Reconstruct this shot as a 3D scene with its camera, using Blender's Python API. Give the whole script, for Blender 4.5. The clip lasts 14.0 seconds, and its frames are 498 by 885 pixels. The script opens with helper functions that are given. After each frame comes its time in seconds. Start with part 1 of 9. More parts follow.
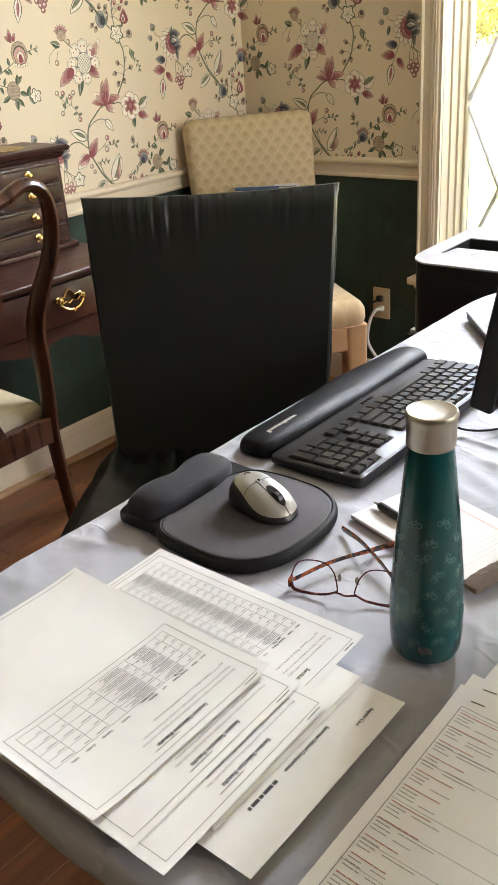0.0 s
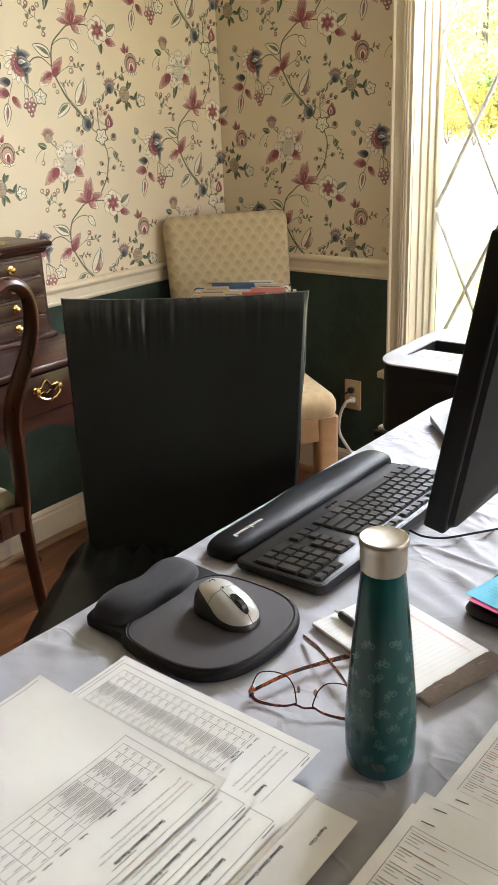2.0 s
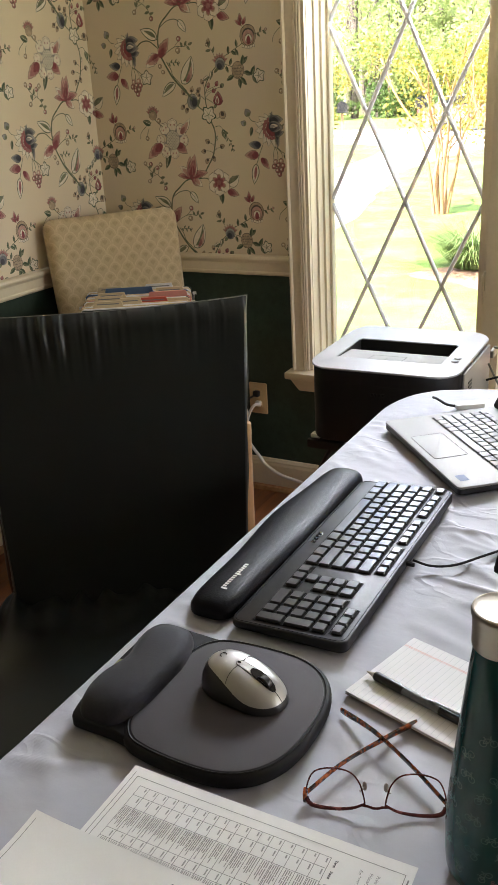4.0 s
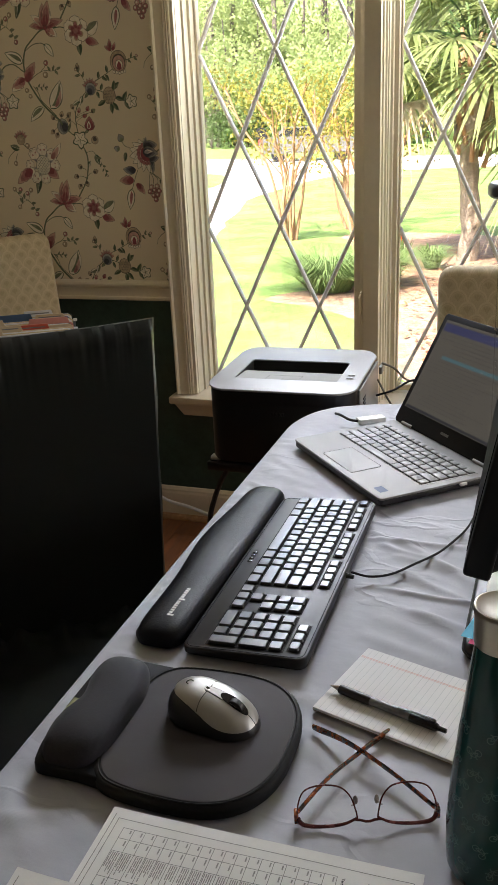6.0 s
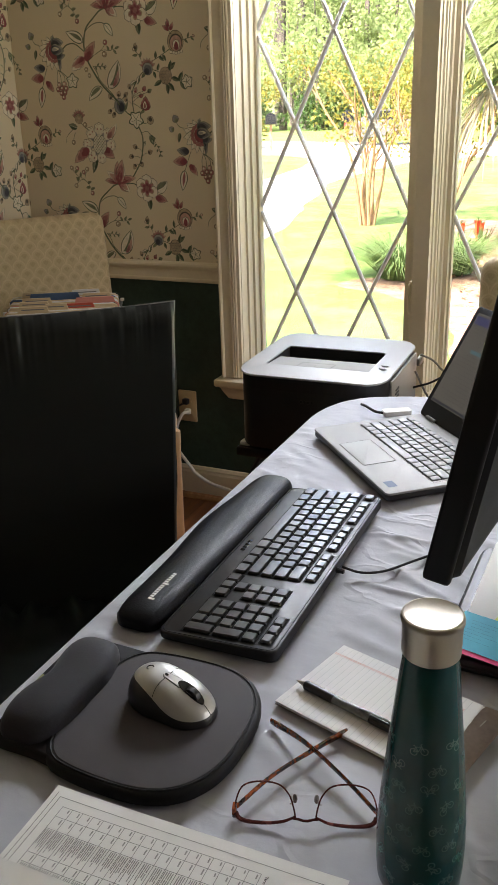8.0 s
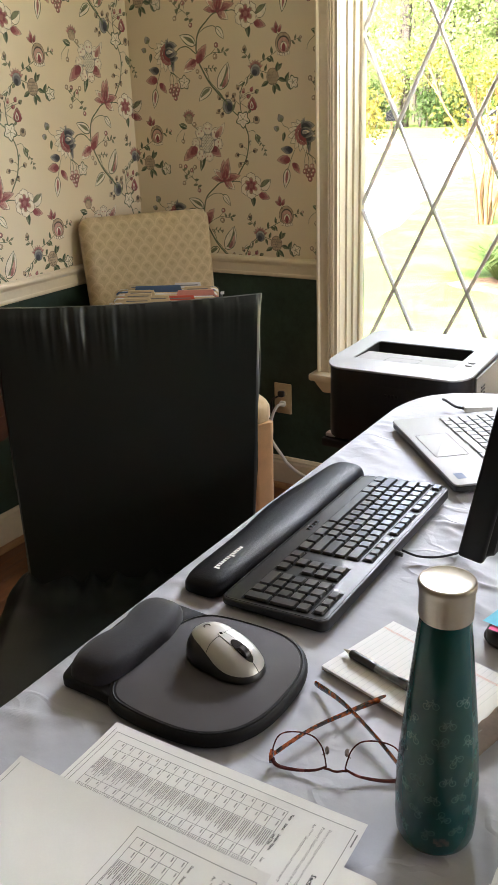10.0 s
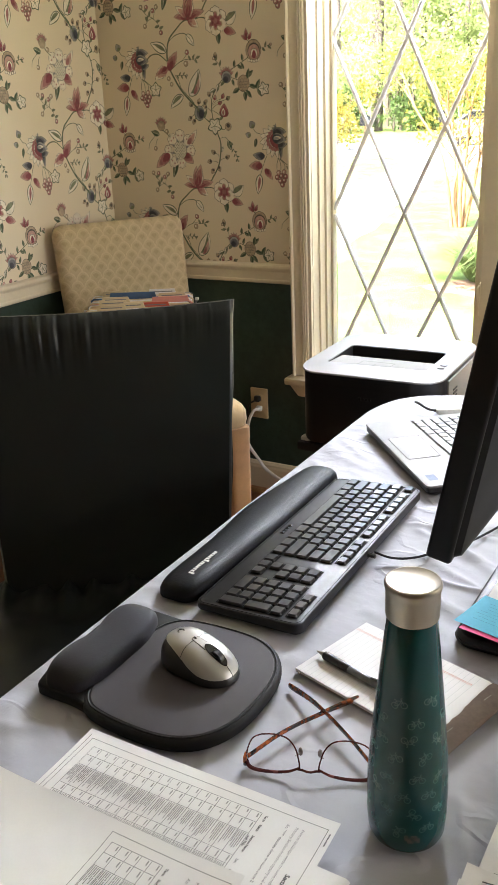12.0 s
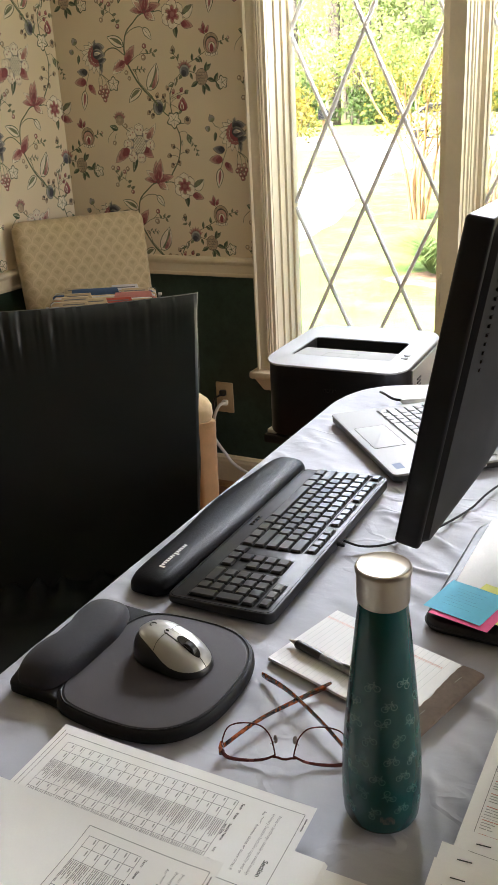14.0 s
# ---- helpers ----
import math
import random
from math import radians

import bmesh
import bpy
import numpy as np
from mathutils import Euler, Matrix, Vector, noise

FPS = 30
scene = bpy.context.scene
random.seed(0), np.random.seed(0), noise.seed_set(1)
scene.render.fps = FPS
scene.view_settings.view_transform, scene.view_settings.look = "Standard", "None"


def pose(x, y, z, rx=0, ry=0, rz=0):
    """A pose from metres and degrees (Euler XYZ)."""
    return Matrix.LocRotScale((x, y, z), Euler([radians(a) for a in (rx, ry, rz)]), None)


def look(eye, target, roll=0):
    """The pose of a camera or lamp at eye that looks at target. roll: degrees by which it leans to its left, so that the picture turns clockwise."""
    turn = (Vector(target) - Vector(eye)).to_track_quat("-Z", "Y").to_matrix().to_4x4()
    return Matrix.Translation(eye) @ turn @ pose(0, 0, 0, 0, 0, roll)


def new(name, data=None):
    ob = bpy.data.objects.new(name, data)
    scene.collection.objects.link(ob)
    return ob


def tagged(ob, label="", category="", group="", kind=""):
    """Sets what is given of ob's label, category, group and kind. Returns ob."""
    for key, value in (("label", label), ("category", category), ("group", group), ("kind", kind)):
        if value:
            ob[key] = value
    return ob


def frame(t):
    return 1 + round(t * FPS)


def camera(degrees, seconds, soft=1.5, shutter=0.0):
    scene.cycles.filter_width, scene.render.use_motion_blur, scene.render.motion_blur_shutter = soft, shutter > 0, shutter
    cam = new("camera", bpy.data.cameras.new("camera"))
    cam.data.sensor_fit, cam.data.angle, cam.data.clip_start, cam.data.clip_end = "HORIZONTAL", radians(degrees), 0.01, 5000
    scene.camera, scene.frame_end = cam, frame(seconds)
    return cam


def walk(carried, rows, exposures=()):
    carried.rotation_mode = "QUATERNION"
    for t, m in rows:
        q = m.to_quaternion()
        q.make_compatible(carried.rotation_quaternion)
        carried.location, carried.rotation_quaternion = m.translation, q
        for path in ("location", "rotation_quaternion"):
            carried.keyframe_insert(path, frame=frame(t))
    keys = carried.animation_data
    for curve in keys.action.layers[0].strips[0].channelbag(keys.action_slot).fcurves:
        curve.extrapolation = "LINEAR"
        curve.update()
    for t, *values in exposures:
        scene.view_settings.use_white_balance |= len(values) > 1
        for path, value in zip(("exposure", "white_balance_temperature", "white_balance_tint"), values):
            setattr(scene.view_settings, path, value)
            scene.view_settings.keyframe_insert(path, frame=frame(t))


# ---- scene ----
cam = camera(32.4, 14.0)
METRES, EYE, TILT, LEAN, TURN = 0.74, 1.30, 0.0, 0.0, 41.5
ROWS = [
    (0.0, 0.0015, 0.0005, 0.0003, -1.82, -26.08, 3.85),
    (0.5, 0.0022, -0.0291, 0.0534, -1.74, -23.31, 2.09),
    (1.0, 0.0018, -0.0344, 0.0552, -1.53, -22.39, 2.24),
    (1.5, 0.0139, -0.0380, 0.0668, -1.98, -21.80, 2.48),
    (2.0, 0.0213, -0.0272, 0.0758, -2.87, -21.12, 2.24),
    (2.2, 0.0195, -0.0100, 0.0757, -2.95, -21.15, 2.15),
    (4.3, -0.2074, 0.2895, 0.0506, -15.60, -21.84, 3.37),
    (4.5, -0.2424, 0.3021, 0.0455, -17.15, -21.74, 3.50),
    (5.0, -0.2904, 0.3124, 0.0457, -20.05, -20.99, 3.35),
    (5.5, -0.3031, 0.2992, 0.0500, -22.07, -20.55, 2.56),
    (6.0, -0.2950, 0.3042, 0.0497, -23.07, -20.53, 2.41),
    (6.5, -0.2843, 0.3160, 0.0496, -24.33, -20.57, 2.56),
    (7.0, -0.2682, 0.3408, 0.0506, -25.39, -20.93, 3.09),
    (7.5, -0.2300, 0.3190, 0.0600, -22.98, -20.96, 2.53),
    (8.0, -0.1566, 0.2697, 0.0472, -17.53, -21.42, 1.63),
    (8.5, -0.1339, 0.2107, 0.0493, -10.64, -21.69, 2.00),
    (8.7, -0.1250, 0.1800, 0.0490, -8.85, -21.55, 2.01),
    (10.8, -0.1090, 0.1560, 0.0610, -10.95, -21.20, 2.15),
    (11.0, -0.1083, 0.1563, 0.0623, -11.1, -21.21, 2.14),
    (11.5, -0.1109, 0.1596, 0.0581, -11.26, -21.33, 1.97),
    (12.0, -0.0986, 0.144, 0.0595, -11.55, -21.09, 2.43),
    (12.5, -0.1144, 0.1424, 0.0682, -11.76, -20.69, 2.11),
    (13.0, -0.1111, 0.1436, 0.0598, -12.63, -20.95, 2.1),
    (13.5, -0.114, 0.1453, 0.0604, -13.49, -21.28, 2.58),
    (14.0, -0.1029, 0.1395, 0.0549, -14.15, -21.52, 2.83),
]
EXPOSURES = [(t, stops, 6500, 15) for t, stops in ((0.0, 3.70), (2.0, 3.56), (4.3, 2.98), (5.0, 2.68), (5.5, 2.48), (6.5, 2.50), (7.5, 2.58), (8.5, 2.8), (11.0, 3.38), (13.0, 3.34), (14.0, 3.17))]
walk(cam, [(t, pose(0, 0, EYE, TILT, LEAN, TURN) @ pose(METRES * x, METRES * y, METRES * z, 90 + pitch, roll, yaw)) for t, x, y, z, yaw, pitch, roll in ROWS],
     exposures=EXPOSURES)

# ---- light ----
world = bpy.data.worlds.new("sky")
scene.world = world
world.use_nodes = True
_wn, _wl = world.node_tree.nodes, world.node_tree.links
SUN_HEIGHT, SUN_TURN = 52.0, 200.0
_sky = _wn.new("ShaderNodeTexSky")
_sky.sky_type = "NISHITA"
_sky.sun_disc = False
_sky.air_density, _sky.dust_density = 0.75, 2.5
_sky.sun_elevation, _sky.sun_rotation = radians(SUN_HEIGHT), radians(SUN_TURN)
_wn["Background"].inputs["Strength"].default_value = 0.15
_wl.new(_sky.outputs["Color"], _wn["Background"].inputs["Color"])
sun = new("sun", bpy.data.lights.new("sun", "SUN"))
sun.data.energy, sun.data.angle, sun.data.color = 4.5, radians(0.6), (1.0, 0.95, 0.86)
_s = Vector((math.sin(radians(SUN_TURN)) * math.cos(radians(SUN_HEIGHT)), math.cos(radians(SUN_TURN)) * math.cos(radians(SUN_HEIGHT)), math.sin(radians(SUN_HEIGHT))))
sun.matrix_basis = look(_s * 30, (0, 0, 0))
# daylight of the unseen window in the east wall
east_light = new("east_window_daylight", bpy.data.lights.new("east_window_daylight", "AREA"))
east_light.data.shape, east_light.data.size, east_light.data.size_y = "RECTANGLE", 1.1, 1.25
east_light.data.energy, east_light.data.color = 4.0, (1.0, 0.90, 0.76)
# skylight that falls steeply through the upper part of the paired windows
window_light = new("window_skylight", bpy.data.lights.new("window_skylight", "AREA"))
window_light.data.shape, window_light.data.size, window_light.data.size_y = "RECTANGLE", 0.86, 0.42
window_light.data.spread = radians(125)
window_light.data.energy, window_light.data.color = 3.8, (0.90, 0.96, 1.0)
window_light.matrix_basis = look((-0.825, 2.90, 1.97), (-0.70, 1.2, 0.85))
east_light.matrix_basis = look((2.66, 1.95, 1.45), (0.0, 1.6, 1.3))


# ---- materials ----
def nodes_of(name):
    m = bpy.data.materials.new(name)
    m.use_nodes = True
    return m, m.node_tree.nodes, m.node_tree.links, m.node_tree.nodes["Principled BSDF"]


def math_node(n, l, op, a, b=None, c=None):
    k = n.new("ShaderNodeMath")
    k.operation = op
    for i, v in enumerate((a, b, c)):
        if v is None:
            continue
        if isinstance(v, (int, float)):
            k.inputs[i].default_value = v
        else:
            l.new(v, k.inputs[i])
    return k.outputs[0]


def noise_node(n, l, vec, scale, detail=4.0, rough=0.55):
    k = n.new("ShaderNodeTexNoise")
    k.inputs["Scale"].default_value, k.inputs["Detail"].default_value, k.inputs["Roughness"].default_value = scale, detail, rough
    l.new(vec, k.inputs["Vector"])
    return k.outputs["Fac"]


def mix_node(n, l, fac, a, b, blend="MIX"):
    k = n.new("ShaderNodeMix")
    k.data_type, k.blend_type = "RGBA", blend
    for sock, v in ((k.inputs[0], fac), (k.inputs[6], a), (k.inputs[7], b)):
        if isinstance(v, (int, float)):
            sock.default_value = v
        elif isinstance(v, tuple):
            sock.default_value = (*v[:3], 1.0)
        else:
            l.new(v, sock)
    return k.outputs[2]


def range_node(n, l, v, a, b, c, d):
    k = n.new("ShaderNodeMapRange")
    l.new(v, k.inputs[0])
    for i, x in enumerate((a, b, c, d)):
        k.inputs[i + 1].default_value = x
    return k.outputs[0]


def coords(n, l, scale=(1, 1, 1), turn=(0, 0, 0)):
    t, mp = n.new("ShaderNodeTexCoord"), n.new("ShaderNodeMapping")
    mp.inputs["Scale"].default_value = scale
    mp.inputs["Rotation"].default_value = turn
    l.new(t.outputs["Object"], mp.inputs["Vector"])
    return mp.outputs[0]


def surface(name, color, rough=0.5, metal=0.0, vary=0.12, scale=6.0, fine=160.0, bump=0.12, dist=0.001, spec=0.5, coat=0.0, sheen=0.0, rnd=0.0, rough_vary=0.06):
    """A plain surface with wear at two scales: large blotches and a fine grain that also gives relief."""
    m, n, l, b = nodes_of(name)
    v = coords(n, l)
    big, small = noise_node(n, l, v, scale), noise_node(n, l, v, fine, 3.0)
    lo, hi = tuple(c * (1 - vary) for c in color), tuple(min(1.0, c * (1 + vary)) for c in color)
    col = mix_node(n, l, range_node(n, l, big, 0.3, 0.7, 0, 1), lo, hi)
    grain = mix_node(n, l, range_node(n, l, small, 0.3, 0.7, 0, 1), (1 - vary * 0.5,) * 3, (1 + vary * 0.5,) * 3)
    col = mix_node(n, l, 1.0, col, grain, "MULTIPLY")
    if rnd:
        info, hsv = n.new("ShaderNodeObjectInfo"), n.new("ShaderNodeHueSaturation")
        l.new(range_node(n, l, info.outputs["Random"], 0, 1, 1 - rnd, 1 + rnd), hsv.inputs["Value"])
        l.new(col, hsv.inputs["Color"])
        col = hsv.outputs[0]
    l.new(col, b.inputs["Base Color"])
    l.new(range_node(n, l, big, 0.25, 0.75, max(0.02, rough - rough_vary), min(1.0, rough + rough_vary)), b.inputs["Roughness"])
    b.inputs["Metallic"].default_value = metal
    b.inputs["Specular IOR Level"].default_value = spec
    b.inputs["Coat Weight"].default_value = coat
    b.inputs["Coat Roughness"].default_value = 0.12
    b.inputs["Sheen Weight"].default_value = sheen
    if bump:
        k = n.new("ShaderNodeBump")
        k.inputs["Strength"].default_value, k.inputs["Distance"].default_value = bump, dist
        l.new(small, k.inputs["Height"])
        l.new(k.outputs[0], b.inputs["Normal"])
    return m


def wood(name, dark, light, rough=0.35, along="y", grain=14.0, rnd=0.0, coat=0.2):
    """Timber with long grain streaks along one axis, pores and slow changes of tone."""
    m, n, l, b = nodes_of(name)
    s = {"x": (1, 14, 14), "y": (14, 1, 14), "z": (14, 14, 1)}[along]
    v = coords(n, l, s)
    streak, pore = noise_node(n, l, v, grain * 0.35, 6.0, 0.6), noise_node(n, l, v, grain * 3.0, 3.0)
    tone = noise_node(n, l, coords(n, l), 2.2, 3.0)
    col = mix_node(n, l, range_node(n, l, streak, 0.32, 0.68, 0, 1), dark, light)
    col = mix_node(n, l, range_node(n, l, pore, 0.55, 0.75, 0, 0.45), col, tuple(c * 0.45 for c in dark))
    col = mix_node(n, l, range_node(n, l, tone, 0.3, 0.7, 0, 0.35), col, tuple(c * 0.7 for c in dark))
    if rnd:
        info, hsv = n.new("ShaderNodeObjectInfo"), n.new("ShaderNodeHueSaturation")
        l.new(range_node(n, l, info.outputs["Random"], 0, 1, 1 - rnd, 1 + rnd), hsv.inputs["Value"])
        l.new(col, hsv.inputs["Color"])
        col = hsv.outputs[0]
    l.new(col, b.inputs["Base Color"])
    l.new(range_node(n, l, streak, 0.3, 0.7, rough - 0.06, rough + 0.1), b.inputs["Roughness"])
    b.inputs["Coat Weight"].default_value, b.inputs["Coat Roughness"].default_value = coat, 0.15
    k = n.new("ShaderNodeBump")
    k.inputs["Strength"].default_value, k.inputs["Distance"].default_value = 0.12, 0.0008
    l.new(pore, k.inputs["Height"])
    l.new(k.outputs[0], b.inputs["Normal"])
    return m


def leaf_material(name, dark, light, through_share=0.35, scale=0.8):
    m, n, l, b = nodes_of(name)
    geo = n.new("ShaderNodeNewGeometry")
    col = mix_node(n, l, geo.outputs["Random Per Island"], dark, light)
    tone = noise_node(n, l, coords(n, l), scale, 2.0)
    col = mix_node(n, l, range_node(n, l, tone, 0.35, 0.65, 0, 0.5), col, tuple(c * 0.6 for c in dark))
    l.new(col, b.inputs["Base Color"])
    b.inputs["Roughness"].default_value, b.inputs["Specular IOR Level"].default_value = 0.55, 0.3
    tr, mx = n.new("ShaderNodeBsdfTranslucent"), n.new("ShaderNodeMixShader")
    l.new(col, tr.inputs["Color"])
    mx.inputs[0].default_value = through_share
    l.new(b.outputs[0], mx.inputs[1])
    l.new(tr.outputs[0], mx.inputs[2])
    l.new(mx.outputs[0], n["Material Output"].inputs["Surface"])
    return m


def fan_fabric(name, light, dark, plane="xz", size=0.045):
    """Woven upholstery with rows of overlapping fans; plane names the two axes that the pattern runs in."""
    m, n, l, b = nodes_of(name)
    v = coords(n, l)
    sep = n.new("ShaderNodeSeparateXYZ")
    l.new(v, sep.inputs[0])
    u0 = math_node(n, l, "DIVIDE", sep.outputs["XYZ".index(plane[0].upper())], size)
    w0 = math_node(n, l, "DIVIDE", sep.outputs["XYZ".index(plane[1].upper())], size * 0.62)
    row = math_node(n, l, "FLOOR", w0)

    def fan(shift):
        r = math_node(n, l, "SUBTRACT", row, shift)
        odd = math_node(n, l, "MULTIPLY", math_node(n, l, "PINGPONG", r, 1.0), 0.5)
        fu = math_node(n, l, "SUBTRACT", math_node(n, l, "FRACT", math_node(n, l, "ADD", u0, odd)), 0.5)
        fv = math_node(n, l, "MULTIPLY", math_node(n, l, "SUBTRACT", w0, r), 0.5)
        d = math_node(n, l, "SQRT", math_node(n, l, "ADD", math_node(n, l, "MULTIPLY", fu, fu), math_node(n, l, "MULTIPLY", fv, fv)))
        ang = math_node(n, l, "ARCTAN2", fu, fv)
        rays = math_node(n, l, "ADD", math_node(n, l, "MULTIPLY", math_node(n, l, "COSINE", math_node(n, l, "MULTIPLY", ang, 12.0)), 0.5), 0.5)
        rim = math_node(n, l, "COMPARE", d, 0.46, 0.045)
        inner = math_node(n, l, "MULTIPLY", range_node(n, l, d, 0.25, 0.34, 1, 0), range_node(n, l, math_node(n, l, "ABSOLUTE", ang), 0.75, 1.0, 1, 0))
        rim = math_node(n, l, "ADD", rim, math_node(n, l, "MULTIPLY", math_node(n, l, "COMPARE", d, 0.355, 0.022), 0.5))
        tone = math_node(n, l, "SUBTRACT", math_node(n, l, "ADD", 0.66, math_node(n, l, "MULTIPLY", rim, 0.34)),
                         math_node(n, l, "MULTIPLY", inner, math_node(n, l, "ADD", 0.20, math_node(n, l, "MULTIPLY", rays, 0.22))))
        return d, tone
    d0, t0 = fan(0.0)
    d1, t1 = fan(1.0)
    near = math_node(n, l, "LESS_THAN", d0, 0.5)
    k = n.new("ShaderNodeMix")
    l.new(near, k.inputs[0])
    l.new(t1, k.inputs[2])
    l.new(t0, k.inputs[3])
    tone = k.outputs[0]
    blotch = noise_node(n, l, v, 5.0)
    weave = noise_node(n, l, v, 420.0, 2.0)
    col = mix_node(n, l, tone, dark, light)
    col = mix_node(n, l, range_node(n, l, blotch, 0.3, 0.7, 0, 0.18), col, tuple(c * 0.8 for c in dark))
    col = mix_node(n, l, range_node(n, l, weave, 0.35, 0.65, 0, 0.22), col, tuple(c * 0.75 for c in dark))
    l.new(col, b.inputs["Base Color"])
    b.inputs["Roughness"].default_value, b.inputs["Sheen Weight"].default_value = 0.78, 0.2
    h = math_node(n, l, "ADD", tone, math_node(n, l, "MULTIPLY", weave, 0.5))
    kb = n.new("ShaderNodeBump")
    kb.inputs["Strength"].default_value, kb.inputs["Distance"].default_value = 0.35, 0.0015
    l.new(h, kb.inputs["Height"])
    l.new(kb.outputs[0], b.inputs["Normal"])
    return m


def glass_material(name, tint=(1, 1, 1), rough=0.0, ior=1.45):
    m, n, l, b = nodes_of(name)
    b.inputs["Base Color"].default_value = (*tint, 1)
    b.inputs["Roughness"].default_value = rough
    b.inputs["Transmission Weight"].default_value = 1.0
    b.inputs["IOR"].default_value = ior
    return m


PAPER_WALL = surface("wallpaper_ground", (0.79, 0.680, 0.500), 0.75, vary=0.035, scale=1.6, fine=500, bump=0.08, dist=0.0004)
GREEN_WALL = None
WHITE_PAINT = surface("cream_trim_paint", (0.72, 0.622, 0.452), 0.42, vary=0.05, scale=3, fine=90, bump=0.1, dist=0.0006)
CEILING_PAINT = surface("ceiling_paint", (0.82, 0.80, 0.75), 0.9, vary=0.03, scale=1.5, fine=260, bump=0.2, dist=0.001)
LEAD = surface("grille_paint", (0.88, 0.87, 0.86), 0.45, vary=0.08, scale=9, fine=140, bump=0.1)
OAK = wood("oak_floor", (0.105, 0.033, 0.010), (0.265, 0.094, 0.028), 0.42, "y", 7.0, rnd=0.10, coat=0.12)
SHOE = wood("oak_shoe_moulding", (0.30, 0.15, 0.06), (0.44, 0.25, 0.11), 0.4, "y")
MAHOGANY = wood("mahogany", (0.024, 0.0050, 0.0021), (0.074, 0.0180, 0.0063), 0.38, "y", 8.0, coat=0.05)
CHERRY = wood("cherry_chair_wood", (0.032, 0.0085, 0.0032), (0.095, 0.029, 0.0095), 0.30, "z", 8.0, coat=0.22)
DARK_TABLE = wood("dark_table_wood", (0.04, 0.018, 0.009), (0.09, 0.04, 0.02), 0.4, "y")
BRASS = surface("polished_brass", (0.80, 0.56, 0.22), 0.2, 1.0, vary=0.15, scale=40, fine=300, bump=0.05)
LEATHER = surface("black_leather", (0.0115, 0.0146, 0.0143), 0.36, vary=0.12, scale=5, fine=520, bump=0.25, dist=0.0005, spec=0.36, rough_vary=0.02)
# chair piping, paler than the leather: caught light put into its colour
LIT_PIPING = surface("lit_piping", (0.15, 0.155, 0.14), 0.28, 0.2, vary=0.1, scale=30)
FAN_BACK = fan_fabric("fan_weave_back", (0.70, 0.565, 0.345), (0.40, 0.30, 0.16), "xz")
FAN_SEAT = fan_fabric("fan_weave_seat", (0.72, 0.54, 0.31), (0.58, 0.40, 0.20), "xy")
PEACH = surface("peach_upholstery", (0.68, 0.42, 0.21), 0.7, vary=0.14, scale=12, fine=500, bump=0.3, sheen=0.2)
CREAM_SEAT = surface("cream_seat_fabric", (0.58, 0.50, 0.33), 0.7, vary=0.06, scale=9, fine=500, bump=0.3)
CLOTH = None
BLACK_PLASTIC = surface("black_plastic", (0.011, 0.011, 0.012), 0.38, vary=0.15, scale=22, fine=700, bump=0.25, dist=0.0003, spec=0.5)
GLOSS_BLACK = surface("glossy_black_plastic", (0.008, 0.008, 0.009), 0.16, vary=0.15, scale=18, fine=300, bump=0.04)
RUBBER = surface("matt_black_rubber", (0.010, 0.010, 0.011), 0.6, vary=0.1, scale=30, fine=700, bump=0.3, dist=0.0003, spec=0.2)
BODY_GREY = surface("dark_grey_plastic", (0.0075, 0.0075, 0.008), 0.46, vary=0.05, scale=18, fine=600, bump=0.03, dist=0.0001, spec=0.38, rough_vary=0.02)
KEY = surface("black_keycap", (0.007, 0.007, 0.0075), 0.31, vary=0.05, scale=60, fine=900, bump=0.0, spec=0.85, rough_vary=0.0, rnd=0.12)
TRAY_DARK = surface("dark_tray_plastic", (0.020, 0.020, 0.019), 0.6, vary=0.1, scale=14, fine=300, bump=0.1, spec=0.3)
KEY_WELL = surface("key_well", (0.004, 0.004, 0.004), 0.7, vary=0.1, spec=0.08)
GEL = surface("wrist_rest_skin", (0.0065, 0.0068, 0.0088), 0.47, vary=0.12, scale=30, fine=420, bump=0.6, dist=0.0005, spec=0.13)
PAD_CLOTH = surface("mouse_pad_cloth", (0.050, 0.044, 0.050), 0.8, vary=0.08, scale=25, fine=1200, bump=0.4, dist=0.0004, sheen=0.08)
REST_CLOTH = surface("gel_rest_lycra", (0.0175, 0.0165, 0.0215), 0.7, vary=0.16, scale=40, fine=420, bump=0.5, dist=0.0004, spec=0.22, sheen=0.10)
SILVER = surface("silver_paint", (0.42, 0.415, 0.39), 0.36, 0.45, vary=0.05, scale=40, fine=900, bump=0.06, dist=0.0002)
STEEL = None
TEAL = surface("teal_enamel", (0.004, 0.066, 0.070), 0.16, vary=0.03, scale=16, fine=500, bump=0.04, dist=0.0001, spec=0.5, rough_vary=0.01)
TEAL_PRINT = surface("pale_bottle_print", (0.055, 0.185, 0.175), 0.35, vary=0.08, bump=0.0)
PAPER = surface("white_paper", (0.765, 0.760, 0.740), 0.85, vary=0.025, scale=7, fine=600, bump=0.1, dist=0.0003)
NOTE_PAPER = surface("bright_note_paper", (0.80, 0.80, 0.80), 0.85, vary=0.025, scale=9, fine=600, bump=0.1, dist=0.0003)
INK = surface("printer_ink", (0.06, 0.06, 0.065), 0.7, vary=0.2, scale=300, bump=0.0)
GREY_INK = surface("grey_print", (0.19, 0.19, 0.19), 0.8, vary=0.15, scale=400, bump=0.0)
PALE_INK = surface("pale_grey_print", (0.30, 0.30, 0.295), 0.8, vary=0.15, scale=400, bump=0.0)
PALE_YELLOW = surface("highlighter_yellow", (0.74, 0.70, 0.36), 0.8, vary=0.05, bump=0.0)
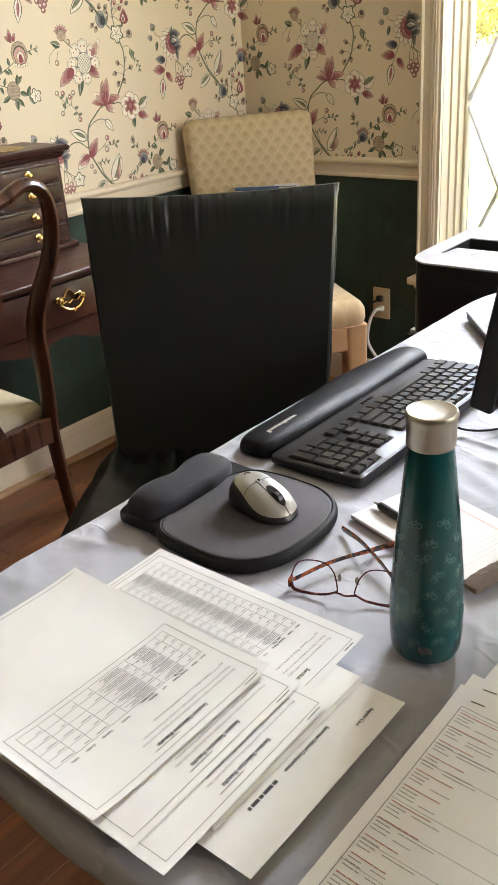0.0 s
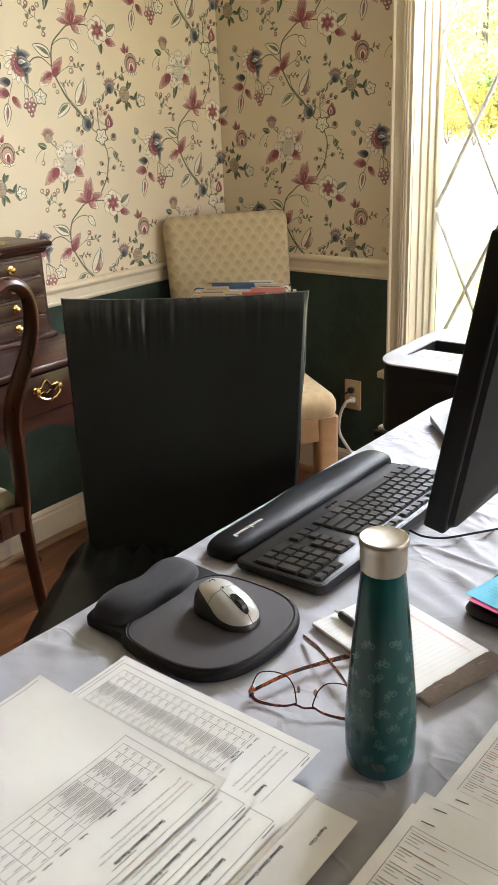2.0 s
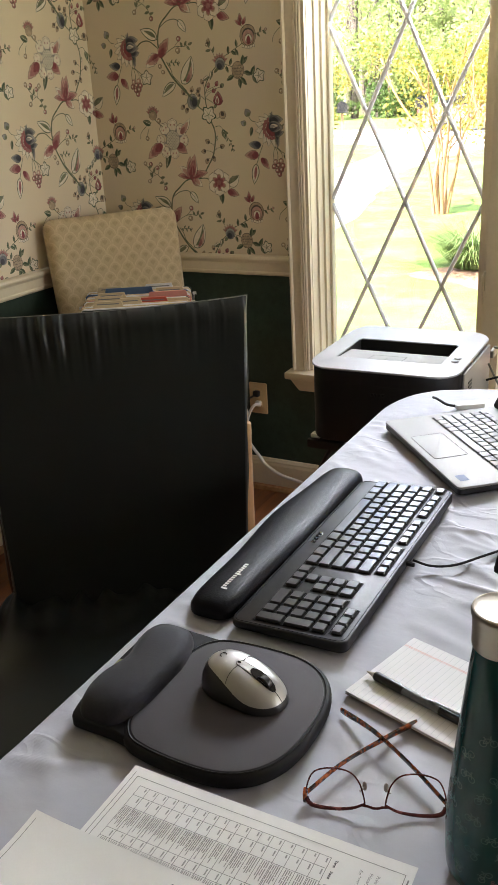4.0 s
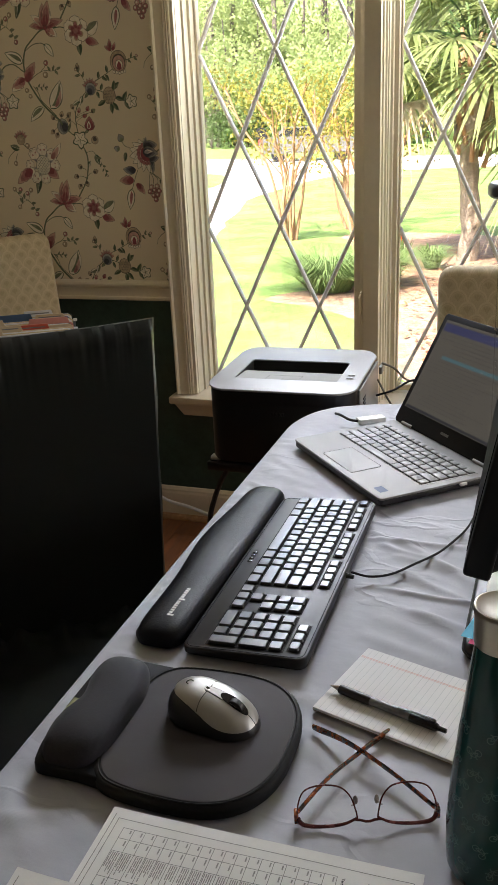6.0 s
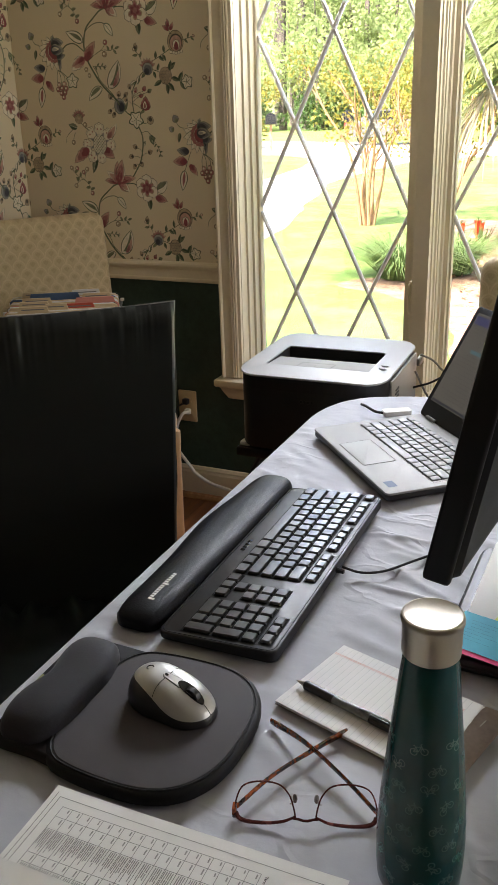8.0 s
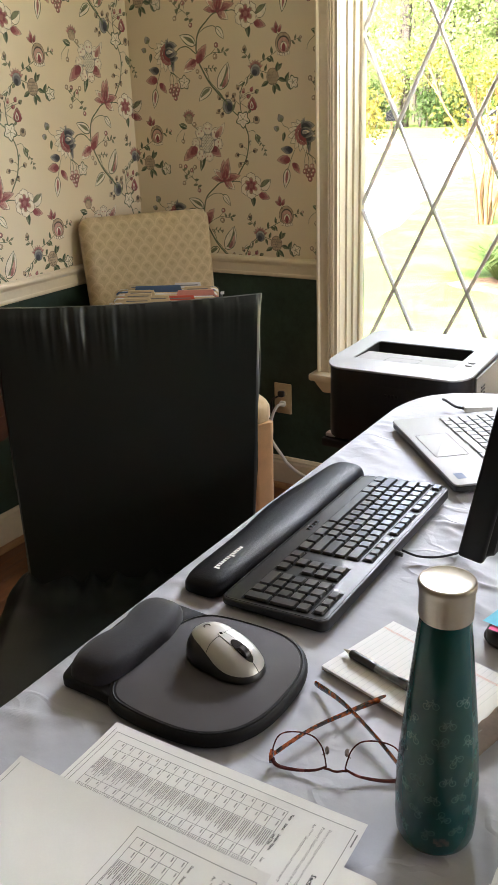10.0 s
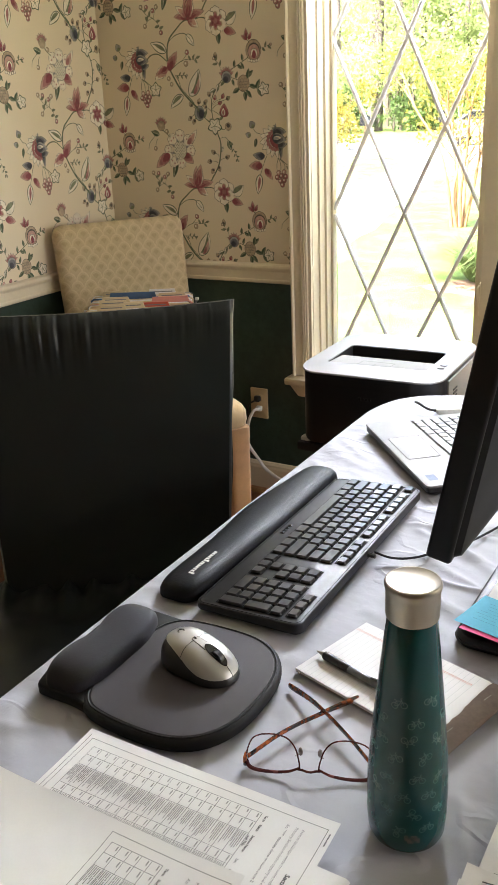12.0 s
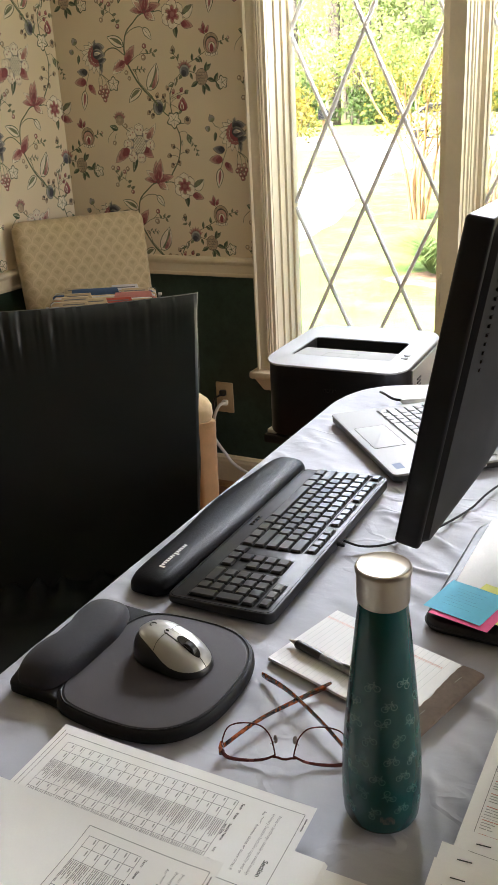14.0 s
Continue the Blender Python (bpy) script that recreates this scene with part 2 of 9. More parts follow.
RED_INK = surface("red_print", (0.42, 0.16, 0.14), 0.8, vary=0.1, bump=0.0)
BLUE_RULE = surface("pale_rule", (0.60, 0.62, 0.62), 0.8, vary=0.05, bump=0.0)
PINK_RULE = surface("pink_rule", (0.74, 0.42, 0.38), 0.8, vary=0.05, bump=0.0)
CARD = surface("brown_card", (0.28, 0.215, 0.175), 0.85, vary=0.15, scale=20, fine=200, bump=0.3)
LAPTOP_SILVER = surface("silver_laptop", (0.27, 0.265, 0.255), 0.54, 0.0, vary=0.03, scale=10, fine=900, bump=0.05, dist=0.0002)
PRINTER_TOP = surface("pale_grey_plastic", (0.36, 0.365, 0.37), 0.42, vary=0.04, scale=14, fine=500, bump=0.12, dist=0.0003, spec=0.6)
PRINTER_SIDE = surface("mid_grey_plastic", (0.26, 0.25, 0.22), 0.5, vary=0.06, scale=14, fine=400, bump=0.15)
TORTOISE = None
CLEAR = glass_material("clear_glass")
LENS = glass_material("spectacle_lens", (1, 1, 1), 0.0, 1.03)
BLUE_NOTE = surface("blue_sticky_note", (0.10, 0.44, 0.60), 0.8, vary=0.05, scale=20, bump=0.1)
PINK_NOTE = surface("pink_sticky_note", (0.80, 0.10, 0.26), 0.8, vary=0.05, scale=20, bump=0.1)
YELLOW_NOTE = surface("yellow_sticky_note", (0.74, 0.74, 0.20), 0.8, vary=0.05, scale=20, bump=0.1)
IVORY = surface("ivory_plastic", (0.60, 0.46, 0.27), 0.35, vary=0.05, scale=30, bump=0.05)
WHITE_PLASTIC = surface("white_plastic", (0.72, 0.71, 0.67), 0.35, vary=0.04, scale=30, bump=0.05)


def special_materials():
    """Sponged wall paint, wrinkled cotton, brushed steel and tortoiseshell."""
    m, n, l, b = nodes_of("sponged_green_paint")
    v = coords(n, l)
    a, c = noise_node(n, l, v, 9.0, 6.0, 0.7), noise_node(n, l, v, 45.0, 5.0, 0.7)
    col = mix_node(n, l, range_node(n, l, a, 0.35, 0.65, 0, 1), (0.014, 0.032, 0.022), (0.030, 0.060, 0.042))
    col = mix_node(n, l, range_node(n, l, c, 0.5, 0.75, 0, 0.6), col, (0.008, 0.020, 0.014))
    l.new(col, b.inputs["Base Color"])
    b.inputs["Roughness"].default_value = 0.5
    k = n.new("ShaderNodeBump")
    k.inputs["Strength"].default_value, k.inputs["Distance"].default_value = 0.12, 0.001
    l.new(c, k.inputs["Height"])
    l.new(k.outputs[0], b.inputs["Normal"])
    green = m
    m, n, l, b = nodes_of("lavender_cotton")
    v = coords(n, l)
    a, c = noise_node(n, l, v, 3.0, 4.0), noise_node(n, l, v, 900.0, 2.0)
    fold = noise_node(n, l, coords(n, l, (1.0, 1.2, 1.0), (0, 0, 0.45)), 9.0, 3.4, 0.5)
    col = mix_node(n, l, range_node(n, l, a, 0.3, 0.7, 0, 1), (0.375, 0.384, 0.432), (0.425, 0.434, 0.485))
    col = mix_node(n, l, range_node(n, l, c, 0.3, 0.7, 0, 0.12), col, (0.30, 0.30, 0.36))
    l.new(col, b.inputs["Base Color"])
    b.inputs["Roughness"].default_value, b.inputs["Sheen Weight"].default_value = 0.7, 0.25
    k1, k2 = n.new("ShaderNodeBump"), n.new("ShaderNodeBump")
    k1.inputs["Strength"].default_value, k1.inputs["Distance"].default_value = 0.7, 0.0062
    k2.inputs["Strength"].default_value, k2.inputs["Distance"].default_value = 0.25, 0.0003
    ridge = noise_node(n, l, coords(n, l, (0.7, 2.0, 1.0), (0, 0, -0.5)), 15.0, 4.0, 0.55)
    ridge = math_node(n, l, "ABSOLUTE", math_node(n, l, "SUBTRACT", ridge, 0.5))
    web = noise_node(n, l, coords(n, l, (1.0, 1.7, 1.0), (0, 0, 0.55)), 7.0, 2.6, 0.5)
    web = range_node(n, l, math_node(n, l, "ABSOLUTE", math_node(n, l, "SUBTRACT", web, 0.5)), 0.0, 0.035, 0.30, 0.0)
    web = math_node(n, l, "MULTIPLY", web, range_node(n, l, noise_node(n, l, v, 5.0, 2.0), 0.42, 0.62, 0.0, 1.0))
    fold = math_node(n, l, "ADD", fold, web)
    l.new(math_node(n, l, "SUBTRACT", fold, math_node(n, l, "MULTIPLY", ridge, 0.16)), k1.inputs["Height"])
    l.new(c, k2.inputs["Height"])
    l.new(k1.outputs[0], k2.inputs["Normal"])
    l.new(k2.outputs[0], b.inputs["Normal"])
    cloth = m
    m, n, l, b = nodes_of("brushed_steel")
    v = coords(n, l)
    a = noise_node(n, l, coords(n, l, (1, 1, 40)), 30.0, 2.0)
    l.new(mix_node(n, l, a, (0.465, 0.424, 0.360), (0.49, 0.448, 0.381)), b.inputs["Base Color"])
    l.new(range_node(n, l, a, 0.3, 0.7, 0.33, 0.37), b.inputs["Roughness"])
    b.inputs["Metallic"].default_value = 1.0
    steel = m
    m, n, l, b = nodes_of("tortoiseshell")
    v = coords(n, l)
    a = noise_node(n, l, v, 150.0, 2.0)
    l.new(mix_node(n, l, range_node(n, l, a, 0.45, 0.62, 0, 1), (0.010, 0.003, 0.002), (0.36, 0.075, 0.017)), b.inputs["Base Color"])
    b.inputs["Roughness"].default_value, b.inputs["Coat Weight"].default_value = 0.18, 0.9
    return green, cloth, steel, m


GREEN_WALL, CLOTH, STEEL, TORTOISE = special_materials()


# ---- mesh helpers ----
from mathutils.bvhtree import BVHTree


def finish(name, bm, material, parent=None, smooth=True):
    bmesh.ops.recalc_face_normals(bm, faces=bm.faces)
    me = bpy.data.meshes.new(name)
    bm.to_mesh(me)
    bm.free()
    for m in material if isinstance(material, (list, tuple)) else [material]:
        me.materials.append(m)
    if smooth and len(me.polygons):
        me.polygons.foreach_set("use_smooth", [True] * len(me.polygons))
        me.set_sharp_from_angle(angle=radians(38))
    ob = new(name, me)
    ob.parent = parent
    return ob


def part(name, bm, material, parent, label="", smooth=True):
    return tagged(finish(name, bm, material, parent, smooth), label)


def thing(name, label, category, m=None, group="", kind=""):
    ob = new(name)
    ob.empty_display_size = 0.05
    ob.matrix_basis = m or Matrix()
    return tagged(ob, label, category, group, kind)


def solid(name, bm, material, label, category, m=None, group="", kind="", smooth=True):
    ob = finish(name, bm, material, None, smooth)
    ob.matrix_basis = m or Matrix()
    return tagged(ob, label, category, group, kind)


def box(bm, x0, x1, y0, y1, z0, z1, bevel=0.0, seg=2, m=None):
    r = bmesh.ops.create_cube(bm, size=1.0)
    vs = r["verts"]
    for v in vs:
        v.co = Vector((x0 + (v.co.x + 0.5) * (x1 - x0), y0 + (v.co.y + 0.5) * (y1 - y0), z0 + (v.co.z + 0.5) * (z1 - z0)))
    if bevel:
        es = list({e for v in vs for e in v.link_edges})
        r = bmesh.ops.bevel(bm, geom=es, offset=bevel, segments=seg, profile=0.5, affect="EDGES")
        vs = list({v for f in r["faces"] for v in f.verts} | {v for v in vs if v.is_valid})
    if m is not None:
        for v in vs:
            v.co = m @ v.co
    return bm


def loft(bm, rings, cap=True, closed=True):
    """Skin a row of rings, each a list of places of the same count."""
    made = [[bm.verts.new(p) for p in r] for r in rings]
    for a, b in zip(made, made[1:]):
        k = len(a)
        for i in range(k if closed else k - 1):
            bm.faces.new((a[i], a[(i + 1) % k], b[(i + 1) % k], b[i]))
    if cap:
        bm.faces.new(list(reversed(made[0])))
        bm.faces.new(made[-1])
    return made


def rounded(w, h, r, k=6, cx=0.0, cy=0.0):
    """Outline of a rounded rectangle, counter-clockwise."""
    out = []
    for sx, sy, a0 in ((1, 1, 0), (-1, 1, 90), (-1, -1, 180), (1, -1, 270)):
        for i in range(k + 1):
            a = radians(a0 + 90 * i / k)
            out.append((cx + sx * (w / 2 - r) + r * math.cos(a), cy + sy * (h / 2 - r) + r * math.sin(a)))
    return out


def oval(a, b, e=2.0, k=48, cx=0.0, cy=0.0):
    out = []
    for i in range(k):
        t = 2 * math.pi * i / k
        c, s = math.cos(t), math.sin(t)
        out.append((cx + a * math.copysign(abs(c) ** (2 / e), c), cy + b * math.copysign(abs(s) ** (2 / e), s)))
    return out


def slab(bm, outline, z0, z1, edge=0.0, steps=3, m=None):
    """A plate with the given outline and rounded upper and lower edges."""
    cx = sum(p[0] for p in outline) / len(outline)
    cy = sum(p[1] for p in outline) / len(outline)
    rings = []
    if edge:
        levels = [(z0 + edge * (1 - math.cos(math.pi / 2 * i / steps)), edge * (1 - math.sin(math.pi / 2 * i / steps))) for i in range(steps + 1)]
        levels += [(z1 - edge * (1 - math.cos(math.pi / 2 * i / steps)), edge * (1 - math.sin(math.pi / 2 * i / steps))) for i in range(steps, -1, -1)]
    else:
        levels = [(z0, 0.0), (z1, 0.0)]
    for z, inset in levels:
        ring = []
        for x, y in outline:
            d = math.hypot(x - cx, y - cy) or 1.0
            f = 1 - inset / d
            p = Vector((cx + (x - cx) * f, cy + (y - cy) * f, z))
            ring.append(m @ p if m is not None else p)
        rings.append(ring)
    loft(bm, rings)
    return bm


def smooth_path(pts, per=6):
    """Catmull-Rom curve through the places given."""
    pts = [Vector(p) for p in pts]
    ext = [2 * pts[0] - pts[1], *pts, 2 * pts[-1] - pts[-2]]
    out = []
    for i in range(1, len(ext) - 2):
        a, b, c, d = ext[i - 1:i + 3]
        for k in range(per):
            t = k / per
            out.append(0.5 * (2 * b + (c - a) * t + (2 * a - 5 * b + 4 * c - d) * t * t + (3 * b - a - 3 * c + d) * t ** 3))
    return out + [pts[-1]]


def tube(bm, pts, r, k=8, flat=1.0, side=None):
    """A round or flattened bar along a path; r is one radius or one for each place; side is the direction of the full width."""
    pts = [Vector(p) for p in pts]
    rs = r if isinstance(r, (list, tuple)) else [r] * len(pts)
    up = Vector(side) if side else None
    rings, last = [], None
    for i, p in enumerate(pts):
        t = (pts[min(i + 1, len(pts) - 1)] - pts[max(i - 1, 0)]).normalized()
        ref = up if up else (last if last is not None else (Vector((0, 0, 1)) if abs(t.z) < 0.9 else Vector((1, 0, 0))))
        a = (ref - t * ref.dot(t)).normalized()
        last = a
        b = t.cross(a)
        rings.append([p + (a * math.cos(2 * math.pi * j / k) + b * math.sin(2 * math.pi * j / k) * flat) * rs[i] for j in range(k)])
    loft(bm, rings)
    return bm


def lathe(bm, profile, k=40, centre=(0, 0, 0), cap=True):
    c = Vector(centre)
    rings = [[c + Vector((r * math.cos(2 * math.pi * j / k), r * math.sin(2 * math.pi * j / k), z)) for j in range(k)] for r, z in profile]
    loft(bm, rings, cap)
    return bm


def flat_quad(bm, x0, x1, y0, y1, z):
    bm.faces.new([bm.verts.new(p) for p in ((x0, y0, z), (x1, y0, z), (x1, y1, z), (x0, y1, z))])


def text_mesh(name, body, size, material, parent, m, label="", bold=0.0, align="LEFT"):
    cu = bpy.data.curves.new(name, "FONT")
    cu.body, cu.size, cu.align_x = body, size, align
    cu.offset = bold
    cu.resolution_u = 2
    tmp = bpy.data.objects.new(name, cu)
    scene.collection.objects.link(tmp)
    dg = bpy.context.evaluated_depsgraph_get()
    me = bpy.data.meshes.new_from_object(tmp.evaluated_get(dg))
    bpy.data.objects.remove(tmp)
    bpy.data.curves.remove(cu)
    me.materials.clear()
    me.materials.append(material)
    ob = new(name, me)
    ob.parent = parent
    ob.matrix_basis = m
    return tagged(ob, label)

# ---- the room ----
WEST, NORTH, EAST, SOUTH, TOP = -2.21, 2.618, 2.6, -4.2, 2.46
RAIL = 0.826
W1, W2 = (-1.394, -0.884), (-0.752, -0.238)
GLASS_Y, SILL_Z, HEAD_Z = 2.79, 0.478, 2.20
OPEN_L, OPEN_R = -1.412, -0.220


def wall(name, boxes, label):
    """A wall of blocks above and below the chair rail: papered above, painted below."""
    upper, lower = bmesh.new(), bmesh.new()
    for x0, x1, y0, y1, z0, z1 in boxes:
        if z1 > RAIL:
            box(upper, x0, x1, y0, y1, max(z0, RAIL), z1)
        if z0 < RAIL:
            box(lower, x0, x1, y0, y1, z0, min(z1, RAIL))
    ob = solid(name, upper, PAPER_WALL, label, "wall", kind="structure", smooth=False)
    part("dado", lower, GREEN_WALL, ob, "dark green sponged paint below the chair rail", smooth=False)
    return ob


wall_west = wall("wall_west", [(WEST - 0.14, WEST, SOUTH - 0.14, NORTH + 0.24, 0, TOP)], "cream wallpaper with trailing flowers above dark green dado")
wall_north = wall("wall_north", [(WEST, OPEN_L, NORTH, NORTH + 0.24, 0, TOP), (OPEN_R, EAST + 0.14, NORTH, NORTH + 0.24, 0, TOP),
                                 (OPEN_L, OPEN_R, NORTH, NORTH + 0.24, 0, SILL_Z - 0.03), (OPEN_L, OPEN_R, NORTH, NORTH + 0.24, HEAD_Z + 0.02, TOP)],
                  "cream flowered wall with paired windows above dark green dado")
wall_south = wall("wall_south", [(WEST, EAST + 0.14, SOUTH - 0.14, SOUTH, 0, TOP)], "cream papered wall above dark green dado")
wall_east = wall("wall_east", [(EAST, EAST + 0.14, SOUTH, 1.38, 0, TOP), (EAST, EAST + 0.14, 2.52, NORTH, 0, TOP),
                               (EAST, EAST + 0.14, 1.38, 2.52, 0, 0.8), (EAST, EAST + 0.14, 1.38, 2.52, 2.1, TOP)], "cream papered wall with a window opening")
_bm = bmesh.new()
box(_bm, WEST - 0.14, EAST + 0.14, SOUTH - 0.14, NORTH + 0.24, TOP, TOP + 0.12)
solid("ceiling", _bm, CEILING_PAINT, "plain white painted plaster ceiling", "ceiling", kind="structure", smooth=False)
_bm = bmesh.new()
box(_bm, WEST - 0.14, EAST + 0.14, SOUTH - 0.14, NORTH + 0.24, -0.40, -0.012)
floor = solid("floor", _bm, DARK_TABLE, "warm brown varnished oak strip floor", "floor", kind="structure", smooth=False)


def profile_bar(name, prof, start, end, out, material, label):
    """A moulding of the given profile (out from the wall, up) between two places along a wall."""
    a, b, out = Vector(start), Vector(end), Vector(out)
    bm = bmesh.new()
    loft(bm, [[p + out * u + Vector((0, 0, w)) for u, w in prof] for p in (a, b)])
    return solid(name, bm, material, label, "moulding", kind="structure", smooth=False)


RAIL_PROFILE = [(0, 0.792), (0.013, 0.792), (0.016, 0.797), (0.016, 0.803), (0.0145, 0.806), (0.0145, 0.832), (0.018, 0.837), (0.0225, 0.841), (0.0245, 0.847), (0.0225, 0.853), (0.016, 0.857), (0, 0.858)]
BASE_PROFILE = [(0, 0.0), (0.016, 0.0), (0.016, 0.096), (0.013, 0.104), (0.013, 0.110), (0.006, 0.118), (0, 0.120)]
SHOE_PROFILE = [(0.0165, -0.004), (0.034, -0.004), (0.033, 0.006), (0.028, 0.014), (0.0165, 0.018)]
profile_bar("chair_rail_west", RAIL_PROFILE, (WEST, SOUTH, 0), (WEST, NORTH, 0), (1, 0, 0), WHITE_PAINT, "cream painted wooden chair rail moulding")
profile_bar("chair_rail_north", RAIL_PROFILE, (WEST + 0.034, NORTH, 0), (-1.469, NORTH, 0), (0, -1, 0), WHITE_PAINT, "cream painted wooden chair rail moulding")
profile_bar("chair_rail_north", RAIL_PROFILE, (-0.163, NORTH, 0), (EAST, NORTH, 0), (0, -1, 0), WHITE_PAINT, "cream painted wooden chair rail moulding")
profile_bar("baseboard_west", BASE_PROFILE, (WEST, SOUTH, 0), (WEST, NORTH, 0), (1, 0, 0), WHITE_PAINT, "cream painted baseboard")
profile_bar("baseboard_north", BASE_PROFILE, (WEST + 0.016, NORTH, 0), (EAST, NORTH, 0), (0, -1, 0), WHITE_PAINT, "cream painted baseboard")
profile_bar("shoe_moulding_west", SHOE_PROFILE, (WEST, SOUTH, 0), (WEST, NORTH - 0.0165, 0), (1, 0, 0), SHOE, "stained oak shoe moulding along the baseboard")
profile_bar("shoe_moulding_north", SHOE_PROFILE, (WEST + 0.034, NORTH, 0), (EAST, NORTH, 0), (0, -1, 0), SHOE, "stained oak shoe moulding along the baseboard")


# ---- the paired windows ----
def upright(bm, prof, z0, z1):
    loft(bm, [[Vector((x, y, z)) for x, y in prof] for z in (z0, z1)])


def casing_profile(x, w, y, sign=1):
    """Fluted casing from its outer edge inwards: back band, flat, beads and a stepped inner edge."""
    steps = [(0, 0.0), (0, 0.026), (0.003, 0.030), (0.007, 0.030), (0.010, 0.026), (0.0115, 0.0215), (0.037, 0.0195), (0.0385, 0.0225), (0.0415, 0.0235), (0.044, 0.0225), (0.0455, 0.019), (0.048, 0.0225), (0.051, 0.0225), (0.053, 0.0185), (0.056, 0.0205), (0.059, 0.0185), (0.061, 0.015), (w, 0.014), (w, 0.0)]
    return [(x + sign * u, y - v) for u, v in steps]


window_trim = thing("window_casing", "cream painted fluted wooden casing round paired windows", "window trim", kind="structure")
_bm = bmesh.new()
upright(_bm, casing_profile(-1.466, 0.071, NORTH), SILL_Z - 0.002, HEAD_Z + 0.02)
part("side_casing", _bm, WHITE_PAINT, window_trim, smooth=False)
_bm = bmesh.new()
upright(_bm, casing_profile(-0.166, 0.071, NORTH, -1), SILL_Z - 0.002, HEAD_Z + 0.02)
part("side_casing", _bm, WHITE_PAINT, window_trim, smooth=False)
_bm = bmesh.new()
box(_bm, -1.472, -0.160, NORTH - 0.032, NORTH, HEAD_Z + 0.021, HEAD_Z + 0.12, 0.006)
part("head_casing", _bm, WHITE_PAINT, window_trim, smooth=False)
# stool and the apron under it, its ends cut to a slope
_bm = bmesh.new()
box(_bm, -1.486, -0.146, NORTH - 0.058, GLASS_Y - 0.03, SILL_Z - 0.030, SILL_Z - 0.004, 0.007)
part("window_stool", _bm, WHITE_PAINT, window_trim)
_bm = bmesh.new()
loft(_bm, [[Vector((x0, NORTH - d, z)) for d, z in ((0, SILL_Z - 0.031), (0.040, SILL_Z - 0.031), (0.030, SILL_Z - 0.055), (0.018, SILL_Z - 0.078), (0, SILL_Z - 0.085))] for x0 in (-1.472, -0.160)])
for _v in _bm.verts:
    if _v.co.x < -1.4:
        _v.co.x += (SILL_Z - 0.031 - _v.co.z) * 0.5
part("apron", _bm, WHITE_PAINT, window_trim, smooth=False)
# centre mullion: flat face to the room, stepped sides behind it
_bm = bmesh.new()
upright(_bm, [(-0.827, NORTH - 0.012), (-0.781, NORTH - 0.012), (-0.781, NORTH + 0.016), (-0.777, NORTH + 0.018), (-0.777, NORTH + 0.042), (-0.772, NORTH + 0.046), (-0.772, NORTH + 0.058), (-0.777, NORTH + 0.062), (-0.770, NORTH + 0.066), (-0.770, NORTH + 0.092), (-0.764, NORTH + 0.096), (-0.764, NORTH + 0.12), (-0.752, NORTH + 0.124), (-0.750, NORTH + 0.2),
               (-0.886, NORTH + 0.2), (-0.884, NORTH + 0.13), (-0.862, NORTH + 0.126), (-0.862, NORTH + 0.104), (-0.852, NORTH + 0.100), (-0.852, NORTH + 0.074), (-0.842, NORTH + 0.070), (-0.842, NORTH + 0.046), (-0.833, NORTH + 0.042), (-0.833, NORTH + 0.018), (-0.827, NORTH + 0.016)], SILL_Z - 0.003, HEAD_Z + 0.019)
part("mullion", _bm, WHITE_PAINT, window_trim, "mullion post between the windows", smooth=False)
# side jambs with sash stops
for _x, _s in ((W1[0], -1), (W2[1], 1)):
    _bm = bmesh.new()
    upright(_bm, [(_x + _s * u, NORTH + v) for u, v in ((0.016, 0.001), (0.0, 0.001), (0.0, 0.045), (-0.006, 0.047), (-0.006, 0.062), (0.0, 0.064), (0.0, 0.095), (-0.007, 0.097), (-0.007, 0.118), (0.002, 0.12), (0.002, 0.2), (0.016, 0.2))], SILL_Z - 0.003, HEAD_Z + 0.019)
    part("jamb", _bm, WHITE_PAINT, window_trim, smooth=False)
_bm = bmesh.new()
box(_bm, OPEN_L + 0.002, OPEN_R - 0.002, GLASS_Y - 0.03, NORTH + 0.27, SILL_Z - 0.029, SILL_Z - 0.006)
part("outer_sill", _bm, WHITE_PAINT, window_trim, smooth=False)


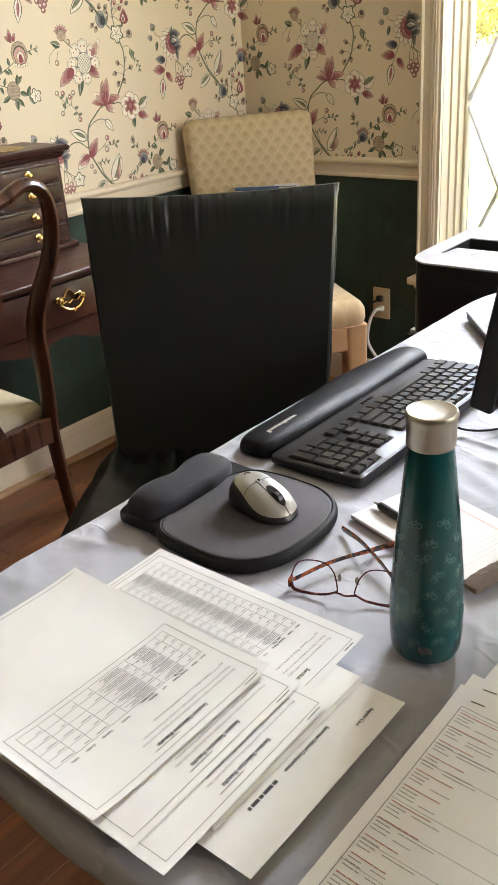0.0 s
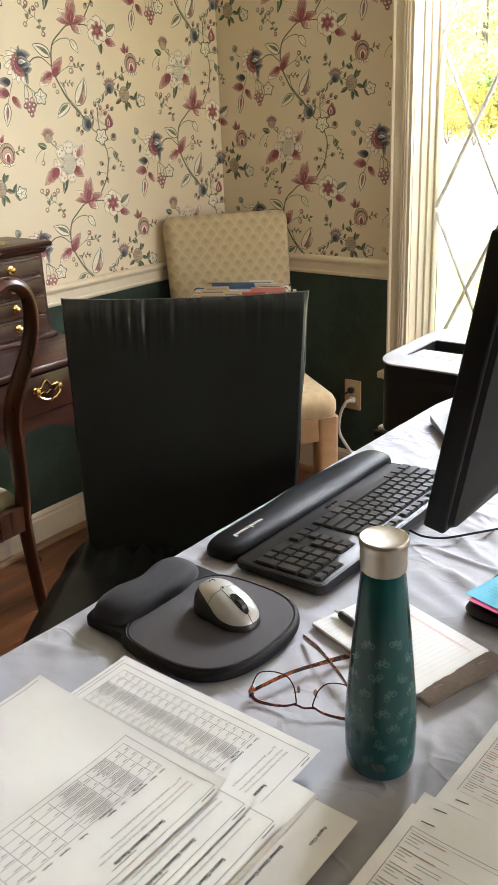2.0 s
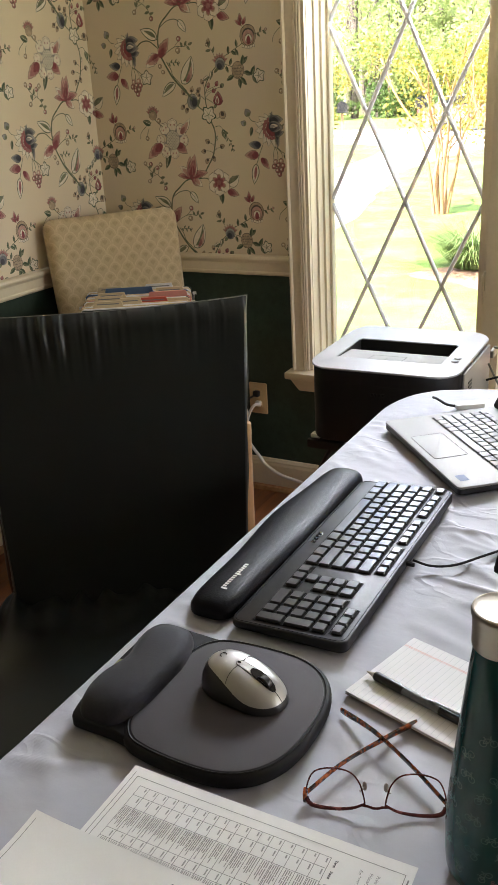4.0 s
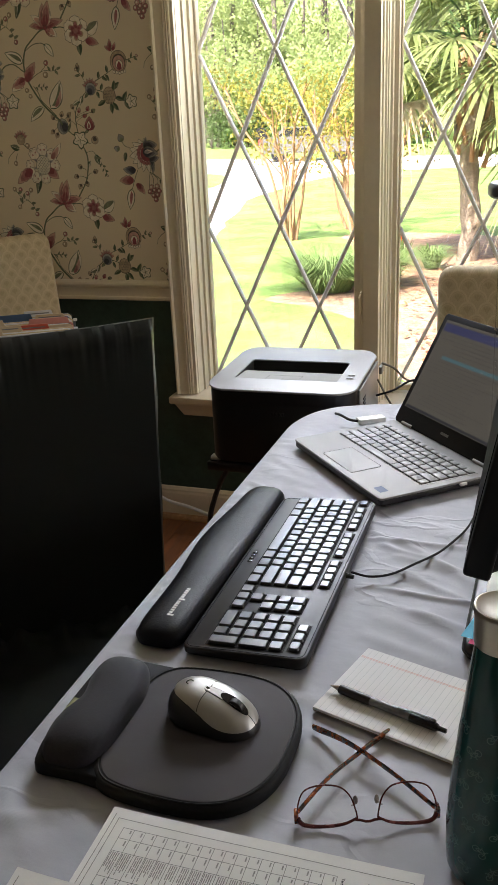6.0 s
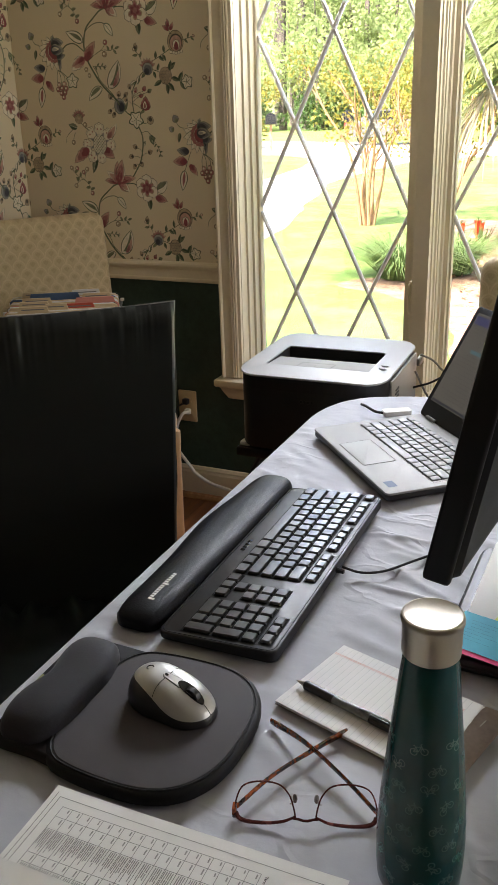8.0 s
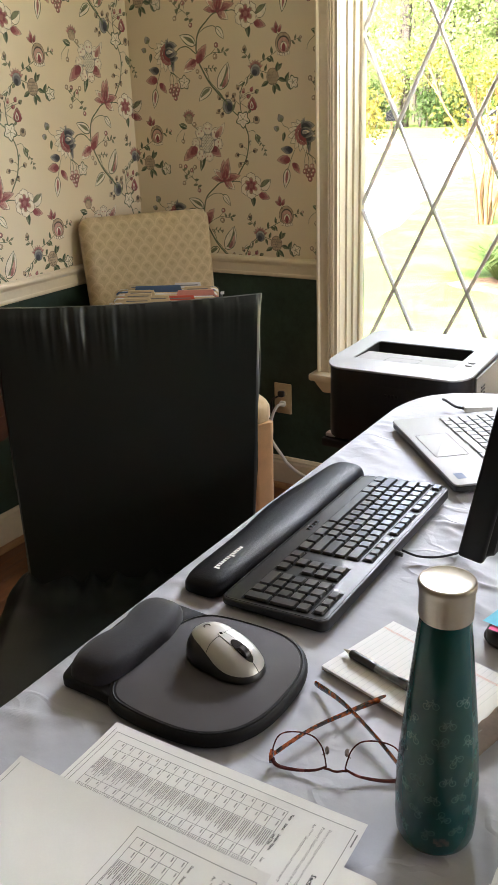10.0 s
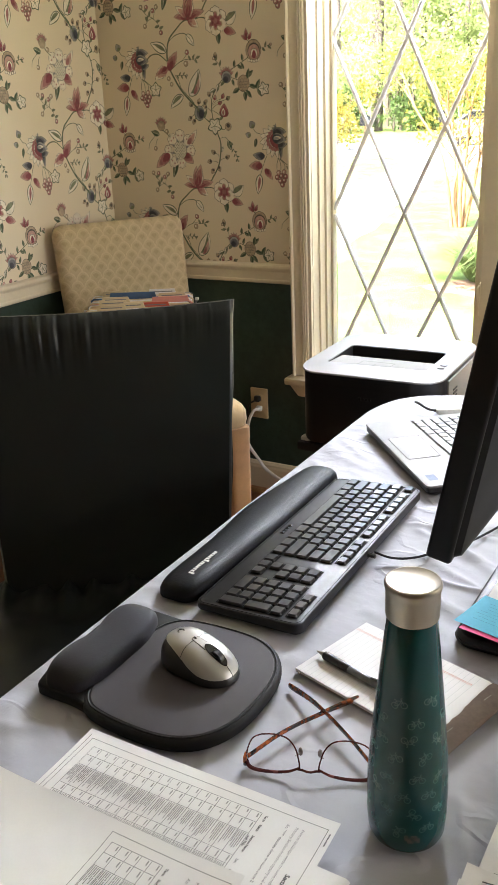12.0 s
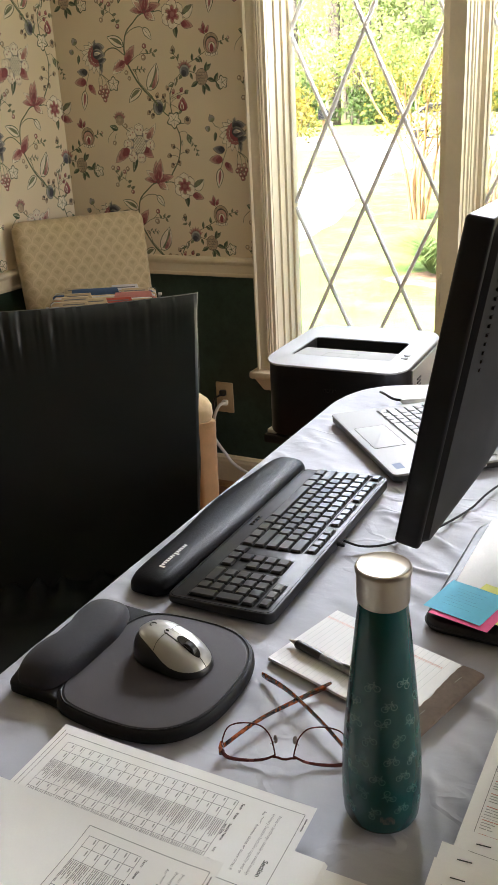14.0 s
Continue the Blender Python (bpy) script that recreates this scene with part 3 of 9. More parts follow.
def lattice_window(name, x0, x1):
    """A casement with a diagonal grille: a pane, four sash bars and muntins that cross every quarter of the width."""
    win = thing(name, "casement window with diamond grille and clear glass", "window", kind="structure")
    bm = bmesh.new()
    box(bm, x0 - 0.004, x1 + 0.004, GLASS_Y + 0.003, GLASS_Y + 0.007, SILL_Z - 0.004, HEAD_Z + 0.01)
    pane = part("pane", bm, CLEAR, win, "clear window glass", smooth=False)
    pane.visible_shadow = False
    for a, b, c, d in ((x0 - 0.004, x0 + 0.006, SILL_Z, HEAD_Z), (x1 - 0.006, x1 + 0.004, SILL_Z, HEAD_Z), (x0 + 0.0061, x1 - 0.0061, SILL_Z, SILL_Z + 0.02), (x0 + 0.0061, x1 - 0.0061, HEAD_Z - 0.02, HEAD_Z)):
        bm = bmesh.new()
        box(bm, a, b, GLASS_Y - 0.022, GLASS_Y + 0.001, c, d, 0.002, 1)
        part("sash_bar", bm, WHITE_PAINT, win, smooth=False)
    dx, dz, z_ref = (x1 - x0) / 4, 0.2665, 1.0135
    zlo, zhi = SILL_Z + 0.015, HEAD_Z - 0.015
    for sign in (1, -1):
        slope = sign * dz / dx
        for k in range(-6, 9):
            # the line passes x0 at the height z_ref + k * 2 dz
            za = z_ref + 2 * k * dz
            lo, hi = sorted(((zlo - za) / slope, (zhi - za) / slope))
            lo, hi = max(lo, 0.004), min(hi, x1 - x0 - 0.004)
            if hi - lo < 0.02:
                continue
            p, q = Vector((x0 + lo, 0, za + slope * lo)), Vector((x0 + hi, 0, za + slope * hi))
            t = (q - p).normalized()
            s = Vector((t.z, 0, -t.x)) * 0.0058
            y0 = GLASS_Y - (0.0125 if sign > 0 else 0.0118)
            bm = bmesh.new()
            loft(bm, [[e + s + Vector((0, GLASS_Y + 0.002, 0)), e + s + Vector((0, y0 + 0.004, 0)), e + s * 0.45 + Vector((0, y0, 0)), e - s * 0.45 + Vector((0, y0, 0)), e - s + Vector((0, y0 + 0.004, 0)), e - s + Vector((0, GLASS_Y + 0.002, 0))] for e in (p, q)])
            part("muntin", bm, LEAD, win, smooth=False)
    return win


lattice_window("window_1", *W1)
window_2 = lattice_window("window_2", *W2)
_bm = bmesh.new()
box(_bm, -0.8500, -0.8432, NORTH + 0.044, NORTH + 0.070, 0.762, 0.822, 0.002)
tube(_bm, smooth_path([(-0.847, NORTH + 0.044, 0.815), (-0.848, NORTH + 0.032, 0.806), (-0.848, NORTH + 0.034, 0.770), (-0.847, NORTH + 0.040, 0.722)], 4), 0.0032, 6)
part("latch", _bm, WHITE_PAINT, window_trim, "painted casement latch on the mullion")


# ---- the wallpaper's flowers ----
PRINT = {
    "stem": surface("wallpaper_stem_green", (0.072, 0.105, 0.058), 0.75, vary=0.2, scale=40, bump=0.0),
    "line": surface("wallpaper_outline", (0.115, 0.092, 0.068), 0.75, vary=0.2, scale=40, bump=0.0),
    "cream": surface("wallpaper_petal_cream", (0.85, 0.77, 0.63), 0.75, vary=0.10, scale=60, bump=0.0),
    "shade": surface("wallpaper_tan", (0.47, 0.36, 0.24), 0.75, vary=0.25, scale=90, bump=0.0),
    "rose": surface("wallpaper_rose", (0.28, 0.072, 0.078), 0.75, vary=0.25, scale=60, bump=0.0),
    "mauve": surface("wallpaper_soft_rose", (0.40, 0.17, 0.155), 0.75, vary=0.25, scale=60, bump=0.0),
    "pink": surface("wallpaper_pink", (0.58, 0.35, 0.28), 0.75, vary=0.2, scale=60, bump=0.0),
    "blue": surface("wallpaper_slate_blue", (0.060, 0.060, 0.072), 0.75, vary=0.35, scale=70, bump=0.0),
    "slate": surface("wallpaper_slate", (0.175, 0.172, 0.178), 0.75, vary=0.25, scale=70, bump=0.0),
    "grey": surface("wallpaper_grey_blue", (0.36, 0.34, 0.31), 0.75, vary=0.25, scale=70, bump=0.0),
    "leaf": surface("wallpaper_leaf_green", (0.21, 0.225, 0.135), 0.75, vary=0.3, scale=60, bump=0.0),
}


class Sprig:
    """Draws one repeat of the paper as flat shapes by colour, in metres on the wall, later ones over earlier ones."""

    def __init__(self):
        self.shapes = []

    def add(self, colour, pts):
        self.shapes.append((colour, pts))

    def stroke(self, pts, w0=0.0026, w1=None, colour="stem"):
        path = [q.to_2d() for q in smooth_path([(x, z, 0) for x, z in pts], 5)]
        w1 = w0 if w1 is None else w1
        for i in range(len(path) - 1):
            a, b = path[i], path[i + 1]
            t = (b - a).normalized()
            s = Vector((-t.y, t.x))
            wa, wb = (w0 + (w1 - w0) * k / (len(path) - 1) for k in (i, i + 1))
            a2, b2 = a - t * 0.0006, b + t * 0.0006
            self.add(colour, [a2 + s * wa / 2, a2 - s * wa / 2, b2 - s * wb / 2, b2 + s * wb / 2])

    def vine(self, pts, w0, w1=None):
        """A dark stem with a paler core."""
        w0, w1 = w0 * 0.82, (w1 or w0) * 0.82
        self.stroke(pts, w0, w1)
        self.stroke(pts, w0 * 0.36, w1 * 0.36, "leaf")

    def petal(self, x, z, ang, length, width, fill, rim="line", tip=0.55, edge=0.0013, vein=None, bend=0.0, half=None, wavy=0.0):
        """A pointed petal or leaf from its base: outline, fill, one shaded half and a vein."""
        o = Vector((x, z))

        def spine(u):
            a = radians(ang + bend * u)
            return Vector((math.cos(a), math.sin(a)))

        def shape(ln, wd, shift, side=0):
            us = [k / 12 for k in range(13)]
            mid, left, right = [], [], []
            for u in us:
                h = math.sin(math.pi * u ** (0.5 + 0.5 * tip)) ** 0.85 if 0 < u < 1 else 0.0
                h *= 1 + wavy * math.sin(u * 26)
                t = spine(u)
                s = Vector((-t.y, t.x))
                p = o + t * (shift + ln * u)
                mid.append(p)
                left.append(p + s * wd / 2 * h)
                right.append(p - s * wd / 2 * h)
            if side > 0:
                return left + mid[-2:0:-1]
            if side < 0:
                return right + mid[-2:0:-1]
            return left + right[-2:0:-1]
        if rim:
            self.add(rim, shape(length, width, 0))
        e = edge if rim else 0.0
        self.add(fill, shape(length - 2 * e, width - 2 * e, e))
        if half:
            self.add(half, shape(length - 2.4 * e, width - 2.4 * e, e, 1))
        if vein:
            t = spine(0.5)
            q = o + spine(0.85) * length * 0.85
            self.stroke([(x + t.x * length * 0.06, z + t.y * length * 0.06), tuple(o + t * length * 0.5), tuple(q)], 0.0014, 0.0008, vein)

    def rich(self, x, z, ang, length, width, layers, rim="line", tip=0.5, edge=0.0012, bend=0.0, wavy=0.0):
        """A petal whose colour deepens towards its base in steps."""
        for k, (colour, f) in enumerate(layers):
            self.petal(x, z, ang, length * f, width * (0.35 + 0.65 * f), colour, rim if k == 0 else None, tip=tip, edge=edge, bend=bend, wavy=wavy)

    def ray(self, x, z, ang, r0, r1, colour, w):
        c, q = math.cos(radians(ang)), math.sin(radians(ang))
        self.stroke([(x + c * r0, z + q * r0), (x + c * (r0 + r1) / 2, z + q * (r0 + r1) / 2), (x + c * r1, z + q * r1)], w, w * 0.5, colour)

    def lobe(self, x, z, r, ang, fill):
        """A round scalloped petal."""
        def ring(rr):
            return [Vector((x + rr * (1 + 0.07 * math.cos(7 * t)) * math.cos(t + radians(ang)), z + rr * (1 + 0.07 * math.cos(7 * t)) * math.sin(t + radians(ang)))) for t in (2 * math.pi * k / 28 for k in range(28))]
        self.add("line", ring(r))
        self.add(fill, ring(r - 0.0014))

    def arcs(self, x, z, r, ang, colour):
        self.stroke([(x + r * math.cos(radians(ang + q)), z + r * math.sin(radians(ang + q))) for q in (-80, -40, 0, 40, 80)], 0.0011, None, colour)

    def leaf(self, x, z, ang, length, width, bend=0.0):
        self.petal(x, z, ang, length, width, "cream", "stem", edge=0.0015, vein="stem", half="leaf", bend=bend)

    def disc(self, x, z, r, fill, rim="line", edge=0.0014, k=12, squash=1.0):
        ring = [Vector((math.cos(2 * math.pi * i / k), math.sin(2 * math.pi * i / k) * squash)) for i in range(k)]
        if rim:
            self.add(rim, [Vector((x, z)) + p * r for p in ring])
        self.add(fill, [Vector((x, z)) + p * (r - (edge if rim else 0)) for p in ring])

    def berry(self, x, z, r=0.0062, fill="pink"):
        self.disc(x, z, r, fill, "line", 0.0012, 10)
        self.disc(x - r * 0.2, z + r * 0.1, r * 0.4, "cream", None, k=6)

    def leaflets(self, x, z, ang, count, length, gap=0.011, fill="leaf", end="pink"):
        """A small sprig of leaves that ends in a berry."""
        t = Vector((math.cos(radians(ang)), math.sin(radians(ang))))
        self.stroke([(x, z), (x + t.x * gap * count * 0.5 + 0.003, z + t.y * gap * count * 0.5), (x + t.x * gap * count, z + t.y * gap * count)], 0.0015)
        for k in range(count):
            p = Vector((x, z)) + t * gap * (k + 0.6)
            self.petal(p.x, p.y, ang + (58 if k % 2 else -58), length * 1.25, length * 0.52, fill, "stem", edge=0.0011)
        self.berry(x + t.x * gap * (count + 0.5), z + t.y * gap * (count + 0.5), length * 0.36, end)

    def ivy(self, x, z, r, turn=0.0):
        """A five-lobed leaf with veins."""
        def lobes(rr):
            return [Vector((x + math.cos(radians(turn + 18 * k)) * rr * q, z + math.sin(radians(turn + 18 * k)) * rr * q)) for k, q in enumerate([1, 0.84, 0.64, 0.84] * 5)]
        self.add("stem", lobes(r))
        self.add("cream", lobes(r * 0.84))
        for k in range(5):
            a = radians(turn + 72 * k)
            self.stroke([(x, z), (x + math.cos(a) * r * 0.36, z + math.sin(a) * r * 0.36), (x + math.cos(a) * r * 0.7, z + math.sin(a) * r * 0.7)], 0.0018, 0.001, "leaf")


def paper_repeat():
    """The trailing stem with its flowers, round the six-petalled flower at (0, 0); it repeats every 0.53 m, dropped by half."""
    s = Sprig()
    rose3 = (("pink", 1.0), ("mauve", 0.80), ("rose", 0.52))
    blush = (("cream", 1.0), ("pink", 0.78), ("mauve", 0.45))
    slate3 = (("grey", 1.0), ("slate", 0.80), ("blue", 0.58))
    # trailing stems
    s.vine([(-0.106, 0.014), (-0.130, 0.006), (-0.153, -0.012), (-0.185, -0.041), (-0.197, -0.086), (-0.192, -0.123), (-0.176, -0.156), (-0.144, -0.204), (-0.093, -0.252), (-0.082, -0.268)], 0.0050, 0.0074)
    s.stroke([(-0.170, -0.150), (-0.156, -0.170), (-0.148, -0.192), (-0.128, -0.212), (-0.100, -0.240)], 0.0022)
    s.vine([(-0.085, 0.010), (-0.060, 0.024), (-0.043, 0.045), (-0.014, 0.091), (-0.003, 0.153), (-0.016, 0.193), (-0.022, 0.212)], 0.0058, 0.0048)
    s.stroke([(-0.022, 0.212), (-0.031, 0.248), (-0.030, 0.294), (-0.008, 0.330), (0.018, 0.356)], 0.0032, 0.0024)
    s.vine([(-0.082, 0.262), (-0.060, 0.238), (-0.026, 0.214)], 0.0040)
    s.vine([(-0.285, -0.100), (-0.262, -0.084), (-0.232, -0.083), (-0.199, -0.106)], 0.0048, 0.0038)
    s.stroke([(-0.085, 0.012), (-0.050, 0.014), (-0.028, 0.004)], 0.0028)
    s.stroke([(0.044, 0.358), (0.066, 0.352), (0.094, 0.339)], 0.0020)
    s.stroke([(0.110, 0.330), (0.135, 0.322), (0.168, 0.320)], 0.0020)
    s.stroke([(0.036, 0.378), (0.060, 0.386), (0.085, 0.398), (0.112, 0.412), (0.128, 0.424)], 0.0020)
    # six-petalled flower with a rose heart, its leaf, red petal and bud
    s.leaf(0.036, -0.006, 12, 0.050, 0.034, 22)
    s.rich(0.030, -0.030, -4, 0.046, 0.026, rose3, wavy=0.10, bend=-10)
    s.petal(0.006, -0.030, -86, 0.040, 0.019, "leaf", "stem", vein="stem", half="stem")
    for k in range(6):
        a = 60 * k + 30
        s.lobe(0.0245 * math.cos(radians(a)), 0.0245 * math.sin(radians(a)), 0.0190, a, "cream")
        s.disc(0.0195 * math.cos(radians(a)), 0.0195 * math.sin(radians(a)), 0.0088, "shade", None, k=10)
    for k in range(6):
        s.rich(0, 0, 60 * k + 30, 0.026, 0.017, (("mauve", 1.0), ("rose", 0.7)), rim=None)
    s.disc(0, 0, 0.0080, "mauve", None)
    # lily with narrow rose petals
    for ang, ln, w, bd in ((158, 0.056, 0.017, 14), (-48, 0.048, 0.018, 14), (-20, 0.050, 0.018, -16), (28, 0.068, 0.020, -14), (130, 0.060, 0.018, 10), (104, 0.070, 0.020, -14), (60, 0.064, 0.020, 12), (80, 0.078, 0.022, -4)):
        s.rich(-0.106, 0.016, ang, ln, w * 1.3, blush if ang in (60, 130, -20) else rose3, bend=bd, tip=0.75, wavy=0.07)
        s.ray(-0.106, 0.016, ang + bd * 0.5, 0.012, ln * 0.8, "pink", 0.0010)
    s.disc(-0.106, 0.016, 0.0075, "rose", "line", 0.0012)
    # netted flower with scalloped petals
    s.petal(-0.188, 0.104, -100, 0.060, 0.022, "leaf", "stem", vein="cream", half="stem", bend=-6)
    for x, z, r in ((-0.199, 0.174, 0.020), (-0.167, 0.186, 0.020), (-0.134, 0.168, 0.021), (-0.219, 0.140, 0.016), (-0.125, 0.136, 0.018), (-0.200, 0.100, 0.019), (-0.166, 0.096, 0.018), (-0.216, 0.120, 0.014)):
        a = math.degrees(math.atan2(z - 0.136, x + 0.169))
        s.lobe(x, z, r, a, "cream")
        s.arcs(x, z, r * 0.72, a, "shade")
        for q in (-0.35, 0.35):
            s.disc(x + r * q * math.cos(radians(a + 90)), z + r * q * math.sin(radians(a + 90)), r * 0.16, "mauve", None, k=6)
    s.rich(-0.138, 0.158, 34, 0.062, 0.024, blush, bend=14, wavy=0.06)
    s.rich(-0.212, 0.124, 205, 0.078, 0.036, rose3, bend=10, wavy=0.10)
    s.rich(-0.150, 0.130, -66, 0.050, 0.034, rose3, bend=20, wavy=0.06)
    for a in (20, 62, 108, 150, 196, 240):
        s.rich(-0.169 + 0.018 * math.cos(radians(a)), 0.138 + 0.018 * math.sin(radians(a)), a, 0.024, 0.009, (("grey", 1.0), ("slate", 0.7)), rim=None)
    s.disc(-0.169, 0.138, 0.0270, "cream", "stem", 0.0014, k=18, squash=1.15)
    for i in range(-5, 6):
        for j in range(-6, 7):
            if (i + j) % 2 == 0 and (i / 5.2) ** 2 + (j / 6.2) ** 2 < 0.86:
                x, z = -0.169 + i * 0.0050, 0.138 + j * 0.0050
                s.add("stem", [Vector((x - 0.0027, z)), Vector((x, z - 0.0027)), Vector((x + 0.0027, z)), Vector((x, z + 0.0027))])
    # carnation bud on its curved stalk
    s.stroke([(-0.240, 0.212), (-0.226, 0.196), (-0.206, 0.182)], 0.0022)
    s.stroke([(-0.252, 0.196), (-0.276, 0.182), (-0.296, 0.164), (-0.301, 0.146)], 0.0018, 0.0012)
    s.stroke([(-0.262, 0.176), (-0.268, 0.164), (-0.272, 0.150)], 0.0016)
    s.berry(-0.272, 0.146, 0.0078, "shade")
    s.petal(-0.252, 0.190, 160, 0.036, 0.020, "leaf", "stem", vein="cream", half="stem")
    for k in range(7):
        s.rich(-0.242, 0.222, 22 + 22.7 * k, 0.028, 0.012, rose3, edge=0.0010)
    s.disc(-0.242, 0.219, 0.0165, "shade", "line", 0.0012, 14)
    s.arcs(-0.242, 0.219, 0.012, 90, "line")
    s.berry(-0.220, 0.200, 0.0085, "shade")
    # dark flower: cream petals behind, slate hood in front, berries and leaves below
    s.rich(-0.356, -0.148, 190, 0.046, 0.026, slate3, bend=-14)
    for ang, ln, w in ((92, 0.050, 0.026), (116, 0.054, 0.030), (140, 0.060, 0.034), (164, 0.062, 0.036), (188, 0.062, 0.036), (212, 0.060, 0.034), (236, 0.060, 0.032), (258, 0.062, 0.028), (280, 0.066, 0.024)):
        s.rich(-0.318, -0.100, ang, ln * 0.92, w * 0.92, (("cream", 1.0), ("shade", 0.42), ("mauve", 0.24)), rim="stem", tip=0.35, edge=0.0016)
        for q in (-7, 7):
            s.ray(-0.318, -0.100, ang + q, 0.028, ln * 0.66, "line", 0.0009)
    for k in range(11):
        s.disc(-0.314 + 0.029 * math.cos(radians(70 + 22 * k)), -0.101 + 0.029 * math.sin(radians(70 + 22 * k)), 0.0065, "mauve", "rose", 0.0014, 8)
    s.disc(-0.312, -0.101, 0.0240, "rose", None, k=16)
    for dx, dz, ang, ln, w, bd in ((0.020, -0.006, -84, 0.056, 0.014, -6), (0.014, -0.010, -66, 0.044, 0.012, -8), (0.000, 0.016, 92, 0.036, 0.014, -12), (0.002, 0.020, 34, 0.042, 0.030, -26), (0.012, -0.012, -22, 0.034, 0.022, 24), (-0.008, 0.002, 20, 0.052, 0.036, -22)):
        s.rich(-0.318 + dx, -0.102 + dz, ang, ln, w, slate3, rim="stem", bend=bd, tip=0.4)
    s.rich(-0.322, -0.098, 26, 0.030, 0.012, (("cream", 1.0), ("grey", 0.7)), rim=None, bend=-20)
    s.rich(-0.394, -0.062, 120, 0.026, 0.024, (("grey", 1.0), ("leaf", 0.5)))
    s.rich(-0.406, -0.086, 160, 0.022, 0.018, (("grey", 1.0), ("leaf", 0.5)))
    s.petal(-0.386, -0.094, -102, 0.030, 0.013, "leaf", "stem", half="stem")
    s.stroke([(-0.372, -0.080), (-0.386, -0.076), (-0.396, -0.064)], 0.0016)
    s.stroke([(-0.350, -0.150), (-0.362, -0.176), (-0.374, -0.206)], 0.0018)
    s.rich(-0.366, -0.182, 168, 0.052, 0.030, rose3, wavy=0.10, bend=10)
    s.rich(-0.358, -0.190, -42, 0.044, 0.022, rose3, wavy=0.08, bend=-8)
    s.petal(-0.376, -0.206, -100, 0.066, 0.028, "cream", "stem", vein="rose", edge=0.0026)
    s.petal(-0.377, -0.214, -100, 0.044, 0.010, "mauve", None)
    for x in (-0.312, -0.298, -0.284):
        s.stroke([(-0.306, -0.156), (x, -0.176), (x, -0.200)], 0.0016)
    s.stroke([(-0.298, -0.160), (-0.276, -0.176), (-0.258, -0.190)], 0.0018)
    for x, z in ((-0.306, -0.202), (-0.286, -0.200), (-0.296, -0.212), (-0.312, -0.216), (-0.280, -0.214), (-0.300, -0.228), (-0.286, -0.226), (-0.293, -0.240)):
        s.berry(x, z, 0.0088, "mauve" if z < -0.21 else "pink")
    s.ivy(-0.253, -0.192, 0.026, 15)
    # arched flower and what grows round it
    s.disc(0.135, 0.433, 0.0285, "shade", "line", 0.0014, 18, 1.12)
    s.disc(0.136, 0.430, 0.0225, "line", None, k=16, squash=1.1)
    s.disc(0.136, 0.428, 0.0200, "pink", None, k=16, squash=1.1)
    s.disc(0.137, 0.424, 0.0130, "cream", "line", 0.0012, 12, 1.1)
    s.petal(0.137, 0.408, 90, 0.026, 0.015, "rose", None)
    for k in range(5):
        s.disc(0.118 + 0.009 * k, 0.404 - 0.002 * (2 - abs(k - 2)), 0.0052, "cream", "line", 0.0010, 8)
    s.leaflets(0.160, 0.436, 14, 3, 0.013)
    for x, z, a in ((0.112, 0.462, 108), (0.114, 0.466, 150), (0.118, 0.464, 62), (0.112, 0.472, 96)):
        s.rich(x, z, a, 0.026, 0.013, rose3, edge=0.0010)
    s.stroke([(0.120, 0.455), (0.114, 0.464), (0.112, 0.474)], 0.0014)
    # crowned bud with its sprigs
    for k in range(7):
        s.rich(0.031, 0.362, 24 + 22 * k, 0.031, 0.013, rose3, edge=0.0010)
    s.disc(0.031, 0.360, 0.0190, "grey", "line", 0.0012, 14)
    s.disc(0.031, 0.357, 0.0145, "slate", None, k=12)
    s.disc(0.028, 0.353, 0.0095, "blue", None, k=10)
    s.petal(0.022, 0.348, 222, 0.020, 0.010, "leaf", "stem")
    s.leaflets(0.010, 0.388, 128, 3, 0.016, fill="leaf", end="shade")
    s.rich(-0.010, 0.418, 80, 0.020, 0.014, (("shade", 1.0), ("line", 0.5)))
    s.leaf(-0.014, 0.326, 205, 0.026, 0.013)
    s.leaf(0.000, 0.342, 250, 0.030, 0.013)
    for x, z, a in ((0.062, 0.388, 86), (0.074, 0.394, -38), (0.094, 0.404, 96), (0.088, 0.398, -60), (0.052, 0.352, -70), (0.066, 0.354, 70)):
        s.petal(x, z, a, 0.022, 0.010, "leaf", "stem", half="stem", edge=0.0010)
    # scaled cone with leaves and an ivy leaf
    s.disc(0.094, 0.338, 0.0225, "shade", "line", 0.0014, 16, 1.15)
    for j, n in ((-2, 3), (-1, 4), (0, 3), (1, 4), (2, 3)):
        for k in range(n):
            s.arcs(0.094 + (k - (n - 1) / 2) * 0.0098, 0.338 + j * 0.0085, 0.0050, -90, "line")
    for x, z, a in ((0.108, 0.356, 40), (0.110, 0.352, 80), (0.078, 0.324, 208), (0.098, 0.314, -86), (0.104, 0.316, -50), (0.116, 0.332, -20), (0.140, 0.322, 60), (0.146, 0.321, -60)):
        s.petal(x, z, a, 0.030, 0.014, "leaf", "stem", vein="stem", half="stem", edge=0.0010)
    s.ivy(0.168, 0.318, 0.023, 30)
    # blue bud with its ring of small buds
    for x, z, a in ((-0.084, 0.282, 70), (-0.108, 0.276, 130), (-0.062, 0.282, 40), (-0.112, 0.244, 215), (-0.100, 0.236, 240)):
        s.stroke([(-0.082, 0.258), ((x - 0.082) / 2, (z + 0.258) / 2 + 0.003), (x, z)], 0.0013)
        s.rich(x, z, a, 0.020, 0.015, (("shade", 1.0), ("line", 0.5)), edge=0.0010)
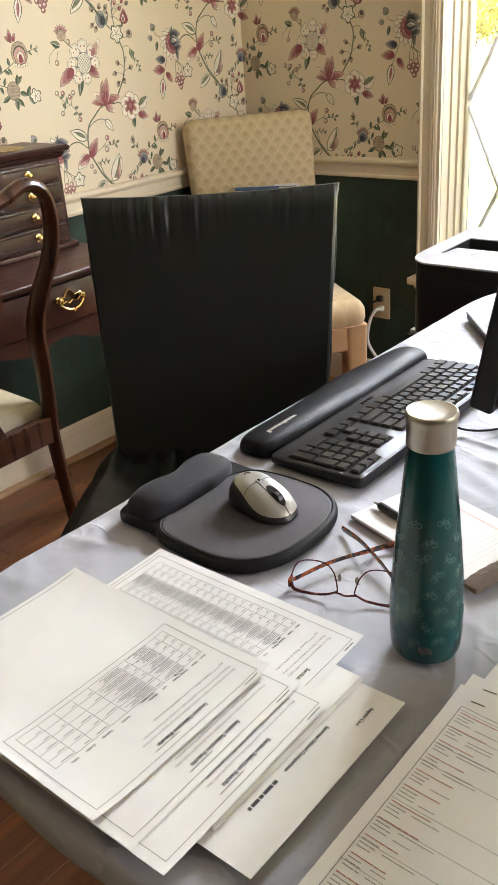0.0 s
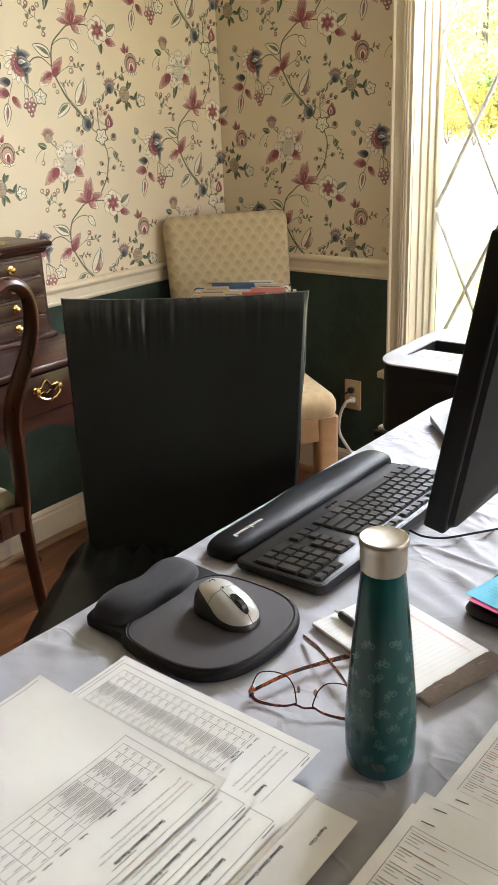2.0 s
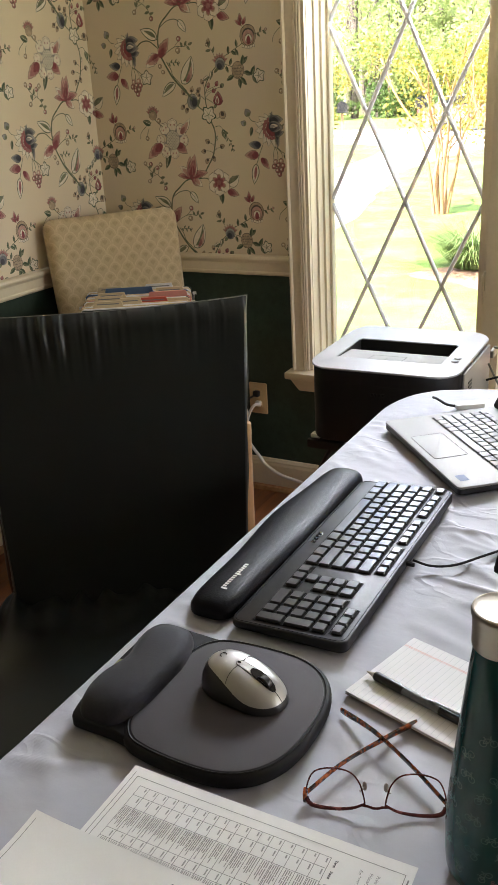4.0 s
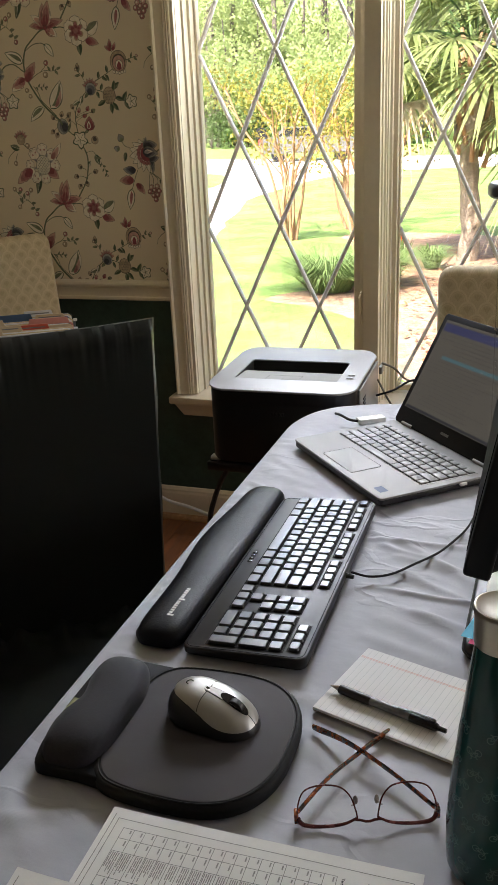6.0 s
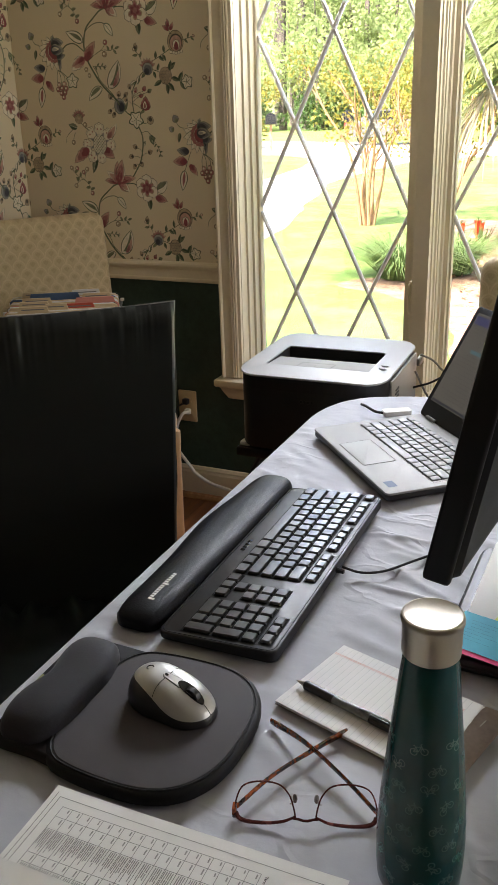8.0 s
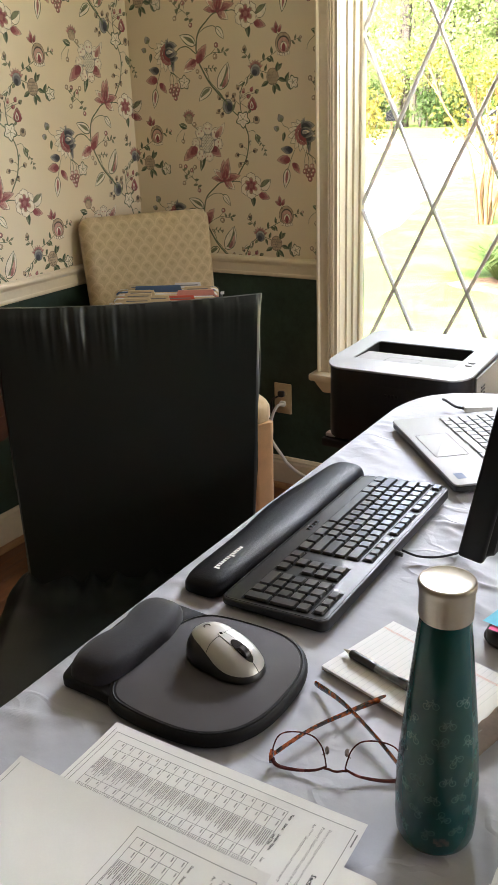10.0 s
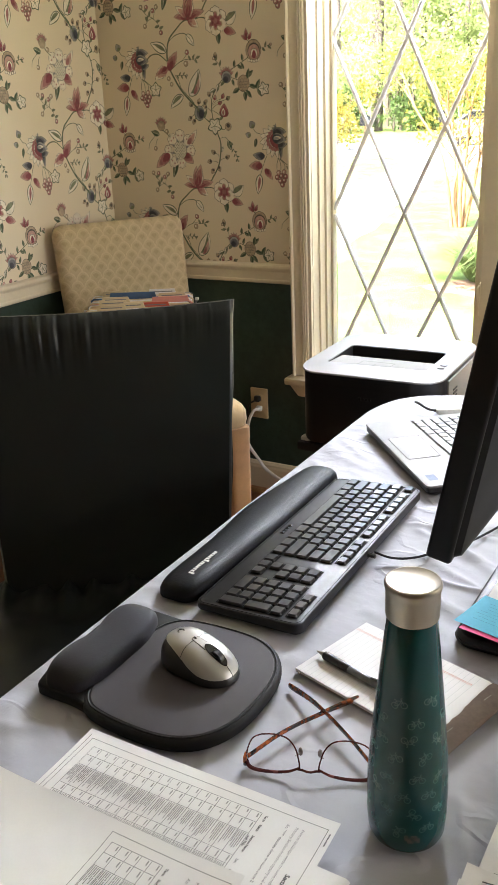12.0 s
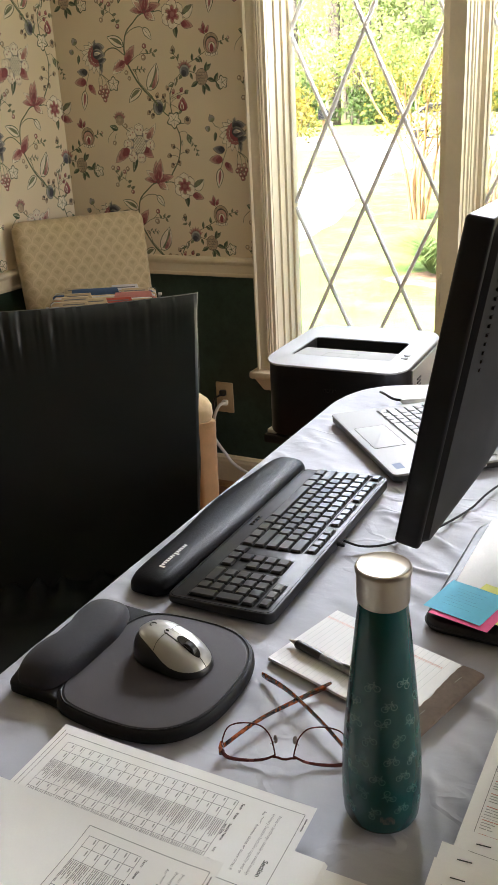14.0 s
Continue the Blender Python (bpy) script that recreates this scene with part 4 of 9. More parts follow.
    s.disc(-0.081, 0.254, 0.0205, "grey", "stem", 0.0014, 18, 1.18)
    s.disc(-0.077, 0.253, 0.0150, "slate", None, k=14, squash=1.2)
    s.disc(-0.074, 0.252, 0.0105, "blue", None, k=12, squash=1.3)
    s.petal(-0.064, 0.238, 64, 0.034, 0.009, "leaf", "stem")
    # ivy leaf, fan flower, buds and fern along the rising stem
    s.ivy(-0.023, 0.212, 0.030, 55)
    s.rich(0.014, 0.238, 86, 0.044, 0.036, (("mauve", 1.0), ("rose", 0.8)), wavy=0.10, tip=0.2)
    s.petal(0.012, 0.242, 88, 0.027, 0.017, "cream", "line", tip=0.2)
    s.petal(0.012, 0.244, 88, 0.018, 0.009, "mauve", None)
    s.petal(0.010, 0.240, 214, 0.018, 0.009, "leaf", "stem")
    s.stroke([(-0.030, 0.262), (-0.012, 0.252), (0.010, 0.238)], 0.0016)
    for x, z, a, c in ((-0.020, 0.292, 70, "pink"), (0.010, 0.296, 60, "mauve"), (-0.036, 0.304, 116, "shade"), (-0.006, 0.280, 20, "mauve"), (-0.050, 0.270, 150, "shade"), (0.026, 0.292, 30, "leaf")):
        s.stroke([(-0.031, z - 0.016), ((x - 0.031) / 2, z - 0.006), (x, z)], 0.0013)
        s.rich(x, z, a, 0.018, 0.014, ((c, 1.0), ("rose" if c in ("pink", "mauve") else "line", 0.45)), edge=0.0010)
    s.stroke([(-0.010, 0.206), (0.010, 0.200), (0.026, 0.206)], 0.0016)
    s.disc(0.029, 0.209, 0.0130, "shade", "line", 0.0012, 12)
    s.disc(0.029, 0.212, 0.0070, "line", None, k=8)
    s.stroke([(-0.008, 0.172), (0.016, 0.176), (0.030, 0.160)], 0.0014)
    s.petal(0.026, 0.166, -72, 0.034, 0.018, "leaf", "stem", vein="cream", half="stem")
    s.petal(0.028, 0.156, -10, 0.018, 0.011, "leaf", "stem")
    s.leaflets(0.042, 0.142, -64, 5, 0.010, 0.0085, end="leaf")
    for x, z, a in ((-0.026, 0.125, 150), (-0.042, 0.101, 190), (-0.017, 0.084, -70), (0.012, 0.110, 20), (-0.036, 0.076, 240)):
        s.stroke([(-0.010, z - 0.010), ((x - 0.010) / 2, z - 0.002), (x, z)], 0.0013)
        s.rich(x, z, a, 0.020, 0.016, (("shade", 1.0), ("line", 0.5)), edge=0.0010)
    s.leaf(-0.004, 0.130, 60, 0.020, 0.010)
    # leaves on the descending stem
    s.petal(-0.117, -0.218, 46, 0.092, 0.046, "cream", "stem", edge=0.0026, bend=16)
    s.petal(-0.112, -0.210, 48, 0.078, 0.030, "leaf", None, half="cream", bend=16)
    s.rich(-0.100, -0.214, 42, 0.072, 0.017, blush, bend=22, wavy=0.12)
    s.petal(-0.140, -0.216, 196, 0.068, 0.030, "cream", "stem", bend=18, edge=0.0026)
    s.petal(-0.148, -0.216, 196, 0.050, 0.013, "leaf", None, bend=18)
    s.rich(-0.194, -0.136, 66, 0.070, 0.034, rose3, wavy=0.10, bend=-10)
    s.rich(-0.198, -0.128, 198, 0.064, 0.036, blush, wavy=0.10, bend=14)
    s.rich(-0.198, -0.126, 192, 0.060, 0.018, rose3, rim=None, wavy=0.10, bend=14)
    s.stroke([(-0.186, -0.134), (-0.156, -0.116), (-0.128, -0.106), (-0.100, -0.108), (-0.082, -0.104)], 0.0016)
    s.stroke([(-0.140, -0.110), (-0.124, -0.096), (-0.117, -0.086)], 0.0014)
    s.berry(-0.117, -0.084, 0.0085, "mauve")
    s.berry(-0.123, -0.118, 0.0095, "shade")
    for x, z, a in ((-0.096, -0.106, 60), (-0.088, -0.107, -50), (-0.082, -0.104, 20), (-0.104, -0.108, 120)):
        s.petal(x, z, a, 0.017, 0.008, "leaf", "stem", edge=0.0009)
    s.leaflets(-0.166, -0.152, -2, 5, 0.010, 0.0080, end="leaf")
    s.berry(-0.196, -0.160, 0.0075, "shade")
    s.berry(-0.186, -0.178, 0.0070, "shade")
    # outlined leaves on the upper stem and the sprig of berries beside it
    s.petal(-0.199, -0.080, 142, 0.072, 0.034, "cream", "stem", vein="stem", edge=0.0028, bend=10)
    s.petal(-0.204, -0.074, 142, 0.050, 0.012, "leaf", None, bend=10)
    s.stroke([(-0.186, -0.046), (-0.158, -0.030), (-0.130, -0.026), (-0.114, -0.032)], 0.0022)
    s.petal(-0.116, -0.030, -44, 0.048, 0.024, "cream", "stem", vein="stem", edge=0.0024, bend=-8)
    s.stroke([(-0.215, -0.016), (-0.226, 0.010), (-0.246, 0.028), (-0.270, 0.040), (-0.288, 0.060)], 0.0016)
    s.stroke([(-0.242, 0.026), (-0.236, 0.044), (-0.228, 0.056)], 0.0014)
    s.stroke([(-0.246, 0.028), (-0.262, 0.022), (-0.276, 0.010)], 0.0014)
    for x, z, c in ((-0.215, -0.018, "mauve"), (-0.228, 0.060, "shade"), (-0.243, 0.050, "mauve"), (-0.290, 0.064, "shade"), (-0.278, 0.006, "shade"), (-0.268, 0.062, "mauve")):
        s.berry(x, z, 0.0078, c)
    for x, z, a in ((-0.232, 0.016, 10), (-0.222, 0.002, 190), (-0.258, 0.034, 80), (-0.264, 0.036, 250), (-0.280, 0.050, 20), (-0.266, 0.020, 120), (-0.220, -0.006, 20)):
        s.petal(x, z, a, 0.018, 0.009, "leaf", "stem", edge=0.0009)
    return s.shapes


def inside(poly, a, b, c, d):
    """Clip an outline to the rectangle a..b, c..d."""
    for axis, lim, keep in ((0, a, 1), (0, b, -1), (1, c, 1), (1, d, -1)):
        out = []
        for i, p in enumerate(poly):
            q = poly[(i + 1) % len(poly)]
            pi, qi = (p[axis] - lim) * keep >= 0, (q[axis] - lim) * keep >= 0
            if pi:
                out.append(p)
            if pi != qi:
                f = (lim - p[axis]) / (q[axis] - p[axis])
                out.append(p + (q - p) * f)
        poly = out
        if len(poly) < 3:
            return []
    return poly


def hang_paper(parent, place, columns, a, b, c, d):
    """Lay the printed shapes of the paper on a wall; columns are (across, up) places of the six-petalled flower."""
    shapes = paper_repeat()
    boxes, levels = [], []
    for colour, pts in shapes:
        q = (min(p[0] for p in pts), max(p[0] for p in pts), min(p[1] for p in pts), max(p[1] for p in pts))
        levels.append(1 + max((v for r, v in zip(boxes, levels) if r[0] < q[1] and r[1] > q[0] and r[2] < q[3] and r[3] > q[2]), default=0))
        boxes.append(q)
    verts, faces = {k: [] for k in PRINT}, {k: [] for k in PRINT}
    for u0, v0 in columns:
        for n, (colour, pts) in enumerate(shapes):
            poly = inside([Vector((p[0] + u0, p[1] + v0)) for p in pts], a, b, c, d)
            if len(poly) < 3:
                continue
            k = len(verts[colour])
            h = 0.0002 + 0.000004 * levels[n]
            verts[colour] += [place(p.x, p.y, h) for p in poly]
            faces[colour].append(list(range(k, k + len(poly))))
    for colour, vs in verts.items():
        me = bpy.data.meshes.new("wallpaper_print")
        me.from_pydata(vs, [], faces[colour])
        me.materials.append(PRINT[colour])
        ob = new("wallpaper_print", me)
        ob.parent = parent
        tagged(ob, "printed trailing flowers of the wallpaper", kind="stuff")


_cols = [(2.039 + 0.536 * k, 1.086 + 0.527 * (j - (1.0 if k % 2 == 0 else 0.48))) for k in range(-5, 3) for j in range(-1, 4)]
hang_paper(wall_west, lambda u, v, h: (WEST + h, u, v), _cols, 0.35, NORTH - 0.001, 0.858, 1.98)
_cols = [(-1.726 + 0.52 * k, 1.093 + 0.527 * (j - (1.0 if k % 2 == 0 else 0.50))) for k in range(-2, 2) for j in range(-1, 4)]
hang_paper(wall_north, lambda u, v, h: (u, NORTH - h, v), _cols, WEST + 0.001, -1.468, 0.858, 1.98)



# ---- the table and its cloth ----
T = 0.745
TX0, TX1, TY0, TY1 = -0.787, 0.262, 0.250, 1.822
_tc = ((TX0 + TX1) / 2, (TY0 + TY1) / 2)
table = thing("dining_table", "dark wooden dining table under a pale cloth", "table")
_bm = bmesh.new()
slab(_bm, rounded(TX1 - TX0 - 0.02, TY1 - TY0 - 0.02, 0.19, 10, *_tc), T - 0.030, T - 0.007, 0.004)
part("tabletop", _bm, DARK_TABLE, table)
for _x0, _x1, _y0, _y1 in ((TX0 + 0.13, TX1 - 0.13, TY0 + 0.13, TY0 + 0.15), (TX0 + 0.13, TX1 - 0.13, TY1 - 0.15, TY1 - 0.13), (TX0 + 0.13, TX0 + 0.15, TY0 + 0.151, TY1 - 0.151), (TX1 - 0.15, TX1 - 0.13, TY0 + 0.151, TY1 - 0.151)):
    _bm = bmesh.new()
    box(_bm, _x0, _x1, _y0, _y1, T - 0.12, T - 0.0305)
    part("apron", _bm, DARK_TABLE, table, smooth=False)
for _x in (TX0 + 0.17, TX1 - 0.17):
    for _y in (TY0 + 0.17, TY1 - 0.17):
        _bm = bmesh.new()
        lathe(_bm, [(0.020, 0), (0.024, 0.02), (0.018, 0.06), (0.03, 0.3), (0.036, 0.5), (0.03, 0.56), (0.036, 0.6), (0.036, T - 0.031)], 16, (_x, _y, 0))
        part("leg", _bm, DARK_TABLE, table)


def crease(x, y, ax, ay, bx, by, w, h):
    """Height of one ridge of the cloth that runs from a to b."""
    dx, dy = bx - ax, by - ay
    ln2 = dx * dx + dy * dy
    t = ((x - ax) * dx + (y - ay) * dy) / ln2
    c = min(1.0, max(0.0, t))
    d = math.hypot(x - ax - c * dx, y - ay - c * dy)
    fade = math.sin(math.pi * min(1.0, max(0.0, t))) ** 0.5
    return h * fade * math.exp(-(d / w) ** 2)


CREASES = [(-0.52, 1.20, -0.30, 1.02, 0.010, 0.005), (-0.50, 1.10, -0.33, 1.00, 0.008, 0.004), (-0.47, 1.25, -0.32, 1.18, 0.012, 0.004), (-0.44, 0.99, -0.37, 0.94, 0.010, 0.004),
           (-0.78, 1.40, -0.66, 1.34, 0.012, 0.004), (-0.78, 1.47, -0.68, 1.38, 0.010, 0.004), (-0.78, 1.34, -0.72, 1.30, 0.008, 0.0035), (-0.77, 0.80, -0.70, 0.79, 0.008, 0.004),
           (-0.78, 0.58, -0.70, 0.50, 0.012, 0.004), (-0.76, 0.52, -0.69, 0.56, 0.008, 0.003), (-0.29, 0.80, -0.20, 0.70, 0.012, 0.004), (-0.28, 0.72, -0.20, 0.64, 0.008, 0.003), (-0.30, 0.68, -0.25, 0.56, 0.006, 0.003),
           (-0.50, 0.92, -0.34, 0.86, 0.012, 0.004), (-0.47, 0.86, -0.36, 0.80, 0.010, 0.004), (-0.45, 0.80, -0.38, 0.70, 0.012, 0.004), (-0.46, 0.72, -0.40, 0.66, 0.010, 0.0035), (-0.52, 1.24, -0.20, 1.14, 0.014, 0.004), (-0.70, 1.34, -0.55, 1.22, 0.012, 0.004), (-0.30, 1.00, -0.20, 0.86, 0.012, 0.004),
           (-0.545, 1.168, -0.375, 1.170, 0.006, 0.0055), (-0.520, 1.036, -0.360, 1.018, 0.006, 0.0055), (-0.515, 1.074, -0.42, 1.080, 0.012, 0.0045), (-0.49, 1.13, -0.40, 1.10, 0.009, 0.004), (-0.46, 0.99, -0.36, 0.955, 0.008, 0.0045),
           (-0.36, 0.55, -0.33, 0.42, 0.010, 0.003), (-0.28, 0.50, -0.26, 0.36, 0.008, 0.003), (-0.52, 1.16, -0.36, 1.09, 0.006, 0.003)]

# softer folds: a fan of long ones across the top and short ones gathered along the near edge
_rng = random.Random(12)
for _k in range(46):
    _x, _y, _a, _l = _rng.uniform(-0.66, 0.10), _rng.uniform(0.36, 1.75), radians(_rng.choice((-32, -18, -48, 28, -62)) + _rng.uniform(-10, 10)), _rng.uniform(0.08, 0.24)
    CREASES.append((_x, _y, _x + _l * math.cos(_a), _y + _l * math.sin(_a), _rng.uniform(0.006, 0.013), _rng.uniform(0.0018, 0.0042)))
for _k in range(30):
    _y, _a, _l = 0.40 + 1.2 * _k / 30 + _rng.uniform(-0.015, 0.015), radians(_rng.uniform(-42, 14)), _rng.uniform(0.03, 0.09)
    CREASES.append((TX0 + 0.002, _y, TX0 + _l * math.cos(_a), _y + _l * math.sin(_a), _rng.uniform(0.005, 0.010), _rng.uniform(0.002, 0.004)))


def cloth_height(x, y):
    h = -0.0035 + 0.0030 * noise.noise(Vector((x * 5.0, y * 7.0, 1.7))) + 0.0016 * noise.noise(Vector((x * 17.0 + y * 6.0, y * 15.0, 4.2)))
    for c in CREASES:
        if min(c[0], c[2]) - 0.03 < x < max(c[0], c[2]) + 0.03 and min(c[1], c[3]) - 0.03 < y < max(c[1], c[3]) + 0.03:
            h += 0.8 * crease(x, y, *c)
    return min(h, 0.0060)


def tablecloth():
    """The cloth: a grid on the top, bent over the rounded edge into a short hem."""
    hw, hh, r = (TX1 - TX0) / 2, (TY1 - TY0) / 2, 0.20
    cx, cy = _tc
    verts, faces = [], []
    # rings from the middle outwards: a rounded rectangle, scaled, so that the hem follows the corners
    levels = 120
    edge_pts = rounded(2 * hw, 2 * hh, r, 14)
    dense = []
    for i, p in enumerate(edge_pts):
        q = edge_pts[(i + 1) % len(edge_pts)]
        d = math.hypot(q[0] - p[0], q[1] - p[1])
        k = max(1, int(d / 0.0065))
        dense += [(p[0] + (q[0] - p[0]) * j / k, p[1] + (q[1] - p[1]) * j / k) for j in range(k)]
    n = len(dense)
    for lv in range(1, levels + 1):
        f = (lv / levels) ** 0.9
        for x, y in dense:
            verts.append((cx + x * f, cy + y * f, T + cloth_height(cx + x * f, cy + y * f)))
    for k, (out, down) in enumerate(((0.003, 0.0035), (0.0055, 0.009), (0.006, 0.017), (0.006, 0.026))):
        for i, (x, y) in enumerate(dense):
            d = math.hypot(x, y)
            wave = 0.0025 * math.sin(i * 0.21) * k / 3
            verts.append((cx + x * (1 + (out + wave) / d), cy + y * (1 + (out + wave) / d), T - 0.002 - down))
    total = levels + 4
    for lv in range(total - 1):
        for i in range(n):
            a, b = lv * n + i, lv * n + (i + 1) % n
            faces.append((a, b, b + n, a + n))
    faces.append(list(range(n)))
    me = bpy.data.meshes.new("tablecloth")
    me.from_pydata(verts, [], faces)
    me.materials.append(CLOTH)
    me.polygons.foreach_set("use_smooth", [True] * len(me.polygons))
    return tagged(new("tablecloth", me), "pale lavender grey cotton tablecloth, creased, over the table", "tablecloth")


tablecloth()


# ---- keyboard, its wrist rest, mouse and pad ----
def keyboard(m):
    """Full-size keyboard, seen from above: x runs from the typist away, y from the number pad to the escape key."""
    W, L = 0.152, 0.441
    kb = thing("keyboard", "black wired computer keyboard on the tablecloth", "keyboard", m)
    bm = bmesh.new()
    slab(bm, rounded(W, L, 0.012, 6), 0.003, 0.013, 0.0025)
    for v in bm.verts:
        v.co.z += (v.co.x / W + 0.5) * 0.007 * (1 if v.co.z > 0.008 else 0.2)
    part("body", bm, BODY_GREY, kb)
    bm = bmesh.new()
    edge_line = rounded(W - 0.007, L - 0.007, 0.010, 6)
    tube(bm, [(x, y, 0.0128 + (x / W + 0.5) * 0.007) for x, y in edge_line + edge_line[:1]], 0.0006, 5)
    part("edge_groove", bm, KEY_WELL, kb)
    for y in (-0.17, 0.17):
        for x0, x1 in ((0.045, 0.06), (-0.062, -0.05)):
            bm = bmesh.new()
            box(bm, x0, x1, y - 0.012, y + 0.012, 0.0, 0.0065, 0.001)
            part("foot", bm, BLACK_PLASTIC, kb, "rubber foot")

    def top(x):
        return 0.013 + (x / W + 0.5) * 0.007
    U = 0.0188
    x_rows = [-0.0387 + U * k for k in range(5)]
    x_fn = 0.0582
    right = 0.2175
    wells = [(x_rows[0] - U * 0.56, x_rows[4] + U * 0.56, right - 15 * U - 0.001, right + 0.001)]
    keys = []

    def row(x, y, widths, dx=U):
        for w in widths:
            if w > 0:
                keys.append((x, y - w * U / 2, w, dx))
            y -= abs(w) * U
        return y
    row(x_rows[0], right, (1.25, 1.25, 1.25, 6.25, 1.25, 1.25, 1.25, 1.25))
    row(x_rows[1], right, (2.25, 1, 1, 1, 1, 1, 1, 1, 1, 1, 1, 2.75))
    row(x_rows[2], right, (1.75, 1, 1, 1, 1, 1, 1, 1, 1, 1, 1, 1, 2.25))
    row(x_rows[3], right, (1.5, 1, 1, 1, 1, 1, 1, 1, 1, 1, 1, 1, 1, 1.5))
    row(x_rows[4], right, (1, 1, 1, 1, 1, 1, 1, 1, 1, 1, 1, 1, 1, 2))
    fn = 0.0152
    for y0, k in ((right, 1), (right - 1.55 * U, 4), (right - 6.17 * U, 4), (right - 10.8 * U, 4)):
        for i in range(k):
            keys.append((x_fn, y0 - (i + 0.5) * U, 1, fn))
        wells.append((x_fn - fn * 0.56, x_fn + fn * 0.56, y0 - k * U - 0.001, y0 + 0.001))
    nav = right - 15 * U - 0.0055
    block = nav - U
    for x in x_rows[2:]:
        row(x, block, (1, 1))
    wells.append((x_rows[2] - U * 0.5, x_rows[4] + U * 0.56, block - 2 * U - 0.001, block + 0.001))
    row(x_rows[0], nav, (1, 1, 1))
    row(x_rows[1], nav, (-1, 1, -1))
    wells.append((x_rows[0] - U * 0.56, x_rows[0] + U * 0.56, nav - 3 * U - 0.001, nav + 0.001))
    wells.append((x_rows[0] + U * 0.561, x_rows[1] + U * 0.49, nav - 2 * U - 0.001, nav - U + 0.001))
    num = nav - 3 * U - 0.0082
    for x in x_rows[1:]:
        row(x, num, (1, 1, 1))
    row(x_rows[0], num, (2, 1))
    wells.append((x_rows[0] - U * 0.56, x_rows[4] + U * 0.56, num - 4 * U - 0.001, num + 0.001))
    keys.append((x_rows[4], num - 3.5 * U, 1, U))
    keys.append(((x_rows[2] + x_rows[3]) / 2, num - 3.5 * U, 1, 2 * U))
    keys.append(((x_rows[0] + x_rows[1]) / 2, num - 3.5 * U, 1, 2 * U))
    for i in range(3):
        keys.append((x_fn, num - (i + 1.35) * U, 1, fn))
    wells.append((x_fn - fn * 0.56, x_fn + fn * 0.56, num - 3.9 * U, num - 0.80 * U))
    bm = bmesh.new()
    for a, b, c, d in wells:
        vs = [bm.verts.new((x, y, top(x) + 0.0005)) for x, y in ((a, c), (b, c), (b, d), (a, d))]
        bm.faces.new(vs)
    part("key_well", bm, KEY_WELL, kb, "black recess under the keys", smooth=False)
    shapes = {}
    for x, y, w, dx in keys:
        kind = (round(w, 2), round(dx, 4))
        if kind not in shapes:
            bm = bmesh.new()
            hw, hd = w * U / 2 - 0.0015, dx / 2 - 0.0013
            rings = []
            for z, inset in ((0.0, 0.0), (0.0006, 0.0001), (0.0028, 0.0009), (0.0032, 0.0013)):
                rings.append([Vector((px, py, z)) for px, py in rounded(2 * (hd - inset), 2 * (hw - inset), 0.0016, 2)])
            loft(bm, rings)
            k = finish("key", bm, KEY, kb, False)
            shapes[kind] = k.data
        else:
            k = new("key", shapes[kind])
            k.parent = kb
        k.matrix_basis = pose(x, y, top(x) + 0.0006, 0, -2.9, 0)
    bm = bmesh.new()
    for i, w in enumerate((0.0075, 0.0065, 0.006, 0.006)):
        y0 = 0.024 - i * 0.0085
        box(bm, -0.0655, -0.0590, y0 - w * 0.45, y0 + w * 0.45, top(-0.055) - 0.001, top(-0.055) + 0.0006, 0.0008)
    part("badge", bm, GLOSS_BLACK, kb, "embossed maker's badge")
    bm = bmesh.new()
    tube(bm, [(0.073, -0.005, 0.012), (0.087, -0.006, 0.011)], [0.0042, 0.0028], 8)
    part("cable_boot", bm, BLACK_PLASTIC, kb)
    return kb


keyboard(pose(-0.6105, 1.0335, T, 0, 0, 0.0))

_bm = bmesh.new()
tube(_bm, smooth_path([(-0.530, 1.040, T + 0.011), (-0.505, 1.043, T + 0.006), (-0.478, 1.060, T + 0.0045), (-0.450, 1.098, T + 0.0045), (-0.425, 1.135, T + 0.0045), (-0.408, 1.175, T + 0.0045), (-0.392, 1.225, T + 0.0045), (-0.378, 1.300, T + 0.0045), (-0.34, 1.40, T + 0.0045), (-0.24, 1.46, T + 0.0045)], 6), 0.0017, 8)
solid("keyboard_cable", _bm, RUBBER, "thin black keyboard cable lying on the cloth", "cable")


